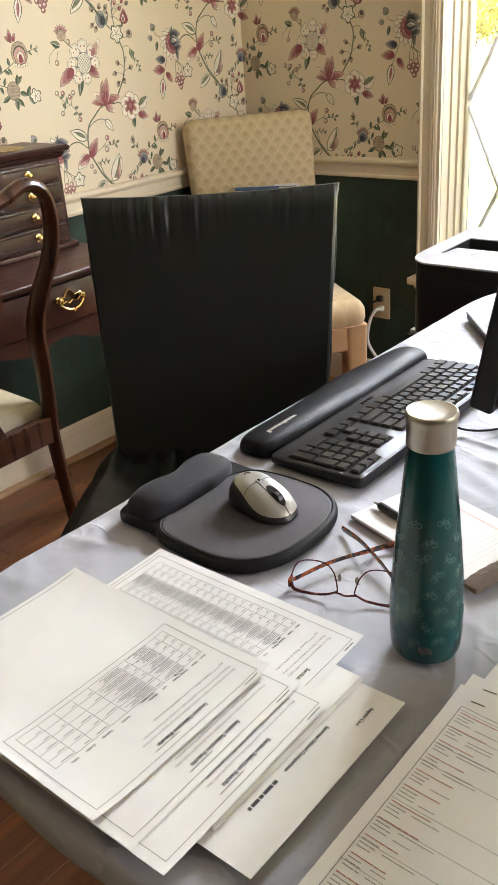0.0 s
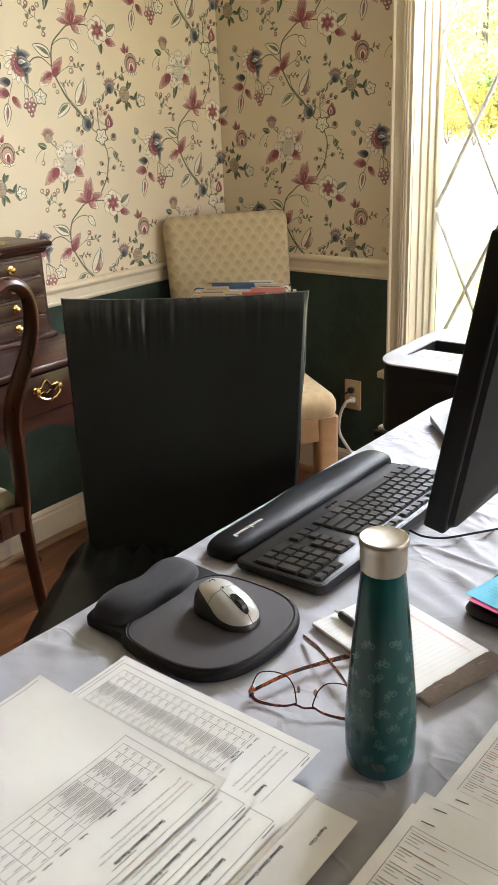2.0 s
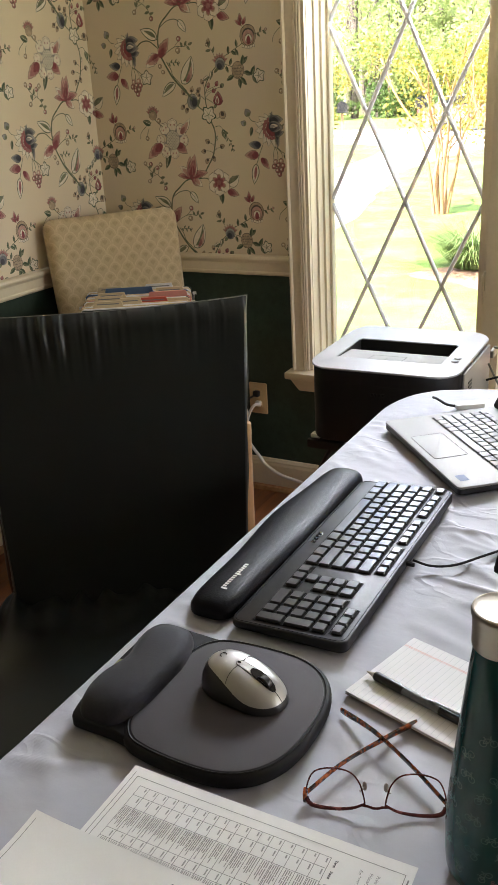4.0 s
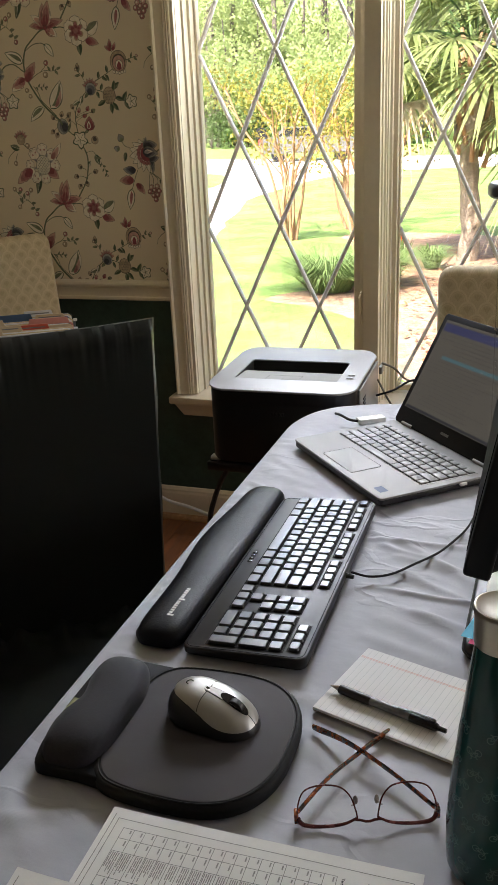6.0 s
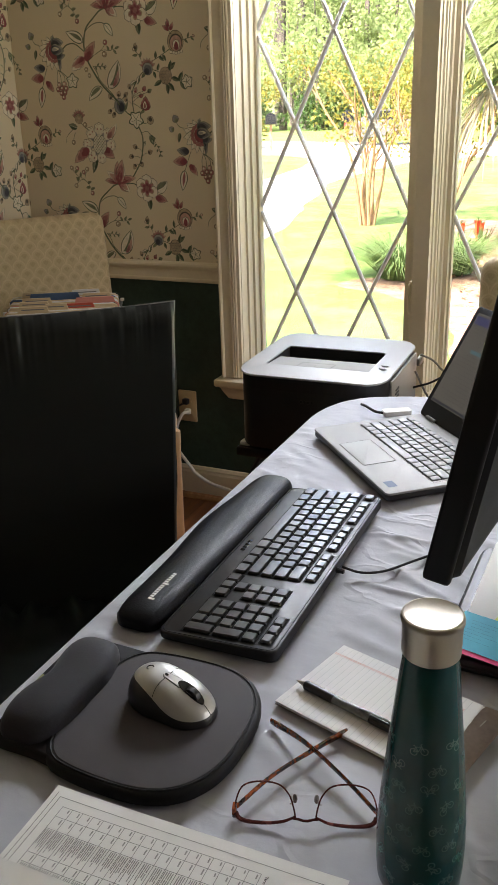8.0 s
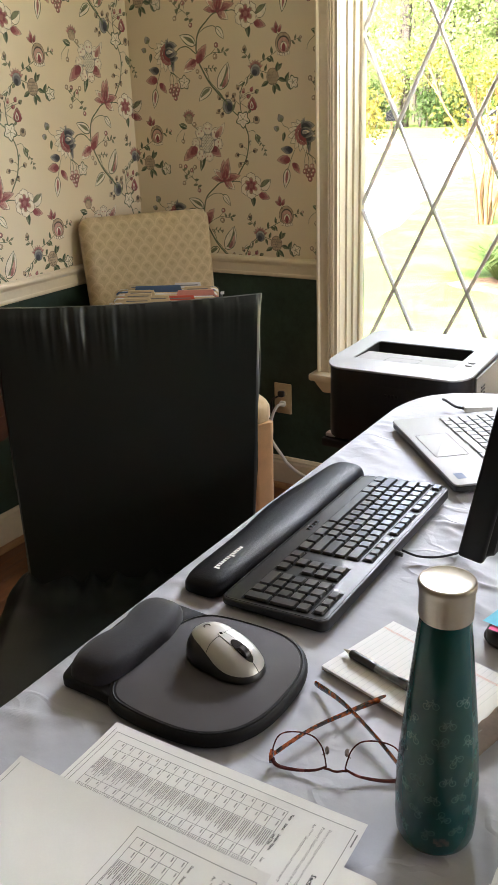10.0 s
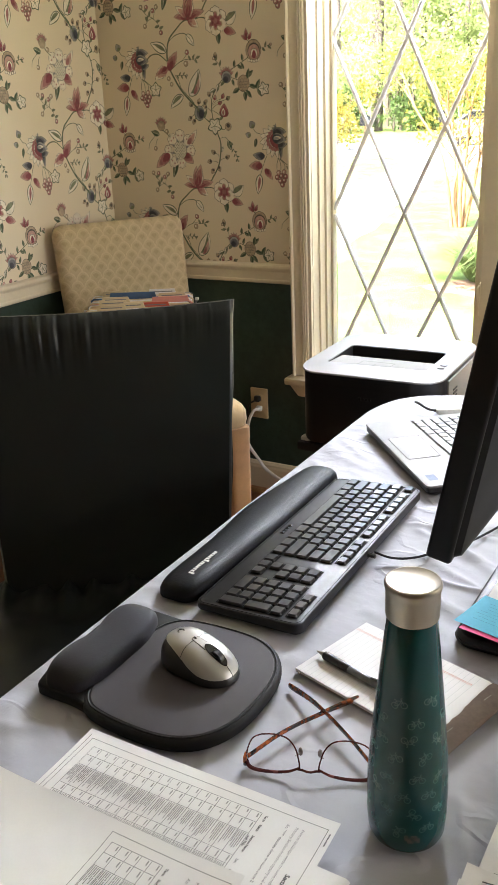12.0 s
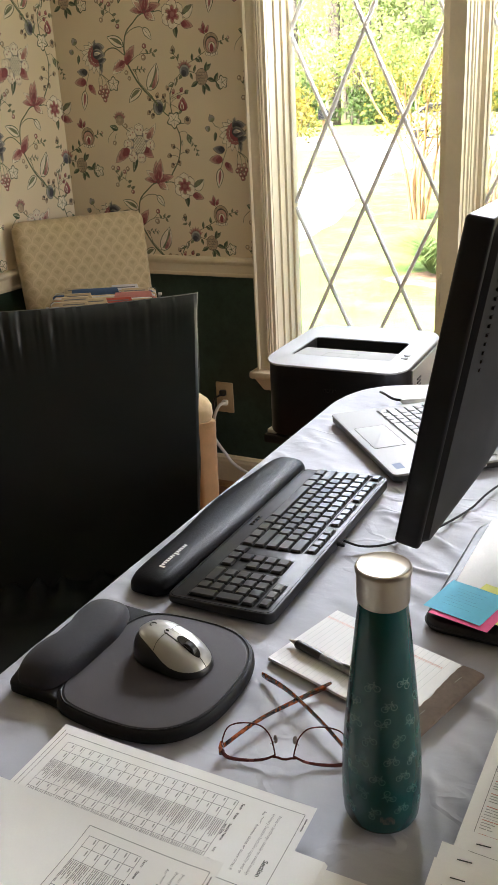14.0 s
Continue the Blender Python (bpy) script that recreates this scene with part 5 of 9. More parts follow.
def wrist_rest():
    ob = thing("keyboard_wrist_rest", "long black gel wrist rest before the keyboard", "wrist rest", pose(-0.7265, 1.050, T, 0, 0, -0.6))
    L = 0.462
    bm = bmesh.new()
    rings = []
    for i in range(121):
        s = -math.cos(math.pi * i / 120)
        end = max(0.0, 1 - abs(s) ** 22) ** 0.5
        corner = max(0.0, 1 - abs(s) ** 14) ** 0.42
        left = 0.0295 + 0.0140 * math.exp(-((s - 0.16) / 0.42) ** 2)
        right = 0.0385
        w = (left + right) / 2 * (0.72 + 0.28 * end) * (0.45 + 0.55 * corner) + 0.0004
        cx = (right - left) / 2
        h = 0.0240 - 0.0030 * math.exp(-((s - 0.1) / 0.4) ** 2)
        ring = []
        for j in range(24):
            a = math.pi * j / 23
            ring.append(Vector((cx + w * math.copysign(abs(math.cos(a)) ** 0.74, math.cos(a)), s * L / 2, 0.002 + h * math.sin(a) ** 0.74 * (0.30 + 0.70 * corner))))
        rings.append(ring)
    loft(bm, rings)
    skin = BVHTree.FromBMesh(bm)
    part("cushion", bm, GEL, ob)
    bm = bmesh.new()
    slab(bm, rounded(0.062, L - 0.016, 0.018, 8), 0.0, 0.006, 0.002)
    part("base", bm, BLACK_PLASTIC, ob, "flat plastic base")
    bm = bmesh.new()
    for i in range(13):
        y0 = -0.195 + i * 0.0052
        tall, wide = (0.0085 if i in (0, 7) else 0.0052), (0.0036 if i != 6 else 0.0026)
        x0 = 0.0065
        corners = [(x0, y0), (x0 + tall, y0), (x0 + tall, y0 + wide), (x0, y0 + wide)]
        pts = [Vector((x, y, skin.ray_cast(Vector((x, y, 0.1)), Vector((0, 0, -1)))[0].z + 0.0003)) for x, y in corners]
        bm.faces.new([bm.verts.new(p) for p in pts])
    part("logo_mark", bm, WHITE_PLASTIC, ob, "white printed maker's mark", smooth=False)
    return ob


wrist_rest()


def mouse_pad():
    ob = thing("mouse_pad", "dark grey mouse pad with raised gel wrist rest", "mouse pad", pose(0, 0, T))
    bm = bmesh.new()
    def outline(inset):
        """Rounded towards the mouse's far side, squarer where it meets the rest."""
        out = []
        for k in range(72):
            c, s = math.cos(2 * math.pi * k / 72), math.sin(2 * math.pi * k / 72)
            e = 2 / 2.6 if c > 0 else 2 / (2.6 + 1.3 * min(1.0, -2.0 * c))
            out.append((-0.6040 + (0.0952 - inset) * math.copysign(abs(c) ** e, c), 0.6770 + (0.1038 - inset) * math.copysign(abs(s) ** e, s)))
        return out
    slab(bm, outline(0.0), 0.0005, 0.0163, 0.0052)
    ring = [Vector((x, y, 0.0160)) for x, y in outline(0.0052)]
    tube(bm, ring + ring[:1], 0.0013, 6)
    part("pad_base", bm, RUBBER, ob, "black rubber rim")
    bm = bmesh.new()
    slab(bm, outline(0.0076), 0.0150, 0.0168, 0.0008)
    part("pad_surface", bm, PAD_CLOTH, ob, "matt grey cloth surface")
    bm = bmesh.new()
    base_line = [(-0.752, 0.596), (-0.748, 0.5905), (-0.738, 0.589), (-0.700, 0.589), (-0.672, 0.586), (-0.652, 0.590), (-0.645, 0.62), (-0.645, 0.73), (-0.650, 0.772), (-0.676, 0.771), (-0.700, 0.772), (-0.730, 0.772), (-0.752, 0.764), (-0.762, 0.745), (-0.762, 0.66), (-0.758, 0.62)]
    base_line = [(p.x, p.y) for p in smooth_path([(x, y, 0) for x, y in base_line] + [(*base_line[0], 0)], 4)[:-1]]
    slab(bm, list(reversed(base_line)), 0.0004, 0.0150, 0.003)
    part("rest_base", bm, RUBBER, ob)
    # the cushion: kidney-shaped, waisted on the outer side, with full upright ends
    bm = bmesh.new()
    rings = []
    for i in range(49):
        s = -math.cos(math.pi * i / 48)
        end = max(0.0, 1 - abs(s) ** (4.2 if s < 0 else 5.5)) ** 0.5
        y = 0.6775 + s * 0.0855
        inner = -0.6835 - 0.020 * max(0.0, s - 0.25) ** 1.4 - 0.004 * max(0.0, -s - 0.6)
        outer = -0.7545 + 0.0085 * math.exp(-((s - 0.06) / 0.30) ** 2) + 0.004 * max(0.0, s - 0.7)
        cx, w = (inner + outer) / 2, (inner - outer) / 2 * (0.30 + 0.70 * end) + 0.0003
        h = (0.0250 - 0.0015 * math.exp(-(s / 0.4) ** 2)) * end
        rings.append([Vector((cx + w * math.copysign(abs(math.cos(a)) ** 0.66, math.cos(a)), y, 0.0135 + h * math.sin(a) ** 0.66)) for a in (math.pi * j / 23 for j in range(24))])
    loft(bm, rings)
    part("gel_rest", bm, REST_CLOTH, ob, "padded bean-shaped wrist rest")
    bm = bmesh.new()
    box(bm, -0.7600, -0.7500, 0.656, 0.690, 0.0140, 0.0162, 0.0004, 1)
    part("fabric_tag", bm, surface("olive_label", (0.27, 0.28, 0.13), 0.8, vary=0.1, bump=0.0), ob, "small yellow-green label")
    return ob


mouse_pad()


def mouse(m):
    """Two-tone mouse: dark sides, silver back, scroll wheel between two buttons; x runs to its front."""
    ob = thing("computer_mouse", "silver and black wireless mouse on the mouse pad", "mouse", m)
    L, W, H = 0.101, 0.063, 0.0350

    def hump(scale, z0, lift, cut):
        """A domed shell; cut gives how high above the pad its lower edge lies round the outline."""
        bm = bmesh.new()
        rings = []
        n = 48
        for i in range(15):
            ring = []
            for x, y in oval(L / 2, W / 2, 2.3, n):
                lo = cut(x / (L / 2))
                a = lo + (math.pi / 2 - lo) * i / 14
                r = max(0.0, math.cos(a)) ** 0.60 * scale
                z = z0 + lift * math.sin(a)
                waist = 1 - 0.08 * math.exp(-((x - 0.004) / 0.02) ** 2) * math.cos(a)
                ring.append(Vector((x * r - 0.003 * math.sin(a), y * r * waist, z * (1 - 0.24 * (x * r) / (L / 2) - 0.10 * ((x * r) / (L / 2)) ** 2))))
            rings.append(ring)
        loft(bm, rings)
        return bm

    def trim_line(u):
        return 0.30 + 0.60 * (0.5 - 0.5 * math.tanh((u - 0.05) * 3.0)) - 0.12 * max(0.0, -u - 0.6)
    part("lower_shell", hump(1.0, 0.002, H - 0.0025, lambda u: 0.0), BLACK_PLASTIC, ob, "dark rubbery sides")
    shell = hump(1.006, 0.0030, H - 0.0022, trim_line)
    tree = BVHTree.FromBMesh(shell)

    def on_shell(x, y, lift=0.0):
        hit = tree.ray_cast(Vector((x, y, 0.1)), Vector((0, 0, -1)))[0]
        return Vector((x, y, (hit.z if hit else 0.012) + lift))
    part("top_shell", hump(1.006, 0.0030, H - 0.0022, trim_line), SILVER, ob, "silver top shell")
    bm = bmesh.new()
    slot = [on_shell(x, y, 0.0013) for x, y in oval(0.0150, 0.0062, 2.2, 24, 0.0255, 0.0)]
    loft(bm, [[p - Vector((0, 0, 0.004)) for p in slot], slot])
    part("wheel_slot", bm, GLOSS_BLACK, ob)
    bm = bmesh.new()
    c = on_shell(0.0258, 0.0, -0.0058)
    rings = []
    for y, r in ((-0.0036, 0.0085), (-0.003, 0.0098), (0.003, 0.0098), (0.0036, 0.0085)):
        rings.append([c + Vector((r * math.cos(2 * math.pi * k / 28) * (1.0 if k % 2 else 0.97), y, r * math.sin(2 * math.pi * k / 28) * (1.0 if k % 2 else 0.97))) for k in range(28)])
    loft(bm, rings)
    part("scroll_wheel", bm, BLACK_PLASTIC, ob, "ribbed black scroll wheel")
    bm = bmesh.new()
    spine = []
    for k in range(13):
        u = k / 12
        x, hw = -0.0075 + 0.0235 * u, 0.0032 + 0.0022 * u if 0 < k < 12 else 0.0012 + 0.003 * u
        spine.append((x, hw))
    bar = [on_shell(x, hw, 0.0007) for x, hw in spine] + [on_shell(x, -hw, 0.0007) for x, hw in reversed(spine)]
    loft(bm, [[p - Vector((0, 0, 0.003)) for p in bar], bar])
    part("centre_bar", bm, SILVER, ob, "raised silver strip behind the wheel")
    bm = bmesh.new()
    edge = [on_shell(x, hw + 0.0005, 0.0001) for x, hw in spine] + [on_shell(x, -hw - 0.0005, 0.0001) for x, hw in reversed(spine)]
    tube(bm, edge + edge[:1], 0.0004, 5)
    part("strip_seam", bm, BLACK_PLASTIC, ob)
    bm = bmesh.new()
    eye = [on_shell(x, y, 0.0010) for x, y in oval(0.0022, 0.0015, 2.0, 12, -0.0048, 0.0)]
    loft(bm, [[p - Vector((0, 0, 0.003)) for p in eye], eye])
    part("battery_light", bm, GLOSS_BLACK, ob)
    for sy in (-1, 1):
        bm = bmesh.new()
        tube(bm, [on_shell(-0.0035 - 0.0012 * k / 12, sy * (0.0040 + 0.0225 * k / 12)) for k in range(13)], 0.00045, 5)
        part("button_seam", bm, BLACK_PLASTIC, ob)
    bm = bmesh.new()
    tube(bm, [on_shell(0.0405 + 0.008 * k / 5, 0.0) for k in range(6)], 0.0005, 5)
    part("button_seam", bm, BLACK_PLASTIC, ob)
    bm = bmesh.new()
    tube(bm, [on_shell(-0.026 + 0.0035 * math.cos(a), 0.0035 * math.sin(a), 0.0002) for a in (0.6 + 0.35 * k for k in range(13))], 0.0006, 5)
    part("logo_mark", bm, GLOSS_BLACK, ob, "small dark maker's mark")
    return ob


mouse(pose(-0.600, 0.6955, T + 0.0169, 0, 0, -9))


# ---- the steel-capped bottle ----
def bottle():
    ob = thing("water_bottle", "teal enamelled steel water bottle with bicycle print", "bottle", pose(-0.3205, 0.600, T))
    prof = [(0.0, 0.0), (0.028, 0.0), (0.0315, 0.0015), (0.0333, 0.006), (0.0345, 0.020), (0.0349, 0.045), (0.0343, 0.065), (0.0327, 0.090), (0.0292, 0.130), (0.0252, 0.170), (0.0220, 0.202), (0.0208, 0.212), (0.0202, 0.2175), (0.0, 0.2175)]
    bm = bmesh.new()
    lathe(bm, [(max(r, 0.0004), z) for r, z in prof], 56)
    part("bottle_body", bm, TEAL, ob)
    bm = bmesh.new()
    lathe(bm, [(0.0004, 0.2176), (0.0202, 0.2176), (0.0205, 0.2184), (0.0213, 0.2190), (0.0216, 0.2215), (0.0217, 0.2405), (0.0222, 0.2435), (0.0229, 0.2460), (0.0230, 0.2480), (0.0223, 0.2500), (0.0210, 0.2505), (0.018, 0.2494), (0.010, 0.2484), (0.0004, 0.2480)], 72)
    part("cap", bm, STEEL, ob, "brushed steel screw cap with a dished top")

    def radius(z):
        for (r0, z0), (r1, z1) in zip(prof[3:], prof[4:]):
            if z0 <= z <= z1:
                return r0 + (r1 - r0) * (z - z0) / (z1 - z0)
        return 0.02
    rng = random.Random(5)
    bm = bmesh.new()

    def on_body(ang, z, u, v):
        r = radius(z + v) + 0.00015
        a = ang + u / r
        return Vector((r * math.cos(a), r * math.sin(a), z + v))

    def line(ang, z, pts, w):
        for p, q in zip(pts, pts[1:]):
            d = Vector((q[0] - p[0], q[1] - p[1]))
            if d.length < 1e-6:
                continue
            s = Vector((-d.y, d.x)).normalized() * w
            bm.faces.new([bm.verts.new(on_body(ang, z, *c)) for c in ((p[0] + s.x, p[1] + s.y), (p[0] - s.x, p[1] - s.y), (q[0] - s.x, q[1] - s.y), (q[0] + s.x, q[1] + s.y))])

    def bicycle(ang, z, turn, size):
        def rot(x, y):
            c, s = math.cos(turn), math.sin(turn)
            return (size * (c * x - s * y), size * (s * x + c * y))
        w = 0.00034
        for cx in (-0.55, 0.55):
            line(ang, z, [rot(cx + 0.36 * math.cos(2 * math.pi * k / 14), -0.2 + 0.36 * math.sin(2 * math.pi * k / 14)) for k in range(15)], w)
        line(ang, z, [rot(-0.55, -0.2), rot(-0.05, -0.15), rot(0.35, 0.35), rot(-0.25, 0.35), rot(-0.05, -0.15)], w)
        line(ang, z, [rot(-0.55, -0.2), rot(-0.25, 0.35), rot(-0.32, 0.5), rot(-0.45, 0.52)], w)
        line(ang, z, [rot(0.55, -0.2), rot(0.32, 0.6), rot(0.5, 0.65)], w)
    for i, z in enumerate((0.028, 0.045, 0.063, 0.081, 0.099, 0.117, 0.135, 0.153)):
        n = 9 if z < 0.09 else 8 if z < 0.13 else 6
        for k in range(n):
            bicycle(2 * math.pi * (k + 0.5 * (i % 2)) / n + rng.uniform(-0.06, 0.06), z + rng.uniform(-0.003, 0.003), rng.uniform(-0.9, 0.9) + (math.pi if rng.random() < 0.2 else 0), 0.0074)
    pr = part("bicycle_print", bm, TEAL_PRINT, ob, "pale printed bicycles", smooth=False)
    tagged(pr, kind="stuff")
    bm = bmesh.new()
    for k in range(5):
        for u in range(3):
            pts = [((k - 2) * 0.0026 + 0.0012 * math.cos(a), (u - 1) * 0.003 + 0.0012 * math.sin(a)) for a in (2 * math.pi * j / 8 for j in range(9))]
            if (k + u) % 3:
                for p, q in zip(pts, pts[1:]):
                    d = Vector((q[0] - p[0], q[1] - p[1]))
                    s = Vector((-d.y, d.x)).normalized() * 0.0003
                    bm.faces.new([bm.verts.new(on_body(radians(-62), 0.019, *c)) for c in ((p[0] + s.x, p[1] + s.y), (p[0] - s.x, p[1] - s.y), (q[0] - s.x, q[1] - s.y), (q[0] + s.x, q[1] + s.y))])
    part("logo_mark", bm, surface("faded_bottle_mark", (0.16, 0.135, 0.12), 0.5, bump=0.0), ob, "faded brownish maker's mark", smooth=False)


bottle()


# ---- spectacles ----
def spectacles():
    ob = thing("spectacles", "folded tortoiseshell spectacles with thin copper rims", "glasses", pose(-0.4235, 0.6135, T, 0, 0, 19.0) @ Matrix.Diagonal((1.06, 1.06, 1.06, 1)))
    copper = surface("copper_wire", (0.14, 0.034, 0.030), 0.25, 0.6, vary=0.2, scale=80, bump=0.0)
    lean = Matrix.Rotation(radians(-24), 4, "X")

    # one lens seen from the front, resting on its brow: (across, up), from the nose outwards and round
    shape = [(0.0085, 0.0076), (0.0200, 0.0030), (0.0370, 0.0012), (0.0530, 0.0024), (0.0585, 0.0085), (0.0578, 0.0200), (0.0520, 0.0310), (0.0380, 0.0352), (0.0225, 0.0335), (0.0138, 0.0255), (0.0100, 0.0150)]

    def rim_pts(sx, grow=0.0):
        ring = smooth_path([Vector((x, 0, z)) for x, z in shape + shape[:1]], 5)[:-1]
        mid = Vector((0.0350, 0, 0.0160))
        out = []
        for p in ring:
            p = p + (p - mid).normalized() * grow
            out.append(lean @ Vector((sx * p.x, 0.0033 * (p.x / 0.06) ** 2, p.z)))
        return out
    for sx in (-1, 1):
        pts = rim_pts(sx)
        bm = bmesh.new()
        tube(bm, pts + pts[:2], 0.00075, 6)
        part("rim", bm, copper, ob, "thin copper rim")
        bm = bmesh.new()
        low = pts[:21]
        tube(bm, low, [0.0010 + 0.0011 * k / 20 for k in range(21)], 8)
        part("brow_bar", bm, copper, ob)
        bm = bmesh.new()
        ring = [bm.verts.new(p) for p in rim_pts(sx, -0.0004)]
        bm.faces.new(ring)
        bmesh.ops.solidify(bm, geom=bm.faces[:], thickness=0.0012)
        lens = part("lens", bm, LENS, ob, "clear lens", smooth=False)
        lens.visible_shadow = False
        bm = bmesh.new()
        e = lean @ Vector((sx * 0.0598, 0.0045, 0.0085))
        box(bm, -0.002, 0.002, -0.003, 0.006, -0.005, 0.005, 0.0012, 2, Matrix.Translation(e))
        part("end_piece", bm, TORTOISE, ob)
        # folded arm: from the hinge across to the other side
        bm = bmesh.new()
        hinge = lean @ Vector((sx * 0.0600, 0.0085, 0.0095))
        tip = Vector((-sx * 0.036, 0.115 if sx < 0 else 0.125, 0.0035))
        a = smooth_path([hinge, hinge.lerp(tip, 0.35) + Vector((sx * 0.004, 0, 0.0035)), hinge.lerp(tip, 0.7) + Vector((sx * 0.003, 0, 0.002 + (0.004 if sx > 0 else 0))), tip], 8)
        rr = [(0.0026 + 0.0014 * max(0, (k / (len(a) - 1) - 0.5)) * 2) * (1.0 if k < len(a) - 3 else (1.0, 0.96, 0.80)[k - len(a) + 3]) for k in range(len(a))]
        tube(bm, a, rr, 8, 0.55, (0, 0, 1))
        part("temple_arm", bm, TORTOISE, ob, "mottled brown folded arm")
        bm = bmesh.new()
        pad_at = lean @ Vector((sx * 0.0090, 0.006, 0.0205))
        tube(bm, [lean @ Vector((sx * 0.0128, 0.0005, 0.0180)), lean @ Vector((sx * 0.0112, 0.004, 0.0175)), pad_at], 0.0006, 5)
        slab(bm, oval(0.0022, 0.004, 2, 14), -0.0006, 0.0006, 0.0003, 2, Matrix.Translation(pad_at) @ Matrix.Rotation(radians(75), 4, "X") @ Matrix.Rotation(radians(sx * 30), 4, "Y"))
        part("nose_pad", bm, surface("clear_silicone", (0.30, 0.27, 0.26), 0.2, vary=0.05, bump=0.0), ob, "pale nose pad on a wire")
    bm = bmesh.new()
    tube(bm, [lean @ Vector(p) for p in ((-0.0105, 0, 0.0062), (-0.0060, 0, 0.0058), (-0.002, 0, 0.0046), (0.002, 0, 0.0046), (0.0060, 0, 0.0058), (0.0105, 0, 0.0062))], 0.0011, 8)
    part("bridge", bm, copper, ob)


spectacles()


# ---- note pad, pen ----
def note_pad():
    L, W = 0.203, 0.127
    ob = thing("note_pad", "ruled white paper pad with torn card binding", "note pad", pose(-0.4925, 0.8175, T, 0, 0, -16.5) @ pose(L / 2 - 0.0005, 0.0, 0, 0, 0, 0) @ Matrix.Diagonal((1, 1, 0.68, 1)))
    bm = bmesh.new()
    box(bm, -L / 2, L / 2, -W / 2, W / 2, 0.0, 0.0016)
    part("backing_card", bm, CARD, ob, "brown card back", smooth=False)
    bm = bmesh.new()
    for k in range(5):
        d = 0.0003 * math.sin(k * 2.1)
        box(bm, -L / 2 + d, L / 2 - 0.02 + d, -W / 2 - d, W / 2 - d, 0.0017 + k * 0.0010, 0.0017 + k * 0.0010 + 0.0008)
    part("page_block", bm, NOTE_PAPER, ob, "edges of the white pages", smooth=False)
    z = 0.0070
    bm = bmesh.new()
    # the top sheet, torn unevenly at its bound end
    n = 24
    tear = [L / 2 - 0.0205 + 0.003 * noise.noise(Vector((k * 0.5, 2.0, 0))) - 0.008 * (k / n) for k in range(n + 1)]
    for k in range(n):
        y0, y1 = -W / 2 + W * k / n, -W / 2 + W * (k + 1) / n
        bm.faces.new([bm.verts.new(p) for p in ((-L / 2, y0, z), (tear[k], y0, z + 0.0006), (tear[k + 1], y1, z + 0.0006), (-L / 2, y1, z))])
    bmesh.ops.remove_doubles(bm, verts=bm.verts, dist=1e-6)
    part("top_sheet", bm, NOTE_PAPER, ob, smooth=False)
    bm = bmesh.new()
    for k in range(23):
        x = -L / 2 + 0.007 + k * 0.0071
        flat_quad(bm, x, x + 0.0005, -W / 2 + 0.0005, W / 2 - 0.0005, z + 0.00075)
    tagged(part("ruled_line", bm, BLUE_RULE, ob, "pale ruled lines", smooth=False), "pale ruled lines", kind="stuff")
    bm = bmesh.new()
    flat_quad(bm, -L / 2 + 0.001, L / 2 - 0.04, W / 2 - 0.0185, W / 2 - 0.0177, z + 0.0009)
    flat_quad(bm, -L / 2 + 0.001, L / 2 - 0.04, W / 2 - 0.0203, W / 2 - 0.0197, z + 0.0009)
    part("margin_line", bm, PINK_RULE, ob, smooth=False)
    bm = bmesh.new()
    rings = []
    for k in range(17):
        y = -W / 2 + W * k / 16
        b = 0.0012 * noise.noise(Vector((k * 0.7, 0.4, 0)))
        rings.append([Vector((L / 2 - 0.0215 + 0.003 * noise.noise(Vector((k * 0.6, 5, 0))) - 0.006 * k / 16, y, 0.0082)), Vector((L / 2 - 0.012, y, 0.0090 + b)), Vector((L / 2 - 0.001, y, 0.0084 + b * 0.5)), Vector((L / 2 + 0.0008, y, 0.0068)), Vector((L / 2 + 0.0008, y, 0.0017))])
    loft(bm, rings, cap=False, closed=False)
    bmesh.ops.solidify(bm, geom=bm.faces[:], thickness=0.0006)
    part("binding_strip", bm, CARD, ob, "torn brown binding strip with a staple")
    for y in (-0.035, 0.036):
        bm = bmesh.new()
        tube(bm, [(L / 2 - 0.016, y - 0.006, 0.0100), (L / 2 - 0.015, y + 0.006, 0.0102)], 0.0005, 6)
        part("staple", bm, STEEL, ob)
    return ob


note_pad()


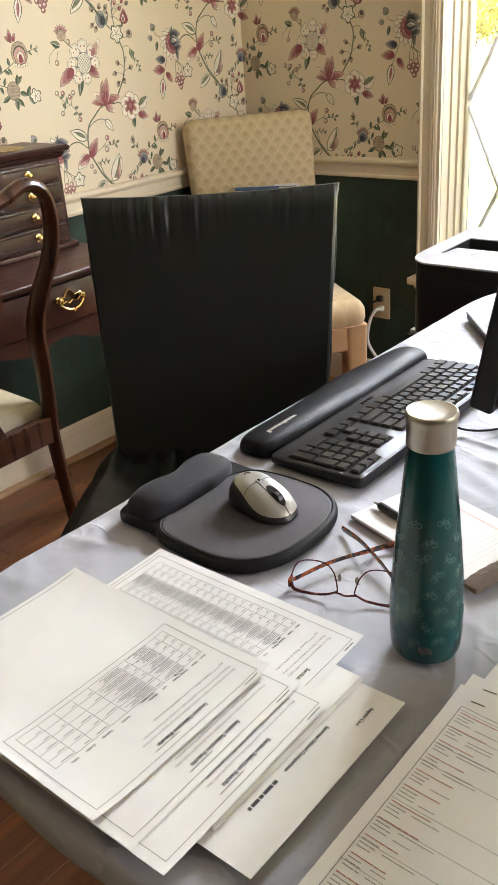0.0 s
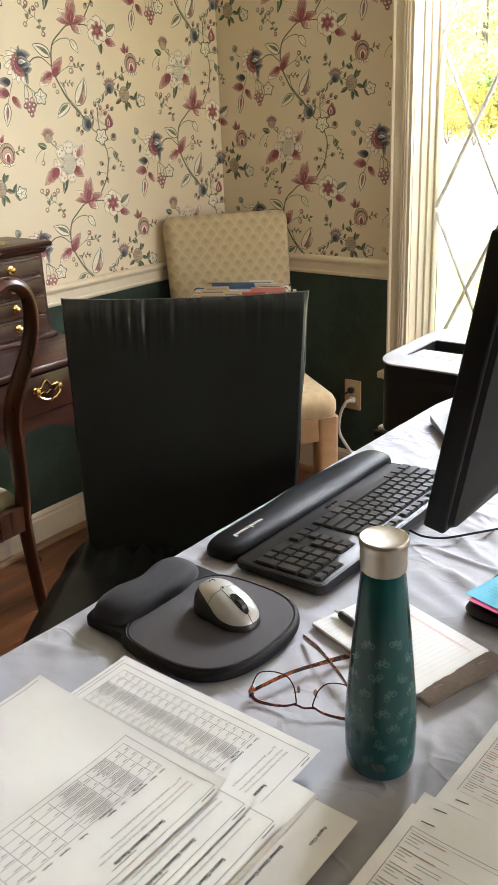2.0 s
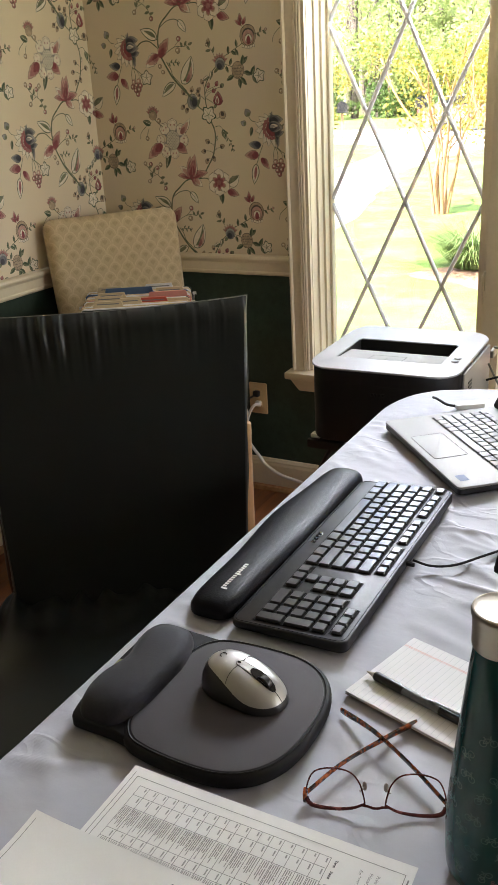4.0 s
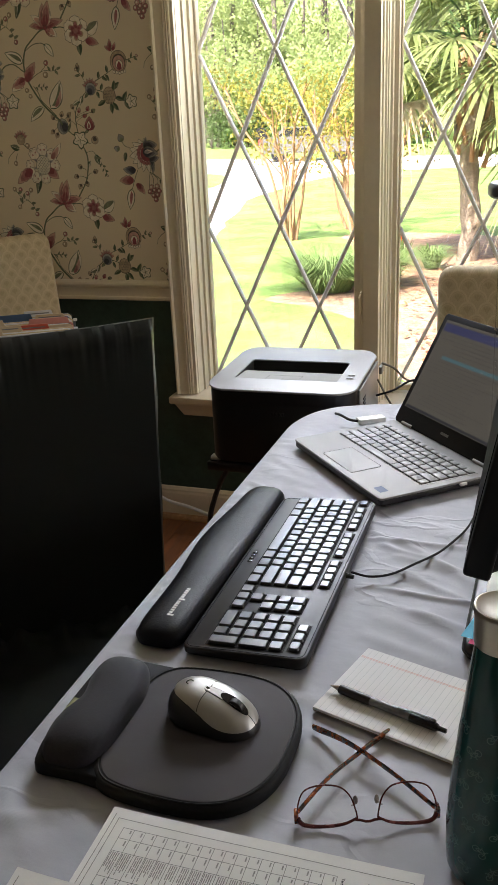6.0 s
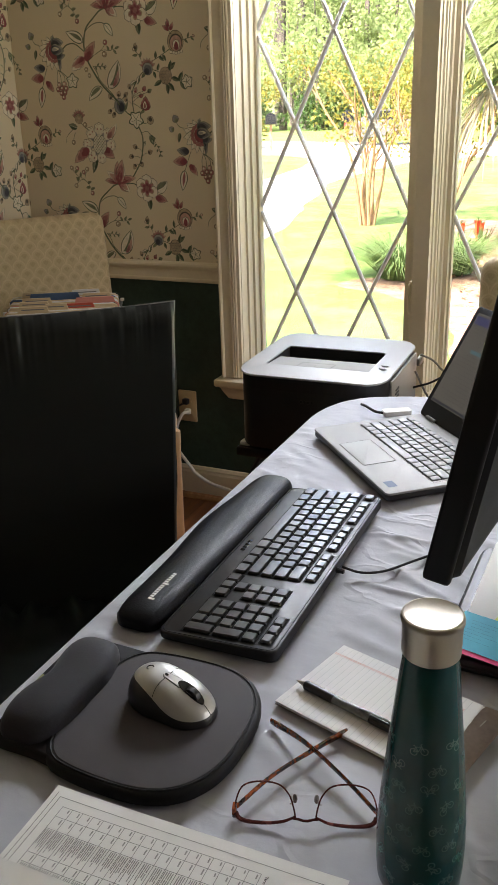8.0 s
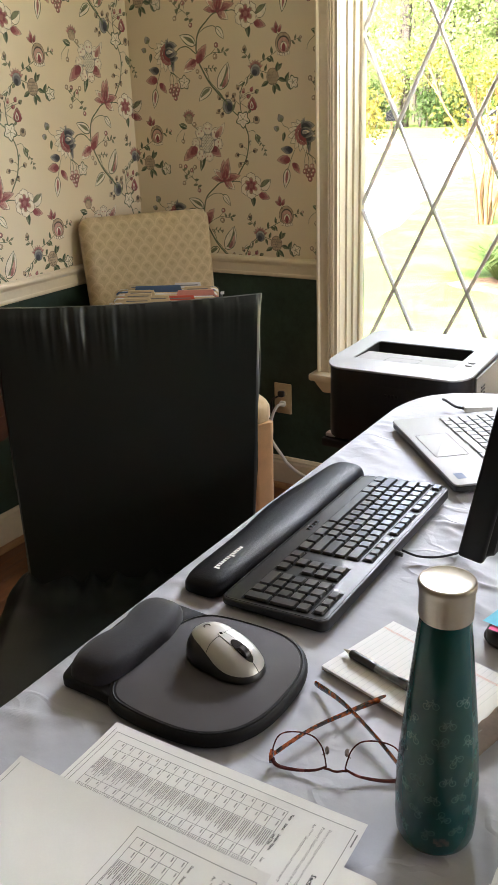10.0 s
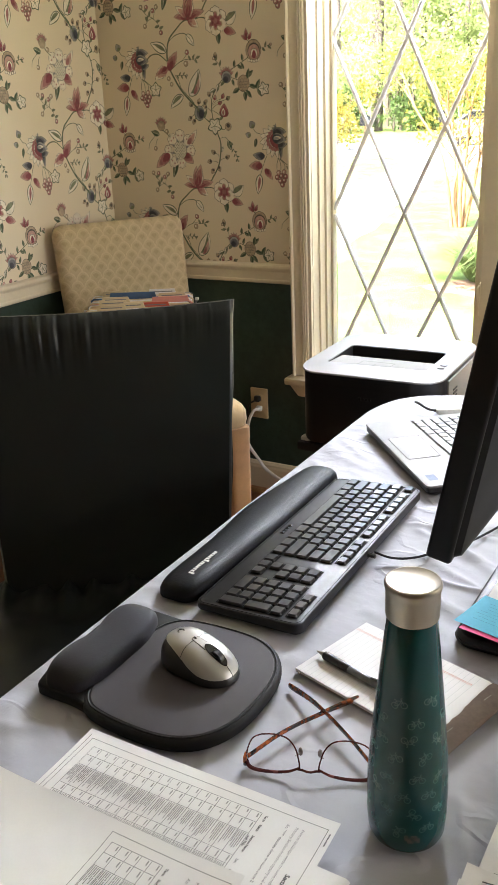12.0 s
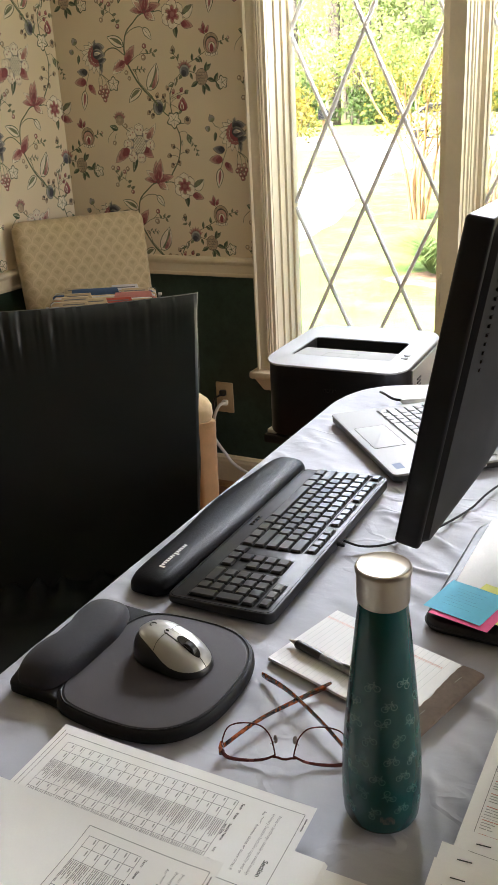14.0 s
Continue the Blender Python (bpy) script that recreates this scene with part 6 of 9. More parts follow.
def pen(m):
    """Retractable ball pen along x, tip first."""
    ob = thing("ballpoint_pen", "black and clear retractable ballpoint pen on pad", "pen", m)
    bm = bmesh.new()

    def turned(prof):
        b2 = bmesh.new()
        loft(b2, [[Vector((x, r * math.cos(2 * math.pi * j / 16), r * math.sin(2 * math.pi * j / 16))) for j in range(16)] for x, r in prof])
        return b2
    part("tip", turned([(0.0, 0.0006), (0.002, 0.001), (0.011, 0.0032), (0.012, 0.0042)]), STEEL, ob)
    part("grip", turned([(0.012, 0.0046)] + [(0.013 + 0.002 * k, 0.0050 + (0.0003 if k % 2 else 0)) for k in range(18)] + [(0.05, 0.0048)]), BLACK_PLASTIC, ob, "ribbed black grip")
    part("barrel", turned([(0.0502, 0.0046), (0.052, 0.0047), (0.095, 0.0046), (0.096, 0.0044)]), surface("smoky_clear_plastic", (0.16, 0.17, 0.18), 0.12, vary=0.25, scale=60, bump=0.0), ob, "smoky clear barrel")
    part("cap_end", turned([(0.0962, 0.0048), (0.098, 0.0050), (0.125, 0.0046), (0.127, 0.0036), (0.1272, 0.0026), (0.136, 0.0024), (0.1365, 0.0018)]), GLOSS_BLACK, ob)
    bm = bmesh.new()
    tube(bm, smooth_path([(0.124, 0, 0.0048), (0.122, 0, 0.0078), (0.10, 0, 0.0072), (0.082, 0, 0.0054)], 5), 0.0017, 8, 0.5, (0, 1, 0))
    part("clip", bm, GLOSS_BLACK, ob)


pen(pose(-0.4995, 0.7905, T + 0.0103, 0, 0, -18.5))

# ---- papers ----
def sheet(label, m, w=0.2159, h=0.2794, curl=0.0, seed=0, corner=None):
    """A letter sheet; x runs across the page in reading direction, y up the page, its middle at the origin. Slightly curled."""
    ob = thing("paper_sheet", label, "paper", m, group="papers on the table")
    bm = bmesh.new()
    nx, ny = 14, 18

    def lift(x, y):
        u, v = x / w * 2, y / h * 2
        z = curl * (max(0.0, abs(u) - 0.55) ** 2 + max(0.0, abs(v) - 0.65) ** 2) * 3.0 + 0.0006 * (noise.noise(Vector((x * 9, y * 9, seed))) + 0.5)
        if corner:
            d = max(0.0, (u * corner[0] + v * corner[1]) - 1.35)
            z += corner[2] * d * d
        return z
    grid = [[bm.verts.new((-w / 2 + w * i / nx, -h / 2 + h * j / ny, lift(-w / 2 + w * i / nx, -h / 2 + h * j / ny))) for i in range(nx + 1)] for j in range(ny + 1)]
    for j in range(ny):
        for i in range(nx):
            bm.faces.new((grid[j][i], grid[j][i + 1], grid[j + 1][i + 1], grid[j + 1][i]))
    part("leaf", bm, PAPER, ob)
    return ob, lift


def bars(ob, lift, rects, material, name="print", z=0.0005, label=""):
    """Printed lines or bars that follow the sheet: (x0, x1, y0, y1)."""
    bm = bmesh.new()
    for x0, x1, y0, y1 in rects:
        n = max(1, int(max(x1 - x0, y1 - y0) / 0.02))
        for k in range(n):
            if x1 - x0 >= y1 - y0:
                a, b, c, d = x0 + (x1 - x0) * k / n, x0 + (x1 - x0) * (k + 1) / n, y0, y1
            else:
                a, b, c, d = x0, x1, y0 + (y1 - y0) * k / n, y0 + (y1 - y0) * (k + 1) / n
            bm.faces.new([bm.verts.new((px, py, lift(px, py) + z)) for px, py in ((a, c), (b, c), (b, d), (a, d))])
    return tagged(part(name, bm, material, ob, label, smooth=False), label, kind="stuff")


def words(ob, lift, body, size, x, y, bold=0.0, material=None):
    t = text_mesh("printed_line", body, size, material or INK, ob, Matrix(), bold=bold)
    for v in t.data.vertices:
        v.co = Vector((v.co.x + x, v.co.y + y, lift(v.co.x + x, v.co.y + y) + 0.0006))
    return t


def word_bars(rng, x0, x1, y, h=0.0016, gap=0.0012):
    out, x = [], x0
    while x < x1 - 0.003:
        w = min(rng.uniform(0.003, 0.011), x1 - x)
        out.append((x, x + w, y, y + h))
        x += w + gap
    return out


def listing(label, m, seed, heading="Section Selection Results", rows=4, curl=0.003, full=False, corner=None):
    """A printed listing: frame, heading, two lines of notes and a ruled table with small print."""
    rng = random.Random(seed)
    ob, lift = sheet(label, m, curl=curl, seed=seed, corner=corner)
    l = 0.0006
    a, b, d = -0.097, 0.099, 0.1332
    step = 0.0107
    c = -0.130 if full else d - 0.068 - rows * step
    bars(ob, lift, [(a, b, c, c + l), (a, b, d - l, d), (a, a + l, c, d), (b - l, b, c, d), (a - 0.004, b, -0.1345, -0.1339)], GREY_INK, "page_border")
    bars(ob, lift, word_bars(rng, a + 0.004, a + 0.022, d + 0.0024, 0.0013, 0.0005) + word_bars(rng, 0.0, 0.03, d - 0.0075, 0.0010, 0.0006), GREY_INK)
    words(ob, lift, heading, 0.0060, -0.039, 0.1205, 0.00020)
    small = 0.0042
    words(ob, lift, "Print in landscape mode to avoid multiple lines printing for each class.", small, -0.087, 0.1120, material=GREY_INK)
    words(ob, lift, "Primary Section Includes capacity and enrolled of Honors section.", small, -0.087, 0.1060, material=GREY_INK)
    words(ob, lift, 'An "***" denotes three or more cross listed sections.', small, -0.087, 0.0975, material=INK)
    heads = (("Term", -0.087), ("Status", -0.0755), ("Section Name", -0.062), ("and Title", -0.060), ("Loc", -0.034), ("Meeting", -0.022), ("Information", -0.021), ("Faculty", 0.012), ("Capacity", 0.032), ("Credits", 0.052), ("CEUs", 0.070))
    for t, x in heads:
        words(ob, lift, t, 0.0034, x, 0.0760 - (0.0036 if t in ("and Title", "Information") else 0), 0.00012)
    cols = [-0.088, -0.0765, -0.0628, -0.036, -0.026, 0.010, 0.030, 0.050, 0.068, 0.090]
    top = 0.0715
    n = rows
    bottom = top - n * step
    lines = [(cols[0], cols[-1], top - k * step, top - k * step + 0.0005) for k in range(n + 1)] + [(x, x + 0.0005, bottom, top) for x in cols]
    bars(ob, lift, lines, GREY_INK, "table_rule")
    small_print, block = [], []
    for k in range(n):
        for i, (x0, x1) in enumerate(zip(cols, cols[1:])):
            y0 = top - k * step - 0.0014
            if i in (2, 4):
                for q in range(rng.choice((4, 5, 5))):
                    small_print += word_bars(rng, x0 + 0.0012, x0 + (x1 - x0) * rng.uniform(0.55, 0.94), y0 - q * 0.0018 - 0.0012, 0.0009, 0.0006)
            elif i in (0, 1, 3):
                block += word_bars(rng, x0 + 0.0018, x0 + (x1 - x0) * (0.55 if i < 3 else 0.8), y0 - 0.0016, 0.0013, 0.0003)
            elif rng.random() < 0.8:
                block += word_bars(rng, x0 + 0.0018, x0 + (x1 - x0) * rng.uniform(0.3, 0.7), y0 - 0.0016, 0.0013, 0.0004)
    bars(ob, lift, block, PALE_INK, "cell_print")
    bars(ob, lift, small_print, PALE_INK, "small_print")
    return ob


PAGE_TURN = -90.0


def page(x0, x1, y0, y1, z, turn=0.0):
    """The pose of a page whose top points along +x, from the places of its edges."""
    return pose((x0 + x1) / 2, (y0 + y1) / 2, z, 0, 0, PAGE_TURN + turn)


H, W = 0.2794, 0.2159
listing("printed sheet with a full ruled table, beneath others", page(-0.3665 - H, -0.3665, 0.5630 - W, 0.5630, T + 0.0104, 0.5), 11, rows=18, full=True, curl=0.0015)
_ob, _lift = sheet("white sheet lying under the listings", page(-0.341 - H, -0.341, 0.515 - W, 0.515, T + 0.0042, -0.5), curl=0.001, seed=4)
_ob, _lift = sheet("white sheet with a summer comparison heading", page(-0.2905 - H, -0.2905, 0.5110 - W, 0.5110, T + 0.0054, 0.2), curl=0.002, seed=5)
words(_ob, _lift, "Summer School Comparison", 0.0052, -0.046, 0.098, 0.0002)
words(_ob, _lift, "Regular Class", 0.0046, -0.086, 0.118, 0.0001)
bars(_ob, _lift, word_bars(random.Random(8), 0.026, 0.062, 0.098, 0.0034), INK)
_folded = thing("folded_paper_bundle", "folded white papers between the listings", "paper", page(-0.338 - 0.25, -0.338, 0.516 - 0.205, 0.516, T + 0.0070, -0.4), group="papers on the table")
for _k in range(4):
    _bm = bmesh.new()
    box(_bm, -0.1025, 0.1025 - 0.0006 * _k, -0.125, 0.125 - 0.0008 * _k, 0.0008 * _k, 0.0008 * _k + 0.0005)
    part("sheet", _bm, PAPER, _folded, smooth=False)
listing("printed section listing in a fanned pile", page(-0.340 - H, -0.340, 0.4700 - W, 0.4700, T + 0.0132, 1.1), 3, curl=0.001)
listing("printed section listing in a fanned pile", page(-0.3735 - H, -0.3735, 0.4700 - W, 0.4700, T + 0.0146, 0.8), 2, curl=0.001)
listing("printed section listing on top of the pile", page(-0.4095 - H, -0.4095, 0.4700 - W, 0.4700, T + 0.0158, 0.0), 1, rows=5, curl=0.006)


def roll_sheet(label, m, seed, curl, rows, corner=None):
    """A class list: a ruled frame with narrow columns of small figures, red notes and a staple."""
    rng = random.Random(seed)
    ob, lift = sheet(label, m, curl=curl, seed=seed, corner=corner)
    a, b, c, d = -0.0965, 0.098, -0.128, 0.118
    rules = [(a, b, d - 0.0006, d), (a, a + 0.0006, c, d), (b - 0.0006, b, c, d)]
    grey, red = [], []
    for k in range(rows):
        y = d - 0.008 - k * (d - c - 0.012) / rows
        if k % 5 == 4:
            continue
        head = k % 5 == 0
        (red if head else grey).extend(word_bars(rng, a + 0.003, a + (0.034 if head else 0.014) + rng.uniform(0, 0.004), y, 0.0010, 0.0005))
        if not head and rng.random() < 0.5:
            grey += word_bars(rng, a + 0.022, a + 0.034 + rng.uniform(0, 0.02), y, 0.0009, 0.0006)
        for x in (0.004, 0.024, 0.044, 0.064, 0.082):
            if rng.random() < 0.85:
                grey += word_bars(rng, x, x + rng.uniform(0.004, 0.010), y, 0.0010, 0.0005)
        if k % 6 == 0:
            rules.append((a, b, y + 0.0032, y + 0.0036))
    bars(ob, lift, rules, GREY_INK, "page_border")
    if seed == 22:
        bars(ob, lift, [(a + 0.002, a + 0.062, d - 0.0135, d - 0.0080)], PALE_YELLOW, "marker_stroke", 0.0003, "pale yellow highlighter stroke")
    bars(ob, lift, grey, PALE_INK, "small_print")
    bars(ob, lift, red, RED_INK, "red_print")
    bm = bmesh.new()
    tube(bm, [(-0.092, 0.127, lift(-0.092, 0.127) + 0.001), (-0.080, 0.1285, lift(-0.080, 0.1285) + 0.001)], 0.0005, 6)
    part("staple", bm, INK, ob, "wire staple")
    return ob


def upright_page(x0, y1, z, turn):
    return pose(x0 + W / 2, y1 - H / 2, z, 0, 0, turn)


roll_sheet("printed class list with small figures", upright_page(-0.2495, 0.747, T + 0.0040, -0.8), 21, 0.001, 70)
roll_sheet("printed class list lying under the stapled ones", upright_page(-0.2495, 0.600, T + 0.0055, -0.5), 27, 0.0015, 70)
roll_sheet("stapled printed class list, slightly crumpled", upright_page(-0.2570, 0.577, T + 0.0075, 0.6), 22, 0.0025, 66, (-0.7, 0.9, 0.012))
roll_sheet("stapled printed class list with red notes", upright_page(-0.2580, 0.553, T + 0.0110, 0.2), 23, 0.004, 62, (-0.7, 0.9, 0.02))


# ---- tablet case with a notebook and sticky notes ----
case = thing("tablet_case", "dark grey zipped tablet case lying on cloth", "tablet case", pose(-0.264, 1.020, T, 0, 0, -1.0))
_bm = bmesh.new()
slab(_bm, rounded(0.204, 0.280, 0.022, 8), 0.001, 0.017, 0.0065, 4)
part("shell", _bm, BODY_GREY, case)
_bm = bmesh.new()
_o = rounded(0.2055, 0.2815, 0.022, 8)
tube(_bm, [(*p, 0.009) for p in _o] + [(*_o[0], 0.009)], 0.0012, 5)
part("zip", _bm, BLACK_PLASTIC, case)
notebook = thing("notebook", "white covered notebook on the tablet case", "notebook", pose(-0.255, 1.040, T + 0.0173, 0, 0, -1.0))
_bm = bmesh.new()
slab(_bm, rounded(0.190, 0.240, 0.006, 4), 0.0, 0.007, 0.001)
part("cover", _bm, PAPER, notebook)


def sticky(m, material, label, seed):
    bm = bmesh.new()
    s, n = 0.074, 8
    g = [[bm.verts.new((-s / 2 + s * i / n, -s / 2 + s * j / n, 0.004 * max(0, 0.4 - j / n) ** 2 + 0.0006 * noise.noise(Vector((i * 0.4, j * 0.4, seed))))) for i in range(n + 1)] for j in range(n + 1)]
    for j in range(n):
        for i in range(n):
            bm.faces.new((g[j][i], g[j][i + 1], g[j + 1][i + 1], g[j + 1][i]))
    ob = solid("sticky_note", bm, material, label, "sticky note", m, group="sticky notes on the notebook")
    return ob


sticky(pose(-0.290, 0.932, T + 0.0246, 0, 0, -17), YELLOW_NOTE, "yellow sticky note under others", 1)
sticky(pose(-0.318, 0.914, T + 0.0256, 0, 0, -12), PINK_NOTE, "bright pink sticky note under the blue one", 2)
_blue = sticky(pose(-0.3265, 0.9235, T + 0.0266, 0, 0, -14), BLUE_NOTE, "blue sticky note with faint pencil scribble", 3)
_bm = bmesh.new()
_rng = random.Random(12)
for _k in range(7):
    for _r in word_bars(_rng, -0.026 + _rng.uniform(0, 0.01), 0.004 + _rng.uniform(0, 0.02), 0.02 - _k * 0.0065, 0.0007):
        flat_quad(_bm, *_r, 0.0016)
part("scribble", _bm, surface("pencil_blue", (0.06, 0.25, 0.38), 0.8, bump=0.0), _blue, smooth=False)


# ---- laptop ----
def laptop():
    """Open notebook computer; x runs along the front edge from its left, y from front to back."""
    fl, fr = Vector((-0.7435, 1.5135)), Vector((-0.5330, 1.2720))
    d = fr - fl
    ang = math.degrees(math.atan2(d.y, d.x))
    L, D, Hb = d.length, 0.228, 0.012
    ob = thing("laptop_computer", "open silver laptop with a lit dim screen", "laptop", pose(fl.x, fl.y, T, 0, 0, ang))
    bm = bmesh.new()
    slab(bm, rounded(L, D, 0.009, 6, L / 2, D / 2), 0.0125, 0.0045 + Hb, 0.0012)
    part("base", bm, LAPTOP_SILVER, ob)
    bm = bmesh.new()
    slab(bm, rounded(L - 0.002, D - 0.002, 0.008, 4, L / 2, D / 2), 0.0015, 0.0124, 0.003)
    part("underside", bm, BLACK_PLASTIC, ob)
    for x in (0.03, L - 0.03):
        for y in (0.03, D - 0.03):
            bm = bmesh.new()
            box(bm, x - 0.01, x + 0.01, y - 0.004, y + 0.004, 0.0, 0.003)
            part("foot", bm, BLACK_PLASTIC, ob)
    top = 0.0045 + Hb
    bm = bmesh.new()
    slab(bm, rounded(0.292, 0.116, 0.006, 4, L / 2, 0.146), top - 0.001, top + 0.0004, 0.0002)
    part("keyboard_deck", bm, LAPTOP_SILVER, ob, "recessed keyboard area")
    rows = [(0.0985, (1, 1, 1, 1, 5.2, 1, 1, 1, 1, 0.8)), (0.1175, (2.1, 1, 1, 1, 1, 1, 1, 1, 1, 1, 1, 1.9)), (0.1365, (1.6, 1, 1, 1, 1, 1, 1, 1, 1, 1, 1, 1, 1.4)), (0.1555, (1.4, 1, 1, 1, 1, 1, 1, 1, 1, 1, 1, 1, 1, 0.6)), (0.1745, (1, 1, 1, 1, 1, 1, 1, 1, 1, 1, 1, 1, 1, 1)), (0.1915, (1,) * 14)]
    shared = {}
    silver_key = surface("silver_keycap", (0.26, 0.26, 0.255), 0.45, 0.1, vary=0.05, bump=0.05)
    bm = bmesh.new()
    shadow_rects = []
    for y, widths in rows:
        u = 0.284 / sum(widths)
        x = L / 2 - 0.142
        for w in widths:
            key = (round(w * u, 4), y > 0.18)
            hw, hd = w * u - 0.0026, (0.0105 if y > 0.18 else 0.0160)
            if key not in shared:
                kb = bmesh.new()
                loft(kb, [[Vector((px, py, z)) for px, py in rounded(hw - 2 * i, hd - 2 * i, 0.0015, 2)] for z, i in ((0, 0), (0.0014, 0.0), (0.0018, 0.0004))])
                k = finish("key", kb, silver_key, ob)
                shared[key] = k.data
            else:
                k = new("key", shared[key])
                k.parent = ob
            k.matrix_basis = pose(x + w * u / 2, y, top + 0.0008)
            shadow_rects.append((x + 0.0001, x + w * u - 0.0001, y - hd / 2 - 0.0013, y + hd / 2 + 0.0013))
            x += w * u
    # shade between the keys, laid on the deck as flat dark patches
    for r in shadow_rects:
        flat_quad(bm, *r, top + 0.0006)
    part("key_well", bm, KEY_WELL, ob, "flat dark patches painted as shade between the keys", smooth=False)
    bm = bmesh.new()
    slab(bm, rounded(0.106, 0.060, 0.004, 4, L / 2 - 0.012, 0.044), top - 0.001, top + 0.0005, 0.0002)
    ring_line = rounded(0.1075, 0.0615, 0.0045, 4, L / 2 - 0.012, 0.044)
    part("touch_pad", bm, surface("touchpad", (0.31, 0.305, 0.30), 0.55, 0.0, vary=0.03, bump=0.02), ob, "pale touch pad")
    bm = bmesh.new()
    tube(bm, [(x, y, top + 0.0001) for x, y in ring_line + ring_line[:1]], 0.0003, 5)
    part("touch_pad_edge", bm, BODY_GREY, ob)
    bm = bmesh.new()
    flat_quad(bm, L - 0.045, L - 0.022, 0.014, 0.030, top + 0.0002)
    part("sticker", bm, surface("blue_sticker", (0.05, 0.08, 0.15), 0.6, vary=0.1), ob, "small blue processor sticker", smooth=False)
    # screen lid, hinged at the back edge and leaning back
    hinge = Matrix.Translation((0, D - 0.004, top + 0.001)) @ Matrix.Rotation(radians(90 - 30), 4, "X") @ Matrix.Rotation(0, 4, "Z")
    bm = bmesh.new()
    slab(bm, rounded(L, 0.234, 0.008, 6, L / 2, 0.117), -0.0065, 0.0, 0.0015, 3, hinge)
    part("screen_lid", bm, RUBBER, ob, "black bezel of the lid")
    def glow(name, c, e):
        m2, n2, l2, b2 = nodes_of(name)
        b2.inputs["Base Color"].default_value = (0.012, 0.012, 0.013, 1)
        b2.inputs["Roughness"].default_value = 0.4
        b2.inputs["Specular IOR Level"].default_value = 0.25
        b2.inputs["Emission Color"].default_value = (*c, 1)
        b2.inputs["Emission Strength"].default_value = e
        return m2
    bm = bmesh.new()
    flat_quad(bm, 0.012, L - 0.012, 0.034, 0.222, 0.0)
    for v in bm.verts:
        v.co = hinge @ (v.co + Vector((0, 0, 0.0006)))
    part("display", bm, glow("screen_page_light", (0.62, 0.58, 0.48), 0.019), ob, "dim lit screen showing a web page", smooth=False)

    def on_screen(name, rects, material, lift, label=""):
        b3 = bmesh.new()
        for r in rects:
            flat_quad(b3, *r, lift)
        for v in b3.verts:
            v.co = hinge @ v.co
        tagged(part(name, b3, material, ob, label, smooth=False), label, kind="stuff")
    x0, x1 = 0.015, L - 0.015
    on_screen("browser_bar", [(x0, x1, 0.200, 0.216)], glow("screen_blue", (0.16, 0.18, 0.42), 0.032), 0.0009)
    on_screen("banner", [(x0 + 0.035, x1 - 0.005, 0.146, 0.153)], glow("screen_cyan", (0.24, 0.46, 0.50), 0.036), 0.0009)
    rng = random.Random(4)
    rects = []
    for k in range(20):
        y = 0.192 - k * 0.0075
        if 0.140 < y < 0.158:
            continue
        rects += word_bars(rng, x0 + rng.choice((0.01, 0.03, 0.05)), x0 + rng.uniform(0.12, 0.26), y, 0.0014, 0.002)
    on_screen("screen_text", rects, glow("screen_text_grey", (0.34, 0.33, 0.30), 0.020), 0.0009)
    on_screen("task_bar", [(x0, x1, 0.035, 0.040)], glow("screen_dark", (0.10, 0.11, 0.14), 0.03), 0.0009)
    on_screen("badge", [(L / 2 - 0.012, L / 2 + 0.012, 0.016, 0.021)], GREY_INK, 0.0008, "maker's badge")
    on_screen("camera_eye", [(L / 2 - 0.002, L / 2 + 0.002, 0.2225, 0.2255)], GLOSS_BLACK, 0.0008)
    for x in (0.045, L - 0.045):
        bm = bmesh.new()
        tube(bm, [(x - 0.016, D - 0.003, top + 0.003), (x + 0.016, D - 0.003, top + 0.003)], 0.0035, 10)
        part("hinge", bm, LAPTOP_SILVER, ob)
    bm = bmesh.new()
    box(bm, L - 0.001, L + 0.004, D - 0.075, D - 0.062, 0.009, 0.014, 0.001)
    part("usb_plug", bm, WHITE_PLASTIC, ob, "white plug in the side port")
    return ob


laptop()

dongle = thing("cable_adapter", "small white video adapter with dark cable", "adapter", pose(-0.626, 1.683, T, 0, 0, 33))
_bm = bmesh.new()
slab(_bm, rounded(0.058, 0.024, 0.004, 4), 0.001, 0.011, 0.002)
part("adapter_body", _bm, WHITE_PLASTIC, dongle)
_bm = bmesh.new()
tube(_bm, smooth_path([(-0.028, 0, 0.006), (-0.045, 0.004, 0.010), (-0.058, 0.022, 0.016), (-0.060, 0.046, 0.012)], 5), 0.0028, 8)
part("adapter_cable", _bm, BODY_GREY, dongle)


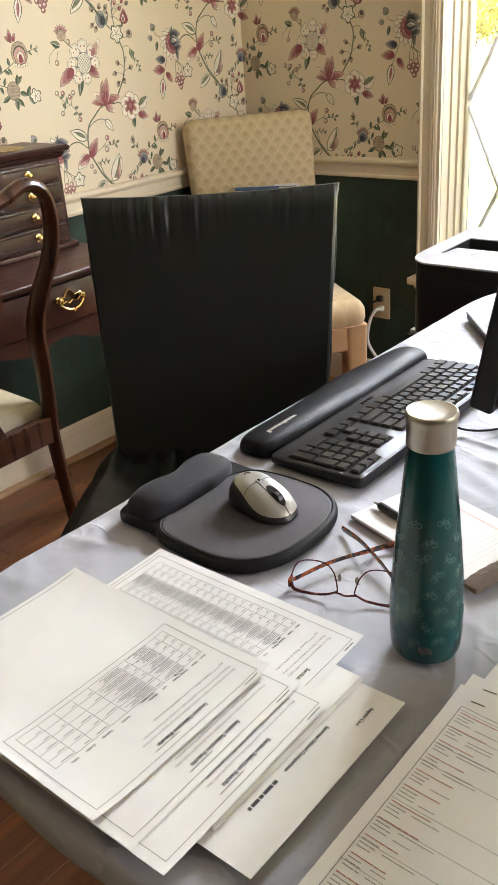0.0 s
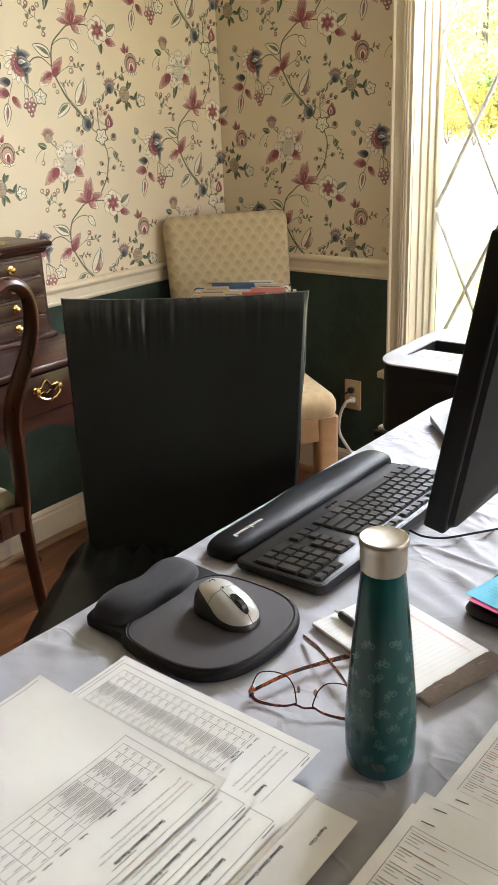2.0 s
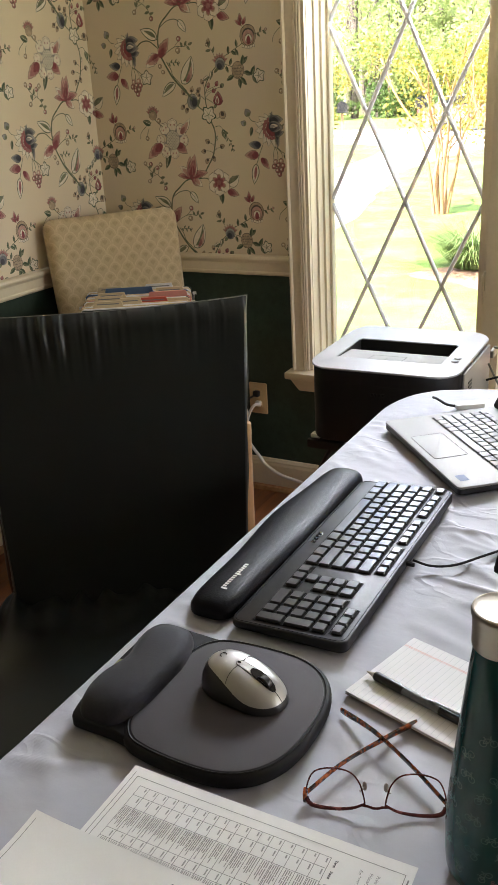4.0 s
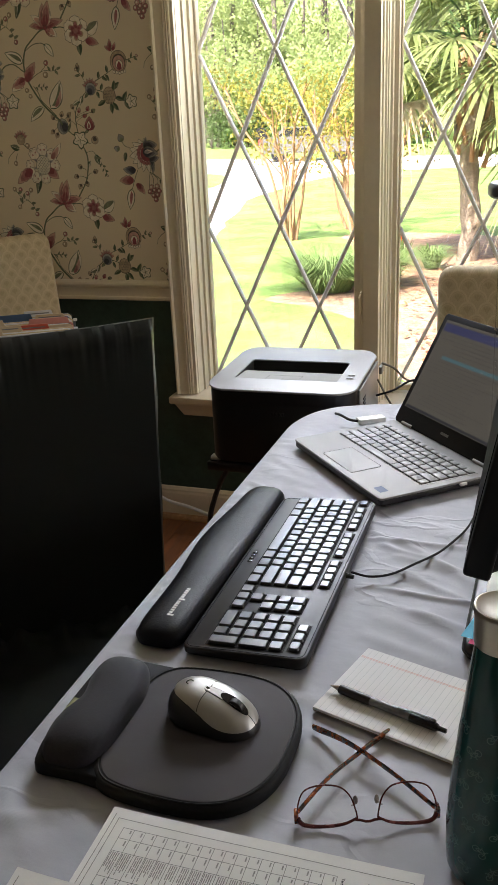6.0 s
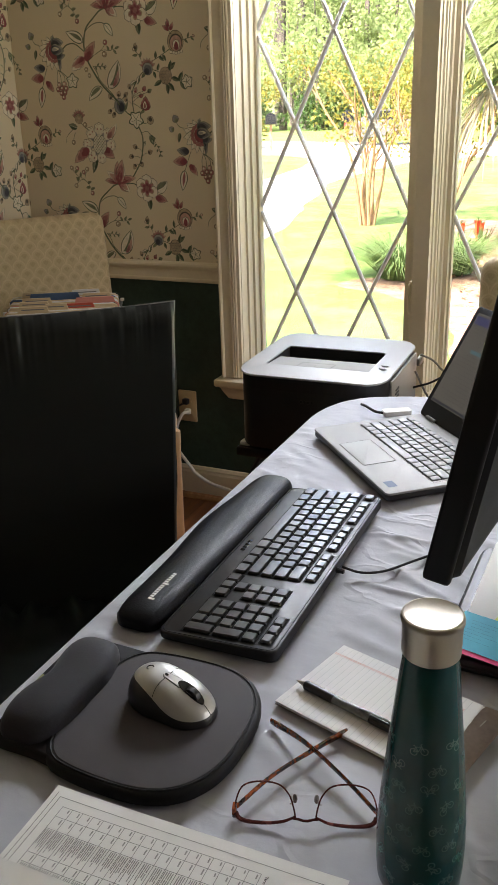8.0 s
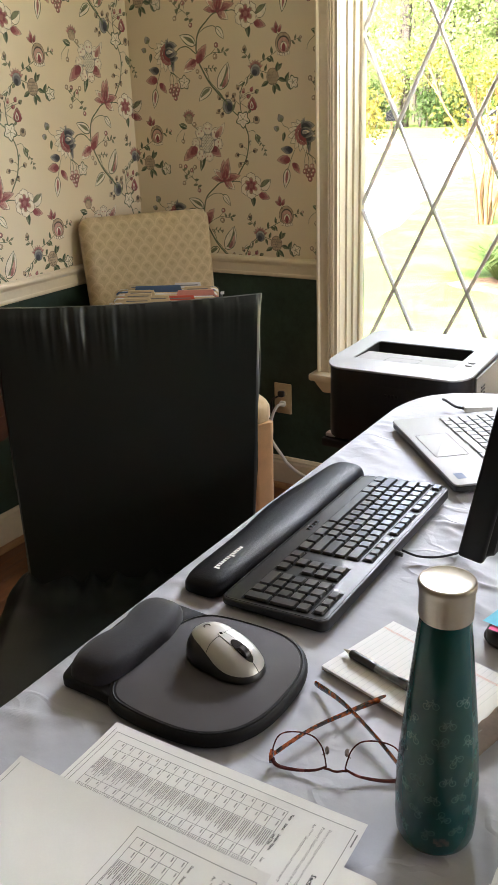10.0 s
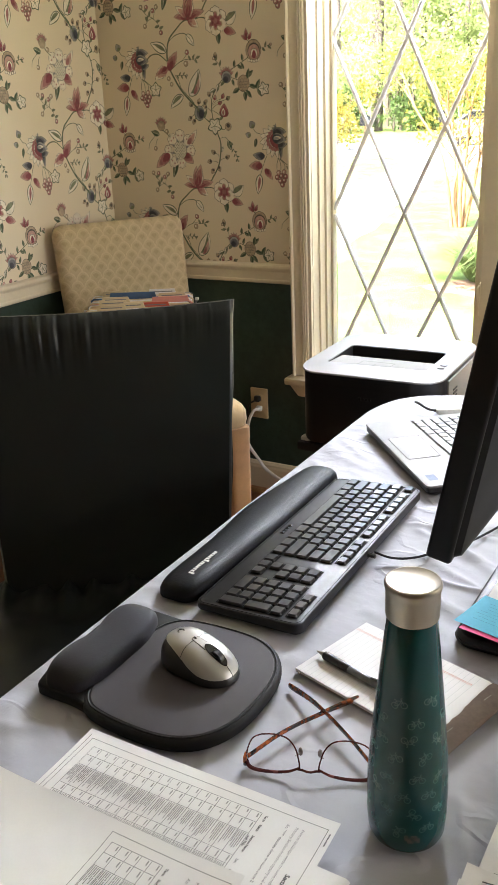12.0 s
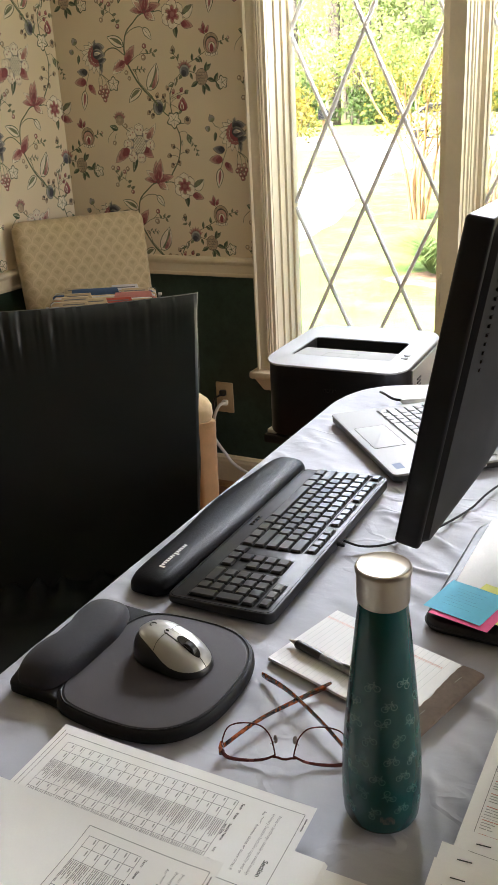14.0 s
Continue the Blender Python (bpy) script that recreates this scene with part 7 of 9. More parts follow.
# ---- monitor ----
def monitor():
    """Flat monitor seen from its end: x faces away from the screen, y along the panel, leaning back."""
    lean = 10.3
    ob = thing("computer_monitor", "black flat-panel monitor on a stand, side on", "monitor", pose(-0.364, 0.757, 0.0, 0, 0, 0))
    tilt = Matrix.Translation((0, 0, 0.928)) @ Matrix.Rotation(radians(lean), 4, "Y")
    L, Hh, D = 0.500, 0.325, 0.026
    bm = bmesh.new()
    box(bm, 0.0, D, 0.0, L, 0.0, Hh, 0.004, 3, tilt)
    part("bezel", bm, surface("monitor_black", (0.008, 0.008, 0.0095), 0.42, vary=0.1, scale=20, fine=900, bump=0.2, dist=0.0003, spec=0.3), ob)
    bm = bmesh.new()
    rings = []
    for x, i in ((D - 0.001, 0.004), (D + 0.006, 0.008), (D + 0.026, 0.07), (D + 0.030, 0.085)):
        rings.append([tilt @ Vector((x, y + L / 2, z + Hh / 2)) for y, z in rounded(L - 2 * i, Hh - 2 * i * 0.8, 0.012, 4)])
    loft(bm, rings)
    part("back_shell", bm, surface("matt_black_shell", (0.009, 0.0095, 0.0105), 0.5, vary=0.1, scale=20, fine=900, bump=0.3, dist=0.0003, spec=0.3), ob)
    bm = bmesh.new()
    for k in range(12):
        z = Hh - 0.045 - k * 0.0085
        box(bm, D + 0.010, D + 0.0122, 0.018 + k * 0.0005, 0.075, z, z + 0.003, 0, 1, tilt @ Matrix.Rotation(0, 4, "Y"))
    part("vent_slat", bm, GLOSS_BLACK, ob, "ventilation slots", smooth=False)
    bm = bmesh.new()
    box(bm, -0.0012, -0.0004, 0.018, L - 0.018, 0.018, Hh - 0.018, 0, 1, tilt)
    part("display", bm, surface("matt_screen", (0.006, 0.006, 0.0065), 0.6, vary=0.05, spec=0.06, bump=0.0), ob, "dark matt screen", smooth=False)
    bm = bmesh.new()
    box(bm, 0.070, 0.092, L / 2 - 0.035, L / 2 + 0.035, T + 0.012, 1.10, 0.006)
    part("stand_neck", bm, BLACK_PLASTIC, ob)
    bm = bmesh.new()
    slab(bm, oval(0.085, 0.115, 2.6, 36, 0.085, L / 2 + 0.02), T + 0.0005, T + 0.013, 0.004)
    part("stand_base", bm, GLOSS_BLACK, ob)
    return ob


monitor()
_bm = bmesh.new()
tube(_bm, smooth_path([(-0.235, 1.03, 0.99), (-0.215, 1.03, 0.93), (-0.218, 1.06, 0.84), (-0.255, 1.14, 0.775), (-0.235, 1.20, T + 0.006), (-0.14, 1.27, T + 0.006), (-0.02, 1.34, T + 0.006)], 8), 0.0045, 8)
solid("monitor_cable", _bm, BLACK_PLASTIC, "thick black monitor cable looping to the cloth", "cable")

# ---- tall glass vase behind the laptop ----
vase = thing("hurricane_vase", "tall clear glass hurricane with black ring rim", "vase", pose(-0.2885, 1.490, T - 0.0))
_bm = bmesh.new()
lathe(_bm, [(0.0005, 0.001), (0.080, 0.001), (0.088, 0.006), (0.091, 0.1), (0.094, 0.30), (0.096, 0.463), (0.0945, 0.463), (0.0925, 0.30), (0.0895, 0.1), (0.086, 0.008), (0.0005, 0.006)], 48)
_g = part("glass_wall", _bm, glass_material("thin_vase_glass", (0.99, 0.995, 0.99), 0.0, 1.006), vase, "clear glass body")
_g.visible_shadow = False
_bm = bmesh.new()
lathe(_bm, [(0.080, 0.464), (0.112, 0.464), (0.1165, 0.468), (0.1165, 0.480), (0.112, 0.486), (0.084, 0.486), (0.078, 0.482), (0.076, 0.470), (0.080, 0.464)], 56, cap=False)
part("ring_rim", _bm, BLACK_PLASTIC, vase, "flat black ring")

# ---- printer on its stand ----
def printer():
    """Laser printer: dark front and body, pale top with a paper tray let into it."""
    ob = thing("laser_printer", "black laser printer with pale grey top on stand", "printer", pose(-0.8655, 1.812, 0.572, 0, 0, 1.5))
    W2_, D, Hh = 0.178, 0.345, 0.200

    def outline(grow=0.0, bow=0.014):
        out = []
        for x, y in rounded(2 * W2_ + 2 * grow, D + 2 * grow, 0.045, 8, 0, D / 2):
            if y < D / 2:
                y -= bow * (1 - (x / W2_) ** 2)
            out.append((x, y))
        return out
    bm = bmesh.new()
    slab(bm, outline(-0.003), 0.006, Hh - 0.045, 0.003)
    part("body", bm, BLACK_PLASTIC, ob, "black front and sides")
    bm = bmesh.new()
    box(bm, W2_ - 0.004, W2_ + 0.003, 0.055, D - 0.03, 0.008, Hh - 0.02, 0.003)
    part("side_panel", bm, PRINTER_SIDE, ob, "grey side panel")
    bm = bmesh.new()
    for k in range(9):
        box(bm, W2_ + 0.003, W2_ + 0.0045, 0.09 + 0.004 * 0, 0.12, 0.075 + k * 0.009, 0.079 + k * 0.009)
    part("vent_slat", bm, BODY_GREY, ob, smooth=False)
    # the top: a rim round the tray opening
    x0, x1, y0, y1 = -0.120, 0.128, 0.048, 0.215
    z = Hh
    bm = bmesh.new()
    outer = outline(0.0)
    n = len(outer)
    cx, cy = (x0 + x1) / 2, (y0 + y1) / 2

    def to_rect(p):
        # the place on the tray's edge in the same direction from its middle
        dx, dy = p[0] - cx, p[1] - cy
        f = min((x1 - x0) / 2 / (abs(dx) or 1e-9), (y1 - y0) / 2 / (abs(dy) or 1e-9))
        return (cx + dx * f, cy + dy * f)
    extra = []
    for i in range(n):
        p, q = outer[i], outer[(i + 1) % n]
        k = max(1, int(math.hypot(q[0] - p[0], q[1] - p[1]) / 0.02))
        extra += [(p[0] + (q[0] - p[0]) * j / k, p[1] + (q[1] - p[1]) * j / k) for j in range(k)]

    def drop(x, y):
        return 0.010 * max(0.0, (0.06 - y) / 0.06) ** 1.6 + 0.006 * max(0, (abs(x) - 0.13) / 0.05) ** 2
    rings = []
    for f, dz in ((0.990, -0.0055), (1.0, -0.0046), (1.0, -0.0020), (0.996, -0.0006), (0.980, 0.0)):
        rings.append([Vector((x * f, (y - D / 2) * f + D / 2, z + dz - drop(x, y))) for x, y in extra])
    rings.append([Vector((*to_rect(p), z)) for p in extra])
    rings.append([Vector((*to_rect(p), z - 0.003)) for p in extra])
    loft(bm, rings, cap=False)
    part("top_cover", bm, PRINTER_TOP, ob, "pale grey plastic top")
    bm = bmesh.new()
    inner = outline(-0.003)
    loft(bm, [[Vector((x, y, Hh - 0.047)) for x, y in inner], [Vector((x, y, Hh - 0.0050 - drop(x, y))) for x, y in inner]], cap=False)
    part("upper_body", bm, BLACK_PLASTIC, ob, "black upper front")
    # tray: pale floor rising to the front, dark well at the back
    bm = bmesh.new()
    ym = y0 + 0.60 * (y1 - y0)
    bm.faces.new([bm.verts.new(p) for p in ((x0, y0, z - 0.0035), (x1, y0, z - 0.0035), (x1, ym, z - 0.010), (x0, ym, z - 0.010))])
    part("paper_tray", bm, surface("matt_tray_plastic", (0.30, 0.297, 0.285), 0.7, vary=0.04, scale=14, bump=0.1, spec=0.2), ob, "sloping output tray", smooth=False)
    bm = bmesh.new()
    bm.faces.new([bm.verts.new(p) for p in ((x0, ym, z - 0.010), (x1, ym, z - 0.010), (x1, ym, z - 0.038), (x0, ym, z - 0.038))])
    bm.faces.new([bm.verts.new(p) for p in ((x0, ym, z - 0.038), (x1, ym, z - 0.038), (x1, y1, z - 0.038), (x0, y1, z - 0.038))])
    part("paper_slot", bm, TRAY_DARK, ob, "dark slot at the back of the tray", smooth=False)
    bm = bmesh.new()
    for a, b in (((x0, y0), (x0, y1)), ((x0, y1), (x1, y1)), ((x1, y1), (x1, y0))):
        bm.faces.new([bm.verts.new(p) for p in ((*a, z - 0.003), (*b, z - 0.003), (*b, z - 0.040), (*a, z - 0.040))])
    part("tray_well", bm, TRAY_DARK, ob, "dark inner walls of the tray", smooth=False)
    bm = bmesh.new()
    flat_quad(bm, -0.045, 0.035, 0.054, 0.0548, z - 0.0015)
    for p, q in (((-0.045, 0.054), (-0.045, 0.100)), ((0.035, 0.054), (0.035, 0.100)), ((-0.045, 0.100), (0.035, 0.100)), ((-0.005, 0.054), (-0.005, 0.075))):
        zz = [z - 0.0013 - 0.008 * (y - y0) / (ym - y0) for y in (p[1], q[1])]
        dx, dy = (0.0007, 0) if p[0] == q[0] else (0, 0.0007)
        bm.faces.new([bm.verts.new(v) for v in ((p[0] - dx, p[1] - dy, zz[0]), (p[0] + dx, p[1] - dy if dx else p[1] - dy, zz[0]), (q[0] + dx, q[1] + dy, zz[1]), (q[0] - dx, q[1] + dy, zz[1]))] if dx else
                     [bm.verts.new(v) for v in ((p[0], p[1] - dy, zz[0]), (q[0], q[1] - dy, zz[1]), (q[0], q[1] + dy, zz[1]), (p[0], p[1] + dy, zz[0]))])
    part("tray_seam", bm, BODY_GREY, ob, smooth=False)
    bm = bmesh.new()
    slab(bm, oval(0.0085, 0.0065, 2.2, 20, 0.150, 0.088), z - 0.002, z + 0.0004, 0.0003)
    slab(bm, oval(0.0085, 0.0065, 2.2, 20, 0.150, 0.112), z - 0.002, z + 0.0004, 0.0003)
    part("button", bm, PRINTER_TOP, ob)
    bm = bmesh.new()
    for i in range(4):
        box(bm, -0.014 + i * 0.0085, -0.014 + i * 0.0085 + 0.006, -0.0155, -0.0140, 0.132, 0.139, 0.0005, 1)
    part("badge", bm, BODY_GREY, ob, "maker's badge")
    bm = bmesh.new()
    box(bm, -W2_ + 0.0, -W2_ + 0.025, 0.012, 0.035, -0.001, 0.010, 0.003)
    part("foot", bm, WHITE_PLASTIC, ob, "pale front foot")
    bm = bmesh.new()
    box(bm, W2_ - 0.03, W2_ - 0.01, 0.02, 0.04, -0.001, 0.007, 0.002)
    box(bm, -W2_ + 0.01, -W2_ + 0.03, D - 0.05, D - 0.03, -0.001, 0.007, 0.002)
    box(bm, W2_ - 0.03, W2_ - 0.01, D - 0.05, D - 0.03, -0.001, 0.007, 0.002)
    part("foot", bm, BLACK_PLASTIC, ob)
    bm = bmesh.new()
    slab(bm, rounded(0.020, 0.05, 0.005, 4), -0.004, 0.004, 0.002, 3, Matrix.Translation((W2_ + 0.014, D - 0.045, 0.165)) @ Matrix.Rotation(radians(90), 4, "Y"))
    part("plug", bm, PRINTER_SIDE, ob, "grey connector at the back corner")
    for pts in ([(W2_ + 0.015, D - 0.05, 0.18), (W2_ + 0.045, D - 0.04, 0.165), (W2_ + 0.075, D - 0.02, 0.13), (W2_ + 0.11, D, 0.125)], [(W2_ + 0.006, D - 0.06, 0.14), (W2_ + 0.03, D - 0.07, 0.10), (W2_ + 0.05, D - 0.06, 0.06)],
                [(W2_ + 0.005, D - 0.07, 0.10), (W2_ + 0.05, D - 0.08, 0.12), (W2_ + 0.09, D - 0.06, 0.14), (W2_ + 0.13, D - 0.03, 0.13), (W2_ + 0.15, D + 0.02, 0.02)]):
        bm = bmesh.new()
        tube(bm, smooth_path(pts, 6), 0.0028, 7)
        part("cable", bm, PRINTER_SIDE if pts[0][2] > 0.12 else BODY_GREY, ob)
    return ob


printer()
stand = thing("printer_stand", "low dark metal printer table", "stand", pose(-0.865, 1.985, 0))
_bm = bmesh.new()
box(_bm, -0.185, 0.185, -0.175, 0.185, 0.548, 0.571, 0.004)
part("stand_top", _bm, BLACK_PLASTIC, stand)
for _x in (-0.07, 0.14):
    for _y in (-0.06, 0.16):
        _bm = bmesh.new()
        box(_bm, _x - 0.012, _x + 0.012, _y - 0.012, _y + 0.012, 0, 0.5478, 0.003)
        part("leg", _bm, BLACK_PLASTIC, stand)
_bm = bmesh.new()
tube(_bm, smooth_path([(-0.985, 2.12, 0.540), (-1.045, 2.07, 0.505), (-1.082, 2.05, 0.460), (-1.113, 2.05, 0.406), (-1.134, 2.05, 0.353), (-1.150, 2.05, 0.29), (-1.158, 2.06, 0.18), (-1.145, 2.10, 0.060), (-1.10, 2.16, 0.010), (-1.00, 2.22, 0.008)], 8), 0.0075, 8)
solid("printer_power_cable", _bm, BLACK_PLASTIC, "thick black power cable hanging to the floor", "cable")


# ---- socket on the wall ----
outlet = thing("wall_outlet", "ivory double wall socket with two plugs in", "outlet", pose(-1.618, NORTH, 0.348))
_bm = bmesh.new()
slab(_bm, rounded(0.070, 0.115, 0.004, 4), 0.0005, 0.006, 0.002, 3, Matrix.Rotation(radians(90), 4, "X"))
part("cover_plate", _bm, IVORY, outlet)
_bm = bmesh.new()
for _z in (0.021, -0.021):
    slab(_bm, rounded(0.033, 0.028, 0.011, 5, 0, _z), 0.006, 0.008, 0.0007, 3, Matrix.Rotation(radians(90), 4, "X"))
part("receptacle", _bm, IVORY, outlet)
_bm = bmesh.new()
box(_bm, -0.012, 0.012, -0.028, -0.0085, 0.010, 0.032, 0.006, 3)
tube(_bm, smooth_path([(-0.008, -0.026, 0.014), (-0.024, -0.034, 0.004), (-0.034, -0.030, -0.016), (-0.036, -0.026, -0.05)], 5), 0.0035, 7)
part("plug", _bm, BLACK_PLASTIC, outlet, "black moulded plug")
_bm = bmesh.new()
box(_bm, -0.006, 0.016, -0.026, -0.0085, -0.026, -0.006, 0.005, 3)
part("plug", _bm, WHITE_PLASTIC, outlet, "white plug")
_bm = bmesh.new()
tube(_bm, smooth_path([(-1.600, 2.585, 0.336), (-1.612, 2.566, 0.336), (-1.627, 2.56, 0.311), (-1.640, 2.56, 0.272), (-1.645, 2.56, 0.225), (-1.634, 2.56, 0.192), (-1.595, 2.56, 0.144), (-1.572, 2.56, 0.116), (-1.511, 2.555, 0.087), (-1.425, 2.55, 0.072), (-1.33, 2.53, 0.050), (-1.22, 2.48, 0.016), (-1.05, 2.44, 0.012), (-0.95, 2.42, 0.012)], 8), 0.0058, 8)
solid("white_power_cable", _bm, WHITE_PLASTIC, "white power cable from socket along floor", "cable")


# ---- upholstered side chairs ----
def side_chair(m, label, tilt=7.0, high=0.585):
    """Fully upholstered chair; y points to its front."""
    ob = thing("upholstered_chair", label, "chair", m, group="upholstered chairs")
    lean = Matrix.Translation((0, -0.205, 0.44)) @ Matrix.Rotation(radians(tilt), 4, "X")
    bm = bmesh.new()
    box(bm, -0.226, 0.226, -0.085, 0.0, 0.0, high, 0.034, 6)
    for v in bm.verts:
        # a slightly bowed top and a fuller middle
        if v.co.z > 0.5:
            v.co.z += 0.012 * (1 - (v.co.x / 0.226) ** 2)
        v.co.y += 0.006 * (1 - (v.co.x / 0.226) ** 2) * (1 if v.co.y > -0.04 else -1)
        v.co.x *= 1.0 + 0.05 * (v.co.z / 0.585 - 0.5)
        v.co = lean @ v.co
    part("backrest", bm, FAN_BACK, ob, "padded back in a woven fan pattern")
    bm = bmesh.new()
    rings = []
    for z, inset in ((0.386, 0.010), (0.390, 0.004), (0.410, 0.0), (0.438, 0.002), (0.456, 0.011), (0.467, 0.026), (0.474, 0.055), (0.478, 0.110), (0.479, 0.17)):
        rings.append([Vector((x, y - 0.0065, z)) for x, y in rounded(0.440 - 2 * inset, 0.457 - 2 * inset, max(0.012, 0.040 - inset * 0.3), 6)])
    loft(bm, rings)
    part("seat", bm, FAN_SEAT, ob, "padded seat")
    bm = bmesh.new()
    box(bm, -0.212, 0.212, -0.228, 0.212, 0.300, 0.3865, 0.008, 3)
    part("seat_rail", bm, PEACH, ob)
    for x in (-0.182, 0.182):
        for y in (0.182, -0.20):
            bm = bmesh.new()
            loft(bm, [[Vector((x + a, y + b - (0.05 if y < 0 else 0) * max(0.0, 1 - z / 0.32), z)) for a, b in rounded(2 * h, 2 * h, h * 0.45, 4)] for z, h in ((0.0, 0.030), (0.004, 0.033), (0.16, 0.035), (0.340, 0.0375), (0.348, 0.0385), (0.384, 0.0385))])
            part("leg", bm, PEACH, ob)
    bm = bmesh.new()
    tube(bm, [(-0.205, 0.2200, 0.386), (0.205, 0.2200, 0.386)], 0.003, 6)
    part("welt", bm, PEACH, ob)
    return ob


def chair_turn(nx, ny):
    return math.degrees(math.atan2(-nx, ny))


side_chair(pose(-1.774, 2.238, 0, 0, 0, chair_turn(0.82, -0.57)), "cream fan-patterned upholstered chair in the room's corner", 9.0)
side_chair(pose(-0.312, 1.815, 0, 0, 0, 181.0), "cream fan-patterned upholstered chair at the table's end", 7.0, 0.562)


# ---- box of hanging files ----
def file_box(m):
    ob = thing("file_box", "black file box full of hanging folders on chair", "file box", m)
    W_, D_, H_ = 0.335, 0.26, 0.297
    bm = bmesh.new()
    for x0, x1, y0, y1 in ((-W_ / 2, W_ / 2, -D_ / 2, -D_ / 2 + 0.004), (-W_ / 2, W_ / 2, D_ / 2 - 0.004, D_ / 2), (-W_ / 2, -W_ / 2 + 0.004, -D_ / 2 + 0.0041, D_ / 2 - 0.0041), (W_ / 2 - 0.004, W_ / 2, -D_ / 2 + 0.0041, D_ / 2 - 0.0041)):
        box(bm, x0, x1, y0, y1, 0.0, H_ - 0.01)
    box(bm, -W_ / 2 + 0.0041, W_ / 2 - 0.0041, -D_ / 2 + 0.0041, D_ / 2 - 0.0041, 0.0, 0.006)
    part("box_body", bm, BLACK_PLASTIC, ob, smooth=False)
    bm = bmesh.new()
    for y in (-D_ / 2, D_ / 2):
        tube(bm, [(-W_ / 2, y, H_ - 0.008), (W_ / 2, y, H_ - 0.008)], 0.004, 6)
    for x in (-W_ / 2, W_ / 2):
        tube(bm, [(x, -D_ / 2, H_ - 0.008), (x, D_ / 2, H_ - 0.008)], 0.004, 6)
    part("rim", bm, BLACK_PLASTIC, ob)
    manila = surface("manila_folder", (0.62, 0.50, 0.31), 0.8, vary=0.06, scale=12)
    colours = {"manila": manila, "white": PAPER, "red": surface("red_folder", (0.52, 0.09, 0.05), 0.7, vary=0.08), "blue": surface("blue_folder", (0.07, 0.13, 0.24), 0.7, vary=0.08), "pink": surface("pink_folder", (0.66, 0.27, 0.22), 0.7, vary=0.08), "dark": surface("dark_green_folder", (0.02, 0.035, 0.03), 0.6, vary=0.1)}
    order = [("dark", -0.116, 0.006, None), ("white", -0.104, 0.010, None), ("manila", -0.094, 0.014, (-0.12, -0.03)), ("white", -0.084, 0.016, None), ("manila", -0.074, 0.018, (-0.05, 0.02)), ("red", -0.062, 0.010, (-0.01, 0.10)), ("manila", -0.048, 0.026, (-0.13, -0.04)), ("white", -0.036, 0.026, None), ("dark", -0.024, 0.022, None), ("pink", -0.010, 0.022, (0.03, 0.15)),
             ("manila", 0.006, 0.030, (-0.12, -0.03)), ("white", 0.018, 0.034, None), ("manila", 0.030, 0.036, (0.05, 0.14)), ("blue", 0.046, 0.042, (-0.10, 0.05)), ("white", 0.058, 0.040, None), ("manila", 0.070, 0.044, (-0.13, -0.05)), ("white", 0.082, 0.042, (0.02, 0.11)), ("dark", 0.102, 0.036, None)]
    for i, (c, y, up, tab) in enumerate(order):
        up = 0.45 * up + 0.019
        bm = bmesh.new()
        hw = 0.160 + 0.002 * math.sin(i * 1.7)
        off = 0.004 * math.sin(i * 2.3)
        pts = [(-hw, 0.02), (hw, 0.02), (hw, H_ - 0.012 + up - 0.006), (hw - 0.008, H_ - 0.012 + up)]
        if tab:
            pts += [(tab[1], H_ - 0.012 + up), (tab[1] - 0.005, H_ + up + 0.004), (tab[0] + 0.005, H_ + up + 0.004), (tab[0], H_ - 0.012 + up)]
        pts += [(-hw + 0.008, H_ - 0.012 + up), (-hw, H_ - 0.012 + up - 0.006)]
        lean = 0.14
        loft(bm, [[Vector((x + off, y + dy + (z - 0.02) * lean * (0.2 if y < 0 else -0.1), z)) for x, z in pts] for dy in (0.0, 0.0032)])
        part("folder", bm, colours[c], ob, c + " file folder" if c != "dark" else "dark green hanging folder", smooth=False)
        if tab and c in ("manila", "white", "red"):
            bm = bmesh.new()
            z = H_ + up - 0.004
            yy = y - 0.0006 + (z - 0.02) * lean * (0.2 if y < 0 else -0.1)
            bm.faces.new([bm.verts.new(p) for p in ((tab[0] + 0.012 + off, yy, z - 0.0015), (tab[1] - 0.012 + off, yy, z - 0.0015), (tab[1] - 0.012 + off, yy, z + 0.0015), (tab[0] + 0.012 + off, yy, z + 0.0015))])
            part("tab_writing", bm, GREY_INK, ob, smooth=False)
    for y in (-0.116, -0.024, 0.102):
        for sx in (-1, 1):
            bm = bmesh.new()
            box(bm, sx * 0.1705 - 0.006, sx * 0.1705 + 0.006, y - 0.001, y + 0.003, H_ - 0.0042, H_ + 0.005, 0.001, 1)
            part("hanger_hook", bm, WHITE_PLASTIC, ob, "white plastic hanger end")


file_box(pose(-1.775, 2.165, 0.486, 0, 0, 30.0))


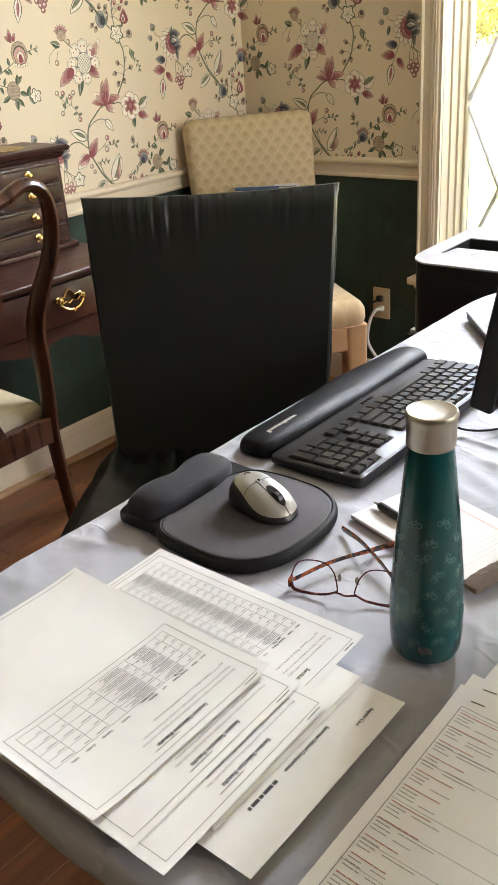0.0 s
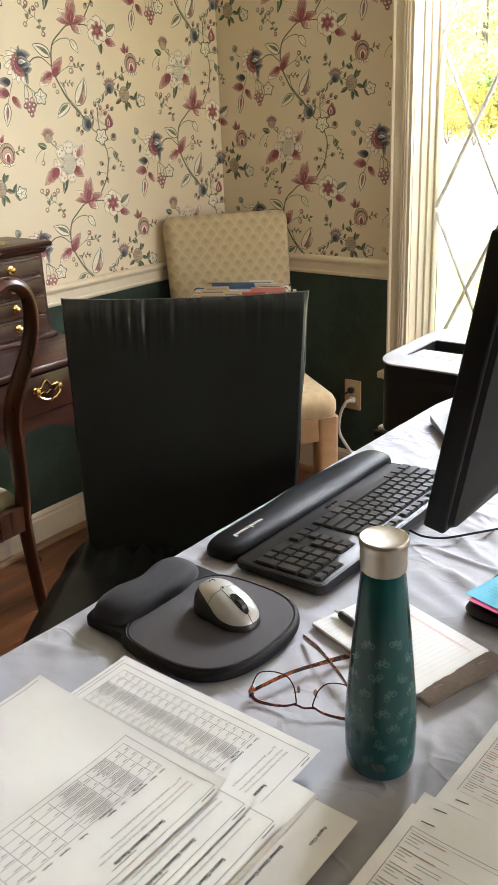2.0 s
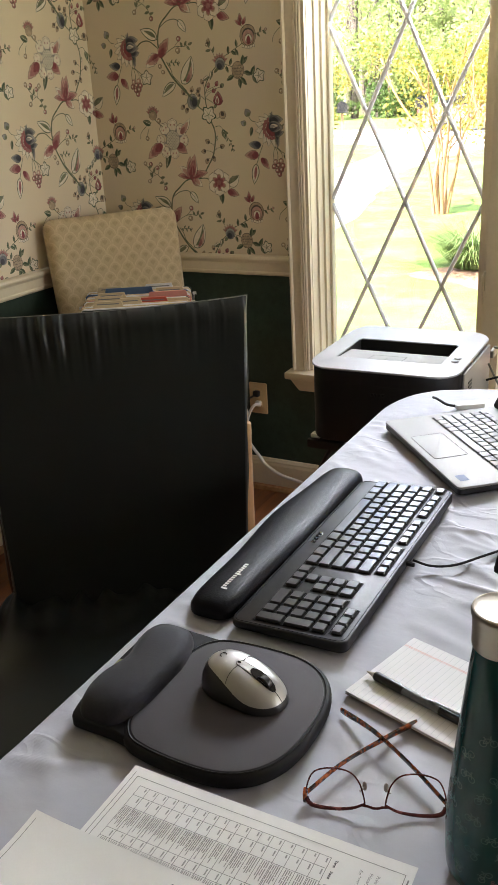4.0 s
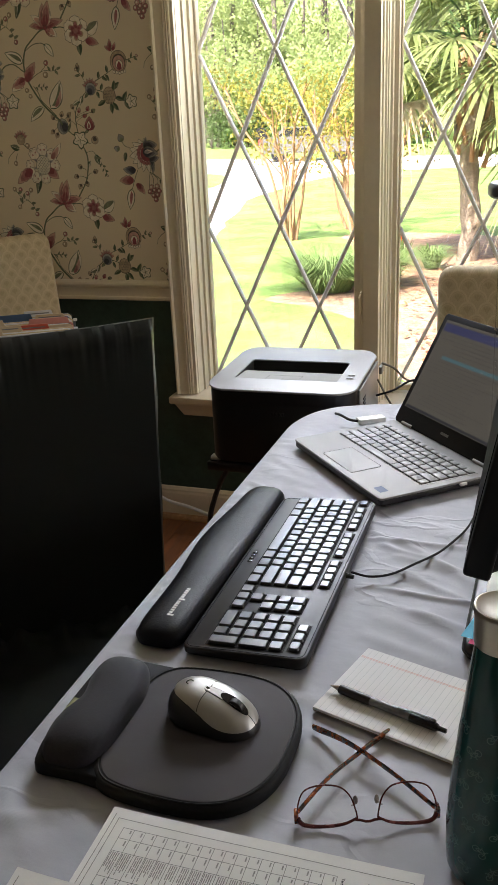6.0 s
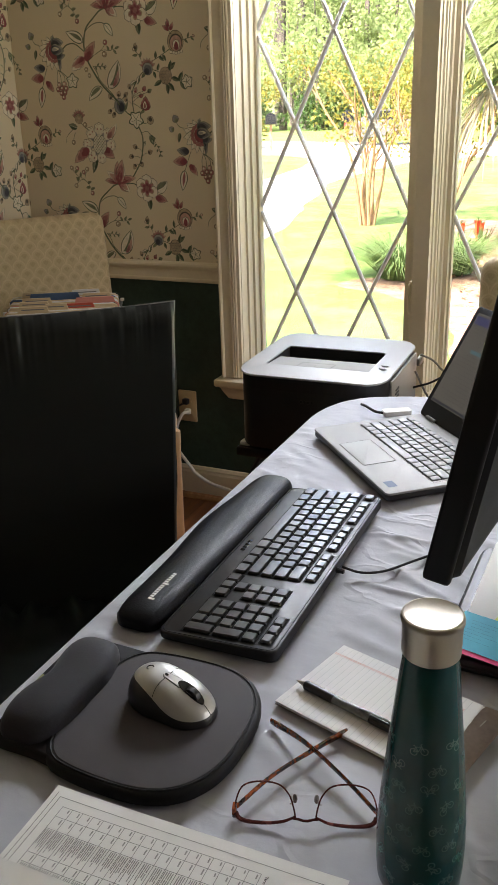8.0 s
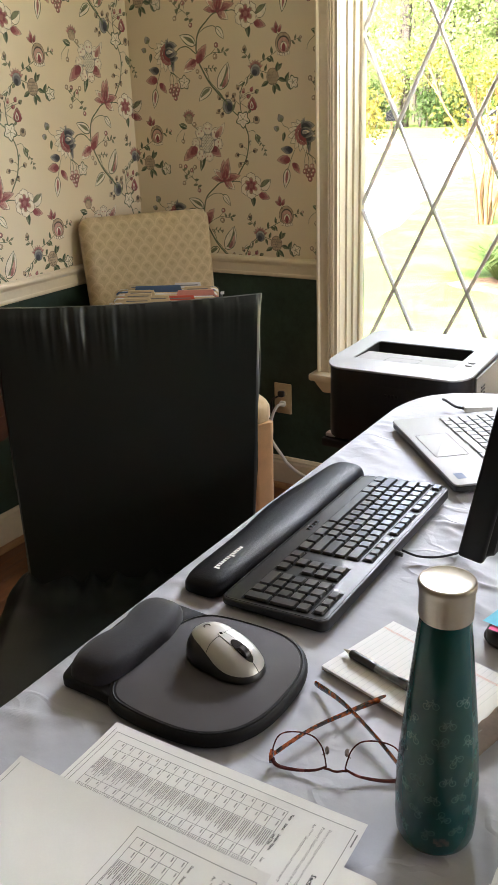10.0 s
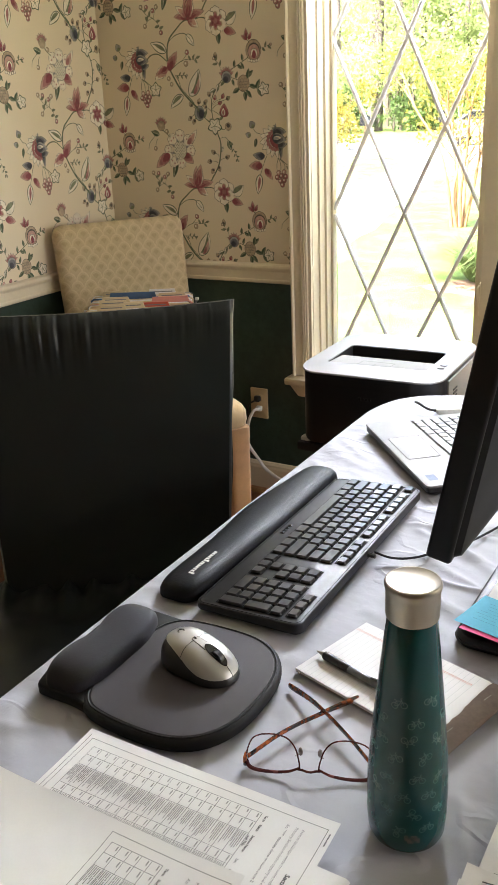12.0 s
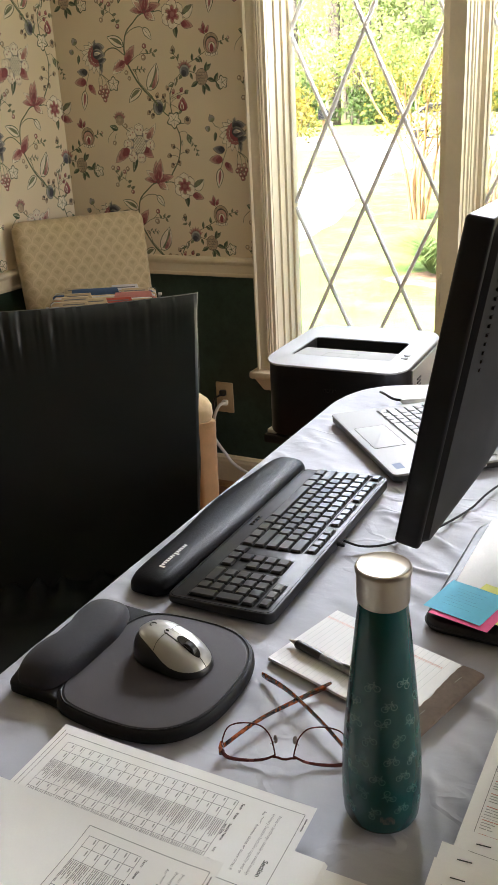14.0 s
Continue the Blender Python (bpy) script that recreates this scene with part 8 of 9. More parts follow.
# ---- black leather office chair ----
def office_chair(m):
    """y points to its front."""
    ob = thing("office_chair", "black leather office chair with creased thin back", "chair", m)

    def leather_sheet(nx, nz, place, name, label):
        bm = bmesh.new()
        front = [[bm.verts.new(place(i / nx, j / nz, 1)) for i in range(nx + 1)] for j in range(nz + 1)]
        back = [[bm.verts.new(place(i / nx, j / nz, -1)) for i in range(nx + 1)] for j in range(nz + 1)]
        for j in range(nz):
            for i in range(nx):
                bm.faces.new((front[j][i], front[j][i + 1], front[j + 1][i + 1], front[j + 1][i]))
                bm.faces.new((back[j][i], back[j + 1][i], back[j + 1][i + 1], back[j][i + 1]))
        for j in range(nz):
            bm.faces.new((front[j][0], front[j + 1][0], back[j + 1][0], back[j][0]))
            bm.faces.new((front[j][nx], back[j][nx], back[j + 1][nx], front[j + 1][nx]))
        for i in range(nx):
            bm.faces.new((front[0][i], back[0][i], back[0][i + 1], front[0][i + 1]))
            bm.faces.new((front[nz][i], front[nz][i + 1], back[nz][i + 1], back[nz][i]))
        part(name, bm, LEATHER, ob, label)

    def back_place(u, w, side):
        x = (u - 0.5) * (0.434 + 0.073 * w) + 0.007 * (1 - w)
        z = 0.47 + 0.540 * w
        sag = 0.007 * (1 - (2 * u - 1) ** 2) * w ** 6
        crest = -0.193 - 0.122 * w
        edge = max(0.0, 1 - ((1 - w) / 0.035)) * 0.02 + max(0.0, 1 - min(u, 1 - u) / 0.012) * 0.014
        y = crest + side * max(0.004, 0.023 - edge)
        if side > 0:
            # gathers below the top seam: bunched unevenly, each fading at its own length
            reach = 0.80 + 0.10 * noise.noise(Vector((u * 9.0, 1.3, 0)))
            fold = max(0.0, (w - reach) / (1 - reach)) ** 1.3
            bunch = 0.25 + 1.6 * math.exp(-((u - 0.72) / 0.14) ** 2) + 0.3 * math.exp(-((u - 0.12) / 0.1) ** 2)
            y += 0.0062 * fold * bunch * (noise.noise(Vector((u * 30, w * 0.6, 2.0))) * 1.4 + noise.noise(Vector((u * 62, w * 1.0, 5.0))) * 0.7) * (1 - edge / 0.034)
            y += 0.004 * noise.noise(Vector((u * 2.2, w * 1.4, 0.3)))
        return (x, y, z - sag)
    leather_sheet(220, 46, back_place, "backrest", "tall creased leather back")

    def seat_half(w):
        """Half of the seat's width, rounded in at its back corners."""
        return 0.240 + 0.020 * min(1.0, w / 0.12) ** 0.5 + 0.018 * min(1.0, w / 0.6)

    def seat_place(u, w, side):
        x = (u - 0.5) * 2 * seat_half(w)
        y = -0.235 + w * 0.52
        edge = max(0.0, 1 - min(u, 1 - u) / 0.06) * 0.022 + max(0.0, 1 - (1 - w) / 0.07) * 0.022
        z = 0.475 + side * (0.034 - edge) + (0.0085 * (math.sin(u * 46 + 6 * w + 2.2 * math.sin(u * 9)) + 0.5 * math.sin(u * 83 + 3 * w)) * math.exp(-((w - 0.06) / 0.17) ** 2) + 0.0025 * math.sin(w * 30 + 3 * u) * math.exp(-((w - 0.2) / 0.25) ** 2) if side > 0 else 0) - (0.008 * (1 - (2 * u - 1) ** 2) if side > 0 else 0)
        return (x, y, z)
    leather_sheet(110, 44, seat_place, "seat", "wide leather seat")
    # piping along the leather's edges; its grey stands for a highlight
    for sx in (-1, 1):
        bm = bmesh.new()
        tube(bm, [(sx * (0.2175 + 0.0365 * w + 0.0016 * math.sin(w * 19)) + 0.007 * (1 - w), -0.193 - 0.122 * w, 0.47 + 0.541 * w) for w in (k / 24 for k in range(25))], [0.0018 + 0.0012 * (k / 24) ** 4 for k in range(25)], 7)
        part("edge_strip", bm, LIT_PIPING, ob, "edge piping of the back, grey for the light it catches")
        bm = bmesh.new()
        tube(bm, [(sx * (seat_half(w) + 0.001), -0.235 + w * 0.52, 0.476) for w in (k / 12 for k in range(13))], 0.0022, 6)
        part("seat_piping", bm, LIT_PIPING, ob)
    bm = bmesh.new()
    lathe(bm, [(0.03, 0.09), (0.03, 0.30), (0.022, 0.31), (0.022, 0.43), (0.0005, 0.43)], 20)
    part("gas_column", bm, BLACK_PLASTIC, ob)
    for k in range(5):
        a = radians(72 * k + 20)
        bm = bmesh.new()
        tube(bm, [(0.02 * math.cos(a), 0.02 * math.sin(a), 0.115), (0.14 * math.cos(a), 0.14 * math.sin(a), 0.10), (0.27 * math.cos(a), 0.27 * math.sin(a), 0.07)], [0.026, 0.02, 0.014], 8, 0.7)
        arm = part("base_arm", bm, BLACK_PLASTIC, ob)
        bm = bmesh.new()
        c = Vector((0.27 * math.cos(a), 0.27 * math.sin(a), 0.026))
        t = Vector((-math.sin(a), math.cos(a), 0))
        loft(bm, [[c + t * w + (Vector((math.cos(a), math.sin(a), 0)) * math.cos(q) + Vector((0, 0, 1)) * math.sin(q)) * 0.026 for q in (2 * math.pi * j / 16 for j in range(16))] for w in (-0.02, 0.02)])
        part("caster", bm, BLACK_PLASTIC, arm)
    bm = bmesh.new()
    box(bm, -0.10, 0.10, -0.12, 0.10, 0.425, 0.448, 0.006)
    part("seat_plate", bm, BLACK_PLASTIC, ob)
    return ob


office_chair(pose(-0.995, 1.021, 0, 0, 0, chair_turn(0.60, -0.80)))


# ---- mahogany writing chest ----
def chest():
    ob = thing("writing_chest", "dark mahogany chest with small drawers and brass pulls", "chest")
    X0, XU, XL, Y0, Y1 = WEST + 0.036, -1.990, -1.775, 0.62, 1.575
    bm = bmesh.new()
    box(bm, X0, XU - 0.008, Y0, Y1 - 0.022, 0.775, 1.004)
    part("upper_case", bm, MAHOGANY, ob, smooth=False)
    bm = bmesh.new()
    loft(bm, [[Vector((x, y, z)) for x, y in ((X0, Y0 - o), (XU + o - 0.008, Y0 - o), (XU + o - 0.008, Y1 - 0.022 + o), (X0, Y1 - 0.022 + o))] for z, o in ((1.0045, 0.004), (1.010, 0.010), (1.018, 0.012), (1.022, 0.022), (1.032, 0.024), (1.036, 0.020), (1.037, 0.016))])
    part("upper_top", bm, MAHOGANY, ob, "moulded polished top", smooth=False)
    bm = bmesh.new()
    box(bm, X0, XU + 0.008, Y0 - 0.01, Y1 - 0.008, 0.7605, 0.7745, 0.004)
    part("plinth_moulding", bm, MAHOGANY, ob)
    for k in range(4):
        z0 = 0.781 + k * 0.0552
        bm = bmesh.new()
        box(bm, XU - 0.0075, XU + 0.003, Y0 + 0.018, Y1 - 0.038, z0, z0 + 0.050, 0.003)
        d = part("drawer", bm, MAHOGANY, ob)
        bm = bmesh.new()
        for pz in (z0 + 0.006, z0 + 0.044):
            tube(bm, [(XU + 0.0035, Y0 + 0.024, pz), (XU + 0.0035, Y1 - 0.044, pz)], 0.0022, 6)
        part("bead", bm, MAHOGANY, d)
        for y in (1.434, 0.76):
            bm = bmesh.new()
            c = Vector((XU + 0.003, y, z0 + 0.026))
            loft(bm, [[c + Vector((x, r * math.cos(q), r * math.sin(q))) for q in (2 * math.pi * j / 18 for j in range(18))] for x, r in ((0, 0.0120), (0.0015, 0.0120), (0.003, 0.0095), (0.004, 0.0050), (0.008, 0.0045), (0.010, 0.0075), (0.013, 0.0085), (0.0155, 0.0065), (0.017, 0.002))])
            part("knob", bm, BRASS, d, "round brass knob")
    bm = bmesh.new()
    box(bm, X0, XL + 0.015, Y0 - 0.03, Y1 + 0.020, 0.742, 0.760, 0.006, 3)
    part("desk_top", bm, MAHOGANY, ob, "polished writing surface")
    bm = bmesh.new()
    box(bm, X0, XL - 0.012, Y0, Y1 - 0.01, 0.605, 0.7415)
    part("lower_case", bm, MAHOGANY, ob, smooth=False)
    bm = bmesh.new()
    box(bm, XL - 0.0118, XL, Y0 + 0.035, Y1 - 0.045, 0.628, 0.732, 0.004)
    low = part("drawer", bm, MAHOGANY, ob, "wide lower drawer")
    # shaped apron
    bm = bmesh.new()
    prof = []
    n = 40
    for k in range(n + 1):
        u = k / n
        y = Y0 + 0.03 + (Y1 - Y0 - 0.07) * u
        prof.append((y, 0.572 + 0.016 * math.cos(u * math.pi * 8) * (0.5 + 0.5 * abs(2 * u - 1)) + 0.012 * (1 - (2 * u - 1) ** 2)))
    rings = []
    for x in (XL - 0.026, XL - 0.006):
        rings.append([Vector((x, y, z)) for y, z in prof] + [Vector((x, y, 0.6265)) for y, z in reversed(prof)])
    loft(bm, rings)
    part("apron", bm, MAHOGANY, ob, "scalloped apron", smooth=False)
    for y in (1.34, 0.86):
        bm = bmesh.new()
        # open bat-wing bracket
        tube(bm, smooth_path([(XL + 0.002, y - 0.040, 0.694), (XL + 0.002, y - 0.027, 0.700), (XL + 0.002, y - 0.017, 0.698), (XL + 0.002, y - 0.009, 0.709), (XL + 0.002, y, 0.716), (XL + 0.002, y + 0.009, 0.709), (XL + 0.002, y + 0.017, 0.698), (XL + 0.002, y + 0.027, 0.700), (XL + 0.002, y + 0.040, 0.694)], 4), 0.0056, 8, 0.45, (1, 0, 0))
        tube(bm, smooth_path([(XL + 0.002, y - 0.036, 0.690), (XL + 0.002, y - 0.024, 0.682), (XL + 0.002, y - 0.010, 0.686), (XL + 0.002, y, 0.680), (XL + 0.002, y + 0.010, 0.686), (XL + 0.002, y + 0.024, 0.682), (XL + 0.002, y + 0.036, 0.690)], 4), 0.0044, 8, 0.45, (1, 0, 0))
        part("backplate", bm, BRASS, low, "shaped brass plate")
        bm = bmesh.new()
        tube(bm, smooth_path([(XL + 0.012, y - 0.036, 0.694), (XL + 0.016, y - 0.034, 0.680), (XL + 0.020, y - 0.016, 0.669), (XL + 0.021, y, 0.667), (XL + 0.020, y + 0.016, 0.669), (XL + 0.016, y + 0.034, 0.680), (XL + 0.012, y + 0.036, 0.694)], 5), 0.0036, 8)
        for s in (-1, 1):
            loft(bm, [[Vector((XL + x, y + s * 0.036 + r * math.cos(q), 0.694 + r * math.sin(q))) for q in (2 * math.pi * j / 12 for j in range(12))] for x, r in ((0.002, 0.0085), (0.004, 0.0085), (0.006, 0.005), (0.011, 0.005), (0.014, 0.0080), (0.018, 0.0075), (0.020, 0.002))])
        tube(bm, [(XL + 0.0210, y, 0.672), (XL + 0.0215, y, 0.667), (XL + 0.0210, y, 0.659)], [0.0052, 0.0058, 0.002], 8)
        part("bail_pull", bm, BRASS, low, "curved brass bail handle")
    for x, y in ((XL - 0.04, Y1 - 0.045), (XL - 0.04, Y0 + 0.035), (X0 + 0.035, Y1 - 0.105), (X0 + 0.035, Y0 + 0.095)):
        bm = bmesh.new()
        tube(bm, smooth_path([(x, y, 0.604), (x + 0.012, y, 0.50), (x + 0.008, y, 0.34), (x - 0.006, y, 0.16), (x, y, 0.05), (x + 0.008, y, 0.0)], 5), [0.032 - 0.018 * min(1, k / 18) + (0.016 * max(0, (k - 21) / 4)) for k in range(26)], 12)
        part("leg", bm, MAHOGANY, ob, "cabriole leg")
    return ob


chest()

mat_thing = thing("lace_mat", "round gold lace mat on the chest", "table mat", pose(-2.085, 1.415, 1.0372))
_bm = bmesh.new()
slab(_bm, [(0.072 * (1 + 0.05 * math.cos(18 * a)) * math.cos(a), 0.072 * (1 + 0.05 * math.cos(18 * a)) * math.sin(a)) for a in (2 * math.pi * k / 108 for k in range(108))], 0.0, 0.003, 0.0008)
part("lace", _bm, surface("gold_lace", (0.34, 0.25, 0.10), 0.6, 0.2, vary=0.35, scale=120, fine=600, bump=0.6), mat_thing)
globe = thing("glass_paperweight", "round glass paperweight with red flower inside", "ornament", pose(-2.090, 1.382, 1.0405))
_bm = bmesh.new()
lathe(_bm, [(0.0005, 0.0), (0.022, 0.0), (0.032, 0.010), (0.040, 0.028), (0.042, 0.042), (0.040, 0.056), (0.031, 0.072), (0.018, 0.081), (0.0005, 0.084)], 36)
part("glass_ball", _bm, surface("painted_glass", (0.42, 0.40, 0.28), 0.12, vary=0.4, scale=60, bump=0.0), globe)
_bm = bmesh.new()
for _k in range(6):
    _a = radians(60 * _k)
    slab(_bm, oval(0.010, 0.006, 2, 14), 0.0, 0.0012, 0.0004, 2, Matrix.Translation((0, 0, 0.046)) @ Matrix.Rotation(radians(40), 4, "Z") @ Matrix.Translation((0.0415, 0, 0)) @ Matrix.Rotation(radians(90), 4, "Y") @ Matrix.Rotation(_a, 4, "Z") @ Matrix.Translation((0.011, 0, 0)))
part("painted_flower", _bm, surface("red_enamel", (0.45, 0.03, 0.02), 0.25, bump=0.0), globe, "red painted petals")


# ---- carved wooden chair ----
def carved_chair(m):
    """Dining chair with S-curved stiles and a vase splat; y points to its front, the stiles at y = 0."""
    ob = thing("carved_chair", "cherry wood dining chair with curved back, cream seat", "chair", m)
    for sx in (-1, 1):
        bm = bmesh.new()
        pts = [(sx * 0.226, -0.060, 0.0), (sx * 0.221, -0.025, 0.24), (sx * 0.224, 0.0, 0.42), (sx * 0.229, 0.0, 0.52), (sx * 0.231, 0.0, 0.60), (sx * 0.227, -0.004, 0.645), (sx * 0.220, -0.012, 0.69), (sx * 0.223, -0.02, 0.735), (sx * 0.240, -0.03, 0.79), (sx * 0.268, -0.042, 0.857), (sx * 0.283, -0.05, 0.92), (sx * 0.278, -0.058, 0.978), (sx * 0.255, -0.064, 1.015), (sx * 0.212, -0.066, 1.028), (sx * 0.14, -0.066, 1.004), (sx * 0.06, -0.066, 1.01), (0.0, -0.066, 1.02)]
        path = smooth_path(pts, 5)
        tube(bm, path, [0.0180 + 0.0065 * math.sin(math.pi * min(1, k / 60)) ** 2 for k in range(len(path))], 10, 0.85, (0, 1, 0))
        part("back_stile", bm, CHERRY, ob, "curved stile and crest")
    bm = bmesh.new()
    prof = []
    for k in range(31):
        u = k / 30
        w = 0.062 + 0.050 * math.exp(-((u - 0.66) / 0.16) ** 2) + 0.030 * math.exp(-((u - 0.02) / 0.10) ** 2) - 0.020 * math.exp(-((u - 0.32) / 0.12) ** 2) + 0.03 * math.exp(-((u - 1.0) / 0.07) ** 2)
        z = 0.455 + u * 0.535
        y = 0.002 - 0.066 * u - 0.02 * math.sin(u * math.pi)
        prof.append((w, y, z))
    loft(bm, [[Vector((-w, y - 0.006, z)), Vector((w, y - 0.006, z)), Vector((w, y + 0.006, z)), Vector((-w, y + 0.006, z))] for w, y, z in prof])
    part("splat", bm, CHERRY, ob, "vase-shaped back splat")
    bm = bmesh.new()
    for a, b in (((-0.235, 0.0), (0.235, 0.0)), ((-0.255, 0.41), (0.255, 0.41))):
        box(bm, a[0], b[0], a[1] - 0.014, a[1] + 0.014, 0.418, 0.485, 0.004)
    for sx in (-1, 1):
        tube(bm, [(sx * 0.235, 0.0, 0.452), (sx * 0.255, 0.41, 0.452)], 0.031, 4, 0.5, (0, 0, 1))
    part("seat_rail", bm, CHERRY, ob)
    bm = bmesh.new()
    out = [(-0.22, 0.02), (0.22, 0.02), (0.245, 0.40), (-0.245, 0.40)]
    rings = []
    for z, f in ((0.480, 1.0), (0.502, 1.0), (0.520, 0.95), (0.531, 0.8), (0.536, 0.5), (0.537, 0.1)):
        ring = []
        for (x0, y0), (x1, y1) in zip(out, out[1:] + out[:1]):
            for k in range(8):
                x, y = x0 + (x1 - x0) * k / 8, y0 + (y1 - y0) * k / 8
                ring.append(Vector((x * f, 0.21 + (y - 0.21) * f, z)))
        rings.append(ring)
    loft(bm, rings)
    part("seat_cushion", bm, CREAM_SEAT, ob, "cream upholstered drop-in seat")
    for sx in (-1, 1):
        bm = bmesh.new()
        path = smooth_path([(sx * 0.225, 0.395, 0.42), (sx * 0.245, 0.41, 0.33), (sx * 0.235, 0.41, 0.2), (sx * 0.22, 0.40, 0.08), (sx * 0.23, 0.42, 0.0)], 5)
        tube(bm, path, [0.030 - 0.016 * min(1, k / 14) + 0.014 * max(0, (k - 16) / 4) for k in range(len(path))], 12)
        part("front_leg", bm, CHERRY, ob)
    return ob


carved_chair(pose(-1.612, 0.887, 0, 0, 0, 92))

# ---- outside ----
GROUND = -0.40


def ground_material():
    m, n, l, b = nodes_of("lawn_grass")
    v = coords(n, l)
    a, c, d = noise_node(n, l, v, 0.35, 5.0, 0.6), noise_node(n, l, v, 1.6, 6.0, 0.75), noise_node(n, l, v, 60.0, 4.0)
    col = mix_node(n, l, range_node(n, l, a, 0.35, 0.65, 0, 1), (0.070, 0.140, 0.020), (0.135, 0.215, 0.034))
    col = mix_node(n, l, range_node(n, l, c, 0.45, 0.62, 0, 0.75), col, (0.27, 0.33, 0.085))
    col = mix_node(n, l, range_node(n, l, d, 0.45, 0.7, 0, 0.6), col, (0.06, 0.10, 0.025))
    l.new(col, b.inputs["Base Color"])
    b.inputs["Roughness"].default_value = 0.9
    k = n.new("ShaderNodeBump")
    k.inputs["Strength"].default_value, k.inputs["Distance"].default_value = 0.6, 0.04
    l.new(d, k.inputs["Height"])
    l.new(k.outputs[0], b.inputs["Normal"])
    return m


LAWN = ground_material()
MULCH = surface("pine_straw_mulch", (0.27, 0.165, 0.10), 0.95, vary=0.45, scale=9, fine=38, bump=0.8, dist=0.02)
CONCRETE = surface("pale_concrete", (0.52, 0.50, 0.46), 0.9, vary=0.08, scale=1.2, fine=30, bump=0.2, dist=0.004)
BARK = surface("tan_bark", (0.30, 0.17, 0.085), 0.85, vary=0.3, scale=9, fine=60, bump=0.6, dist=0.01)
GREY_BARK = surface("grey_palm_bark", (0.26, 0.205, 0.145), 0.9, vary=0.35, scale=7, fine=40, bump=0.9, dist=0.02)
PINE_BARK = surface("pine_bark", (0.085, 0.068, 0.056), 0.95, vary=0.3, scale=3, fine=18, bump=0.8, dist=0.03)
MYRTLE_LEAF = leaf_material("crepe_myrtle_leaf", (0.22, 0.20, 0.03), (0.37, 0.29, 0.05), 0.45)
PALM_LEAF = leaf_material("palmetto_leaf", (0.16, 0.20, 0.065), (0.27, 0.305, 0.12), 0.5)
PALM_DEAD = leaf_material("dry_palmetto_leaf", (0.26, 0.20, 0.12), (0.36, 0.30, 0.18), 0.3)
GRASS_BLADE = leaf_material("liriope_blade", (0.08, 0.15, 0.035), (0.26, 0.34, 0.13), 0.35)
WOOD_LEAF = leaf_material("woodland_leaf", (0.30, 0.37, 0.14), (0.40, 0.46, 0.19), 0.55, 0.25)
SHRUB_LEAF = leaf_material("shrub_leaf", (0.05, 0.10, 0.03), (0.13, 0.20, 0.05), 0.3)

_bm = bmesh.new()
_r = [Vector((900 * math.cos(2 * math.pi * k / 48), 60 + 900 * math.sin(2 * math.pi * k / 48), GROUND)) for k in range(48)]
_bm.faces.new([_bm.verts.new(p) for p in _r])
solid("ground", _bm, LAWN, "sunny patchy green lawn outside the window", "lawn", kind="structure", smooth=False)


def ground_patch(name, pts, lift, material, label, category, wobble=0.12, seed=0):
    bm = bmesh.new()
    path = smooth_path([(x, y, GROUND + lift) for x, y in pts] + [(*pts[0], GROUND + lift)], 8)[:-1]
    vs = []
    for k, p in enumerate(path):
        q = p + Vector((noise.noise(Vector((p.x * 1.3, p.y * 1.3, seed))), noise.noise(Vector((p.y * 1.3, p.x * 1.3, seed + 9))), 0)) * wobble
        vs.append(bm.verts.new(q))
    bm.faces.new(vs)
    bmesh.ops.triangulate(bm, faces=bm.faces[:])
    return solid(name, bm, material, label, category, kind="structure", smooth=False)


ground_patch("driveway", [(-60, 58), (-18.4, 43.4), (-10, 40.5), (12, 39), (26, 39), (26, 31), (8, 32), (-5.2, 30), (-7.2, 22.3), (-6.1, 16), (-5.0, 11), (-5.2, 4), (-7.2, 4), (-8.0, 13), (-8.9, 20), (-10.4, 27.6), (-14.15, 32.0), (-30, 37), (-60, 46)], 0.004, CONCRETE, "pale concrete driveway in bright sun", "driveway", 0.1)
ground_patch("mulch_bed", [(-3.0, 8.5), (-2.4, 10.2), (-3.2, 13.6), (-1.6, 13.6), (0.6, 12.6), (2.6, 10.5), (2.4, 5.0), (1.6, 3.2), (0.4, 3.0), (-0.25, 3.6), (-0.72, 4.9), (-1.30, 6.4), (-2.1, 8.0)], 0.002, MULCH, "bed of reddish brown pine straw", "flower bed", 0.35, 3)


def add_leaf(verts, faces, p, d, s, ln, w):
    """A folded leaf of two triangles' width."""
    k = len(verts)
    verts += [p, p + d * ln * 0.5 + s * w, p + d * ln, p + d * ln * 0.5 - s * w]
    faces.append((k, k + 1, k + 2, k + 3))


def leaf_mesh(name, verts, faces, material, parent, label="", kind=""):
    me = bpy.data.meshes.new(name)
    me.from_pydata([tuple(v) for v in verts], [], faces)
    me.materials.append(material)
    ob = new(name, me)
    ob.parent = parent
    return tagged(ob, label, kind=kind)


def rand_dir(rng):
    z = rng.uniform(-1, 1)
    a = rng.uniform(0, 2 * math.pi)
    r = math.sqrt(1 - z * z)
    return Vector((r * math.cos(a), r * math.sin(a), z))


def crown(rng, clumps, count, ln, verts, faces, up=0.2):
    for _ in range(count):
        c, r = rng.choice(clumps)
        d = rand_dir(rng)
        p = c + d * r * rng.uniform(0.25, 1.0) ** 0.6
        t = (rand_dir(rng) + d * 0.5 + Vector((0, 0, up))).normalized()
        s = t.cross(rand_dir(rng)).normalized()
        k = rng.uniform(0.6, 1.3)
        add_leaf(verts, faces, p, t, s, ln * k, ln * 0.26 * k)


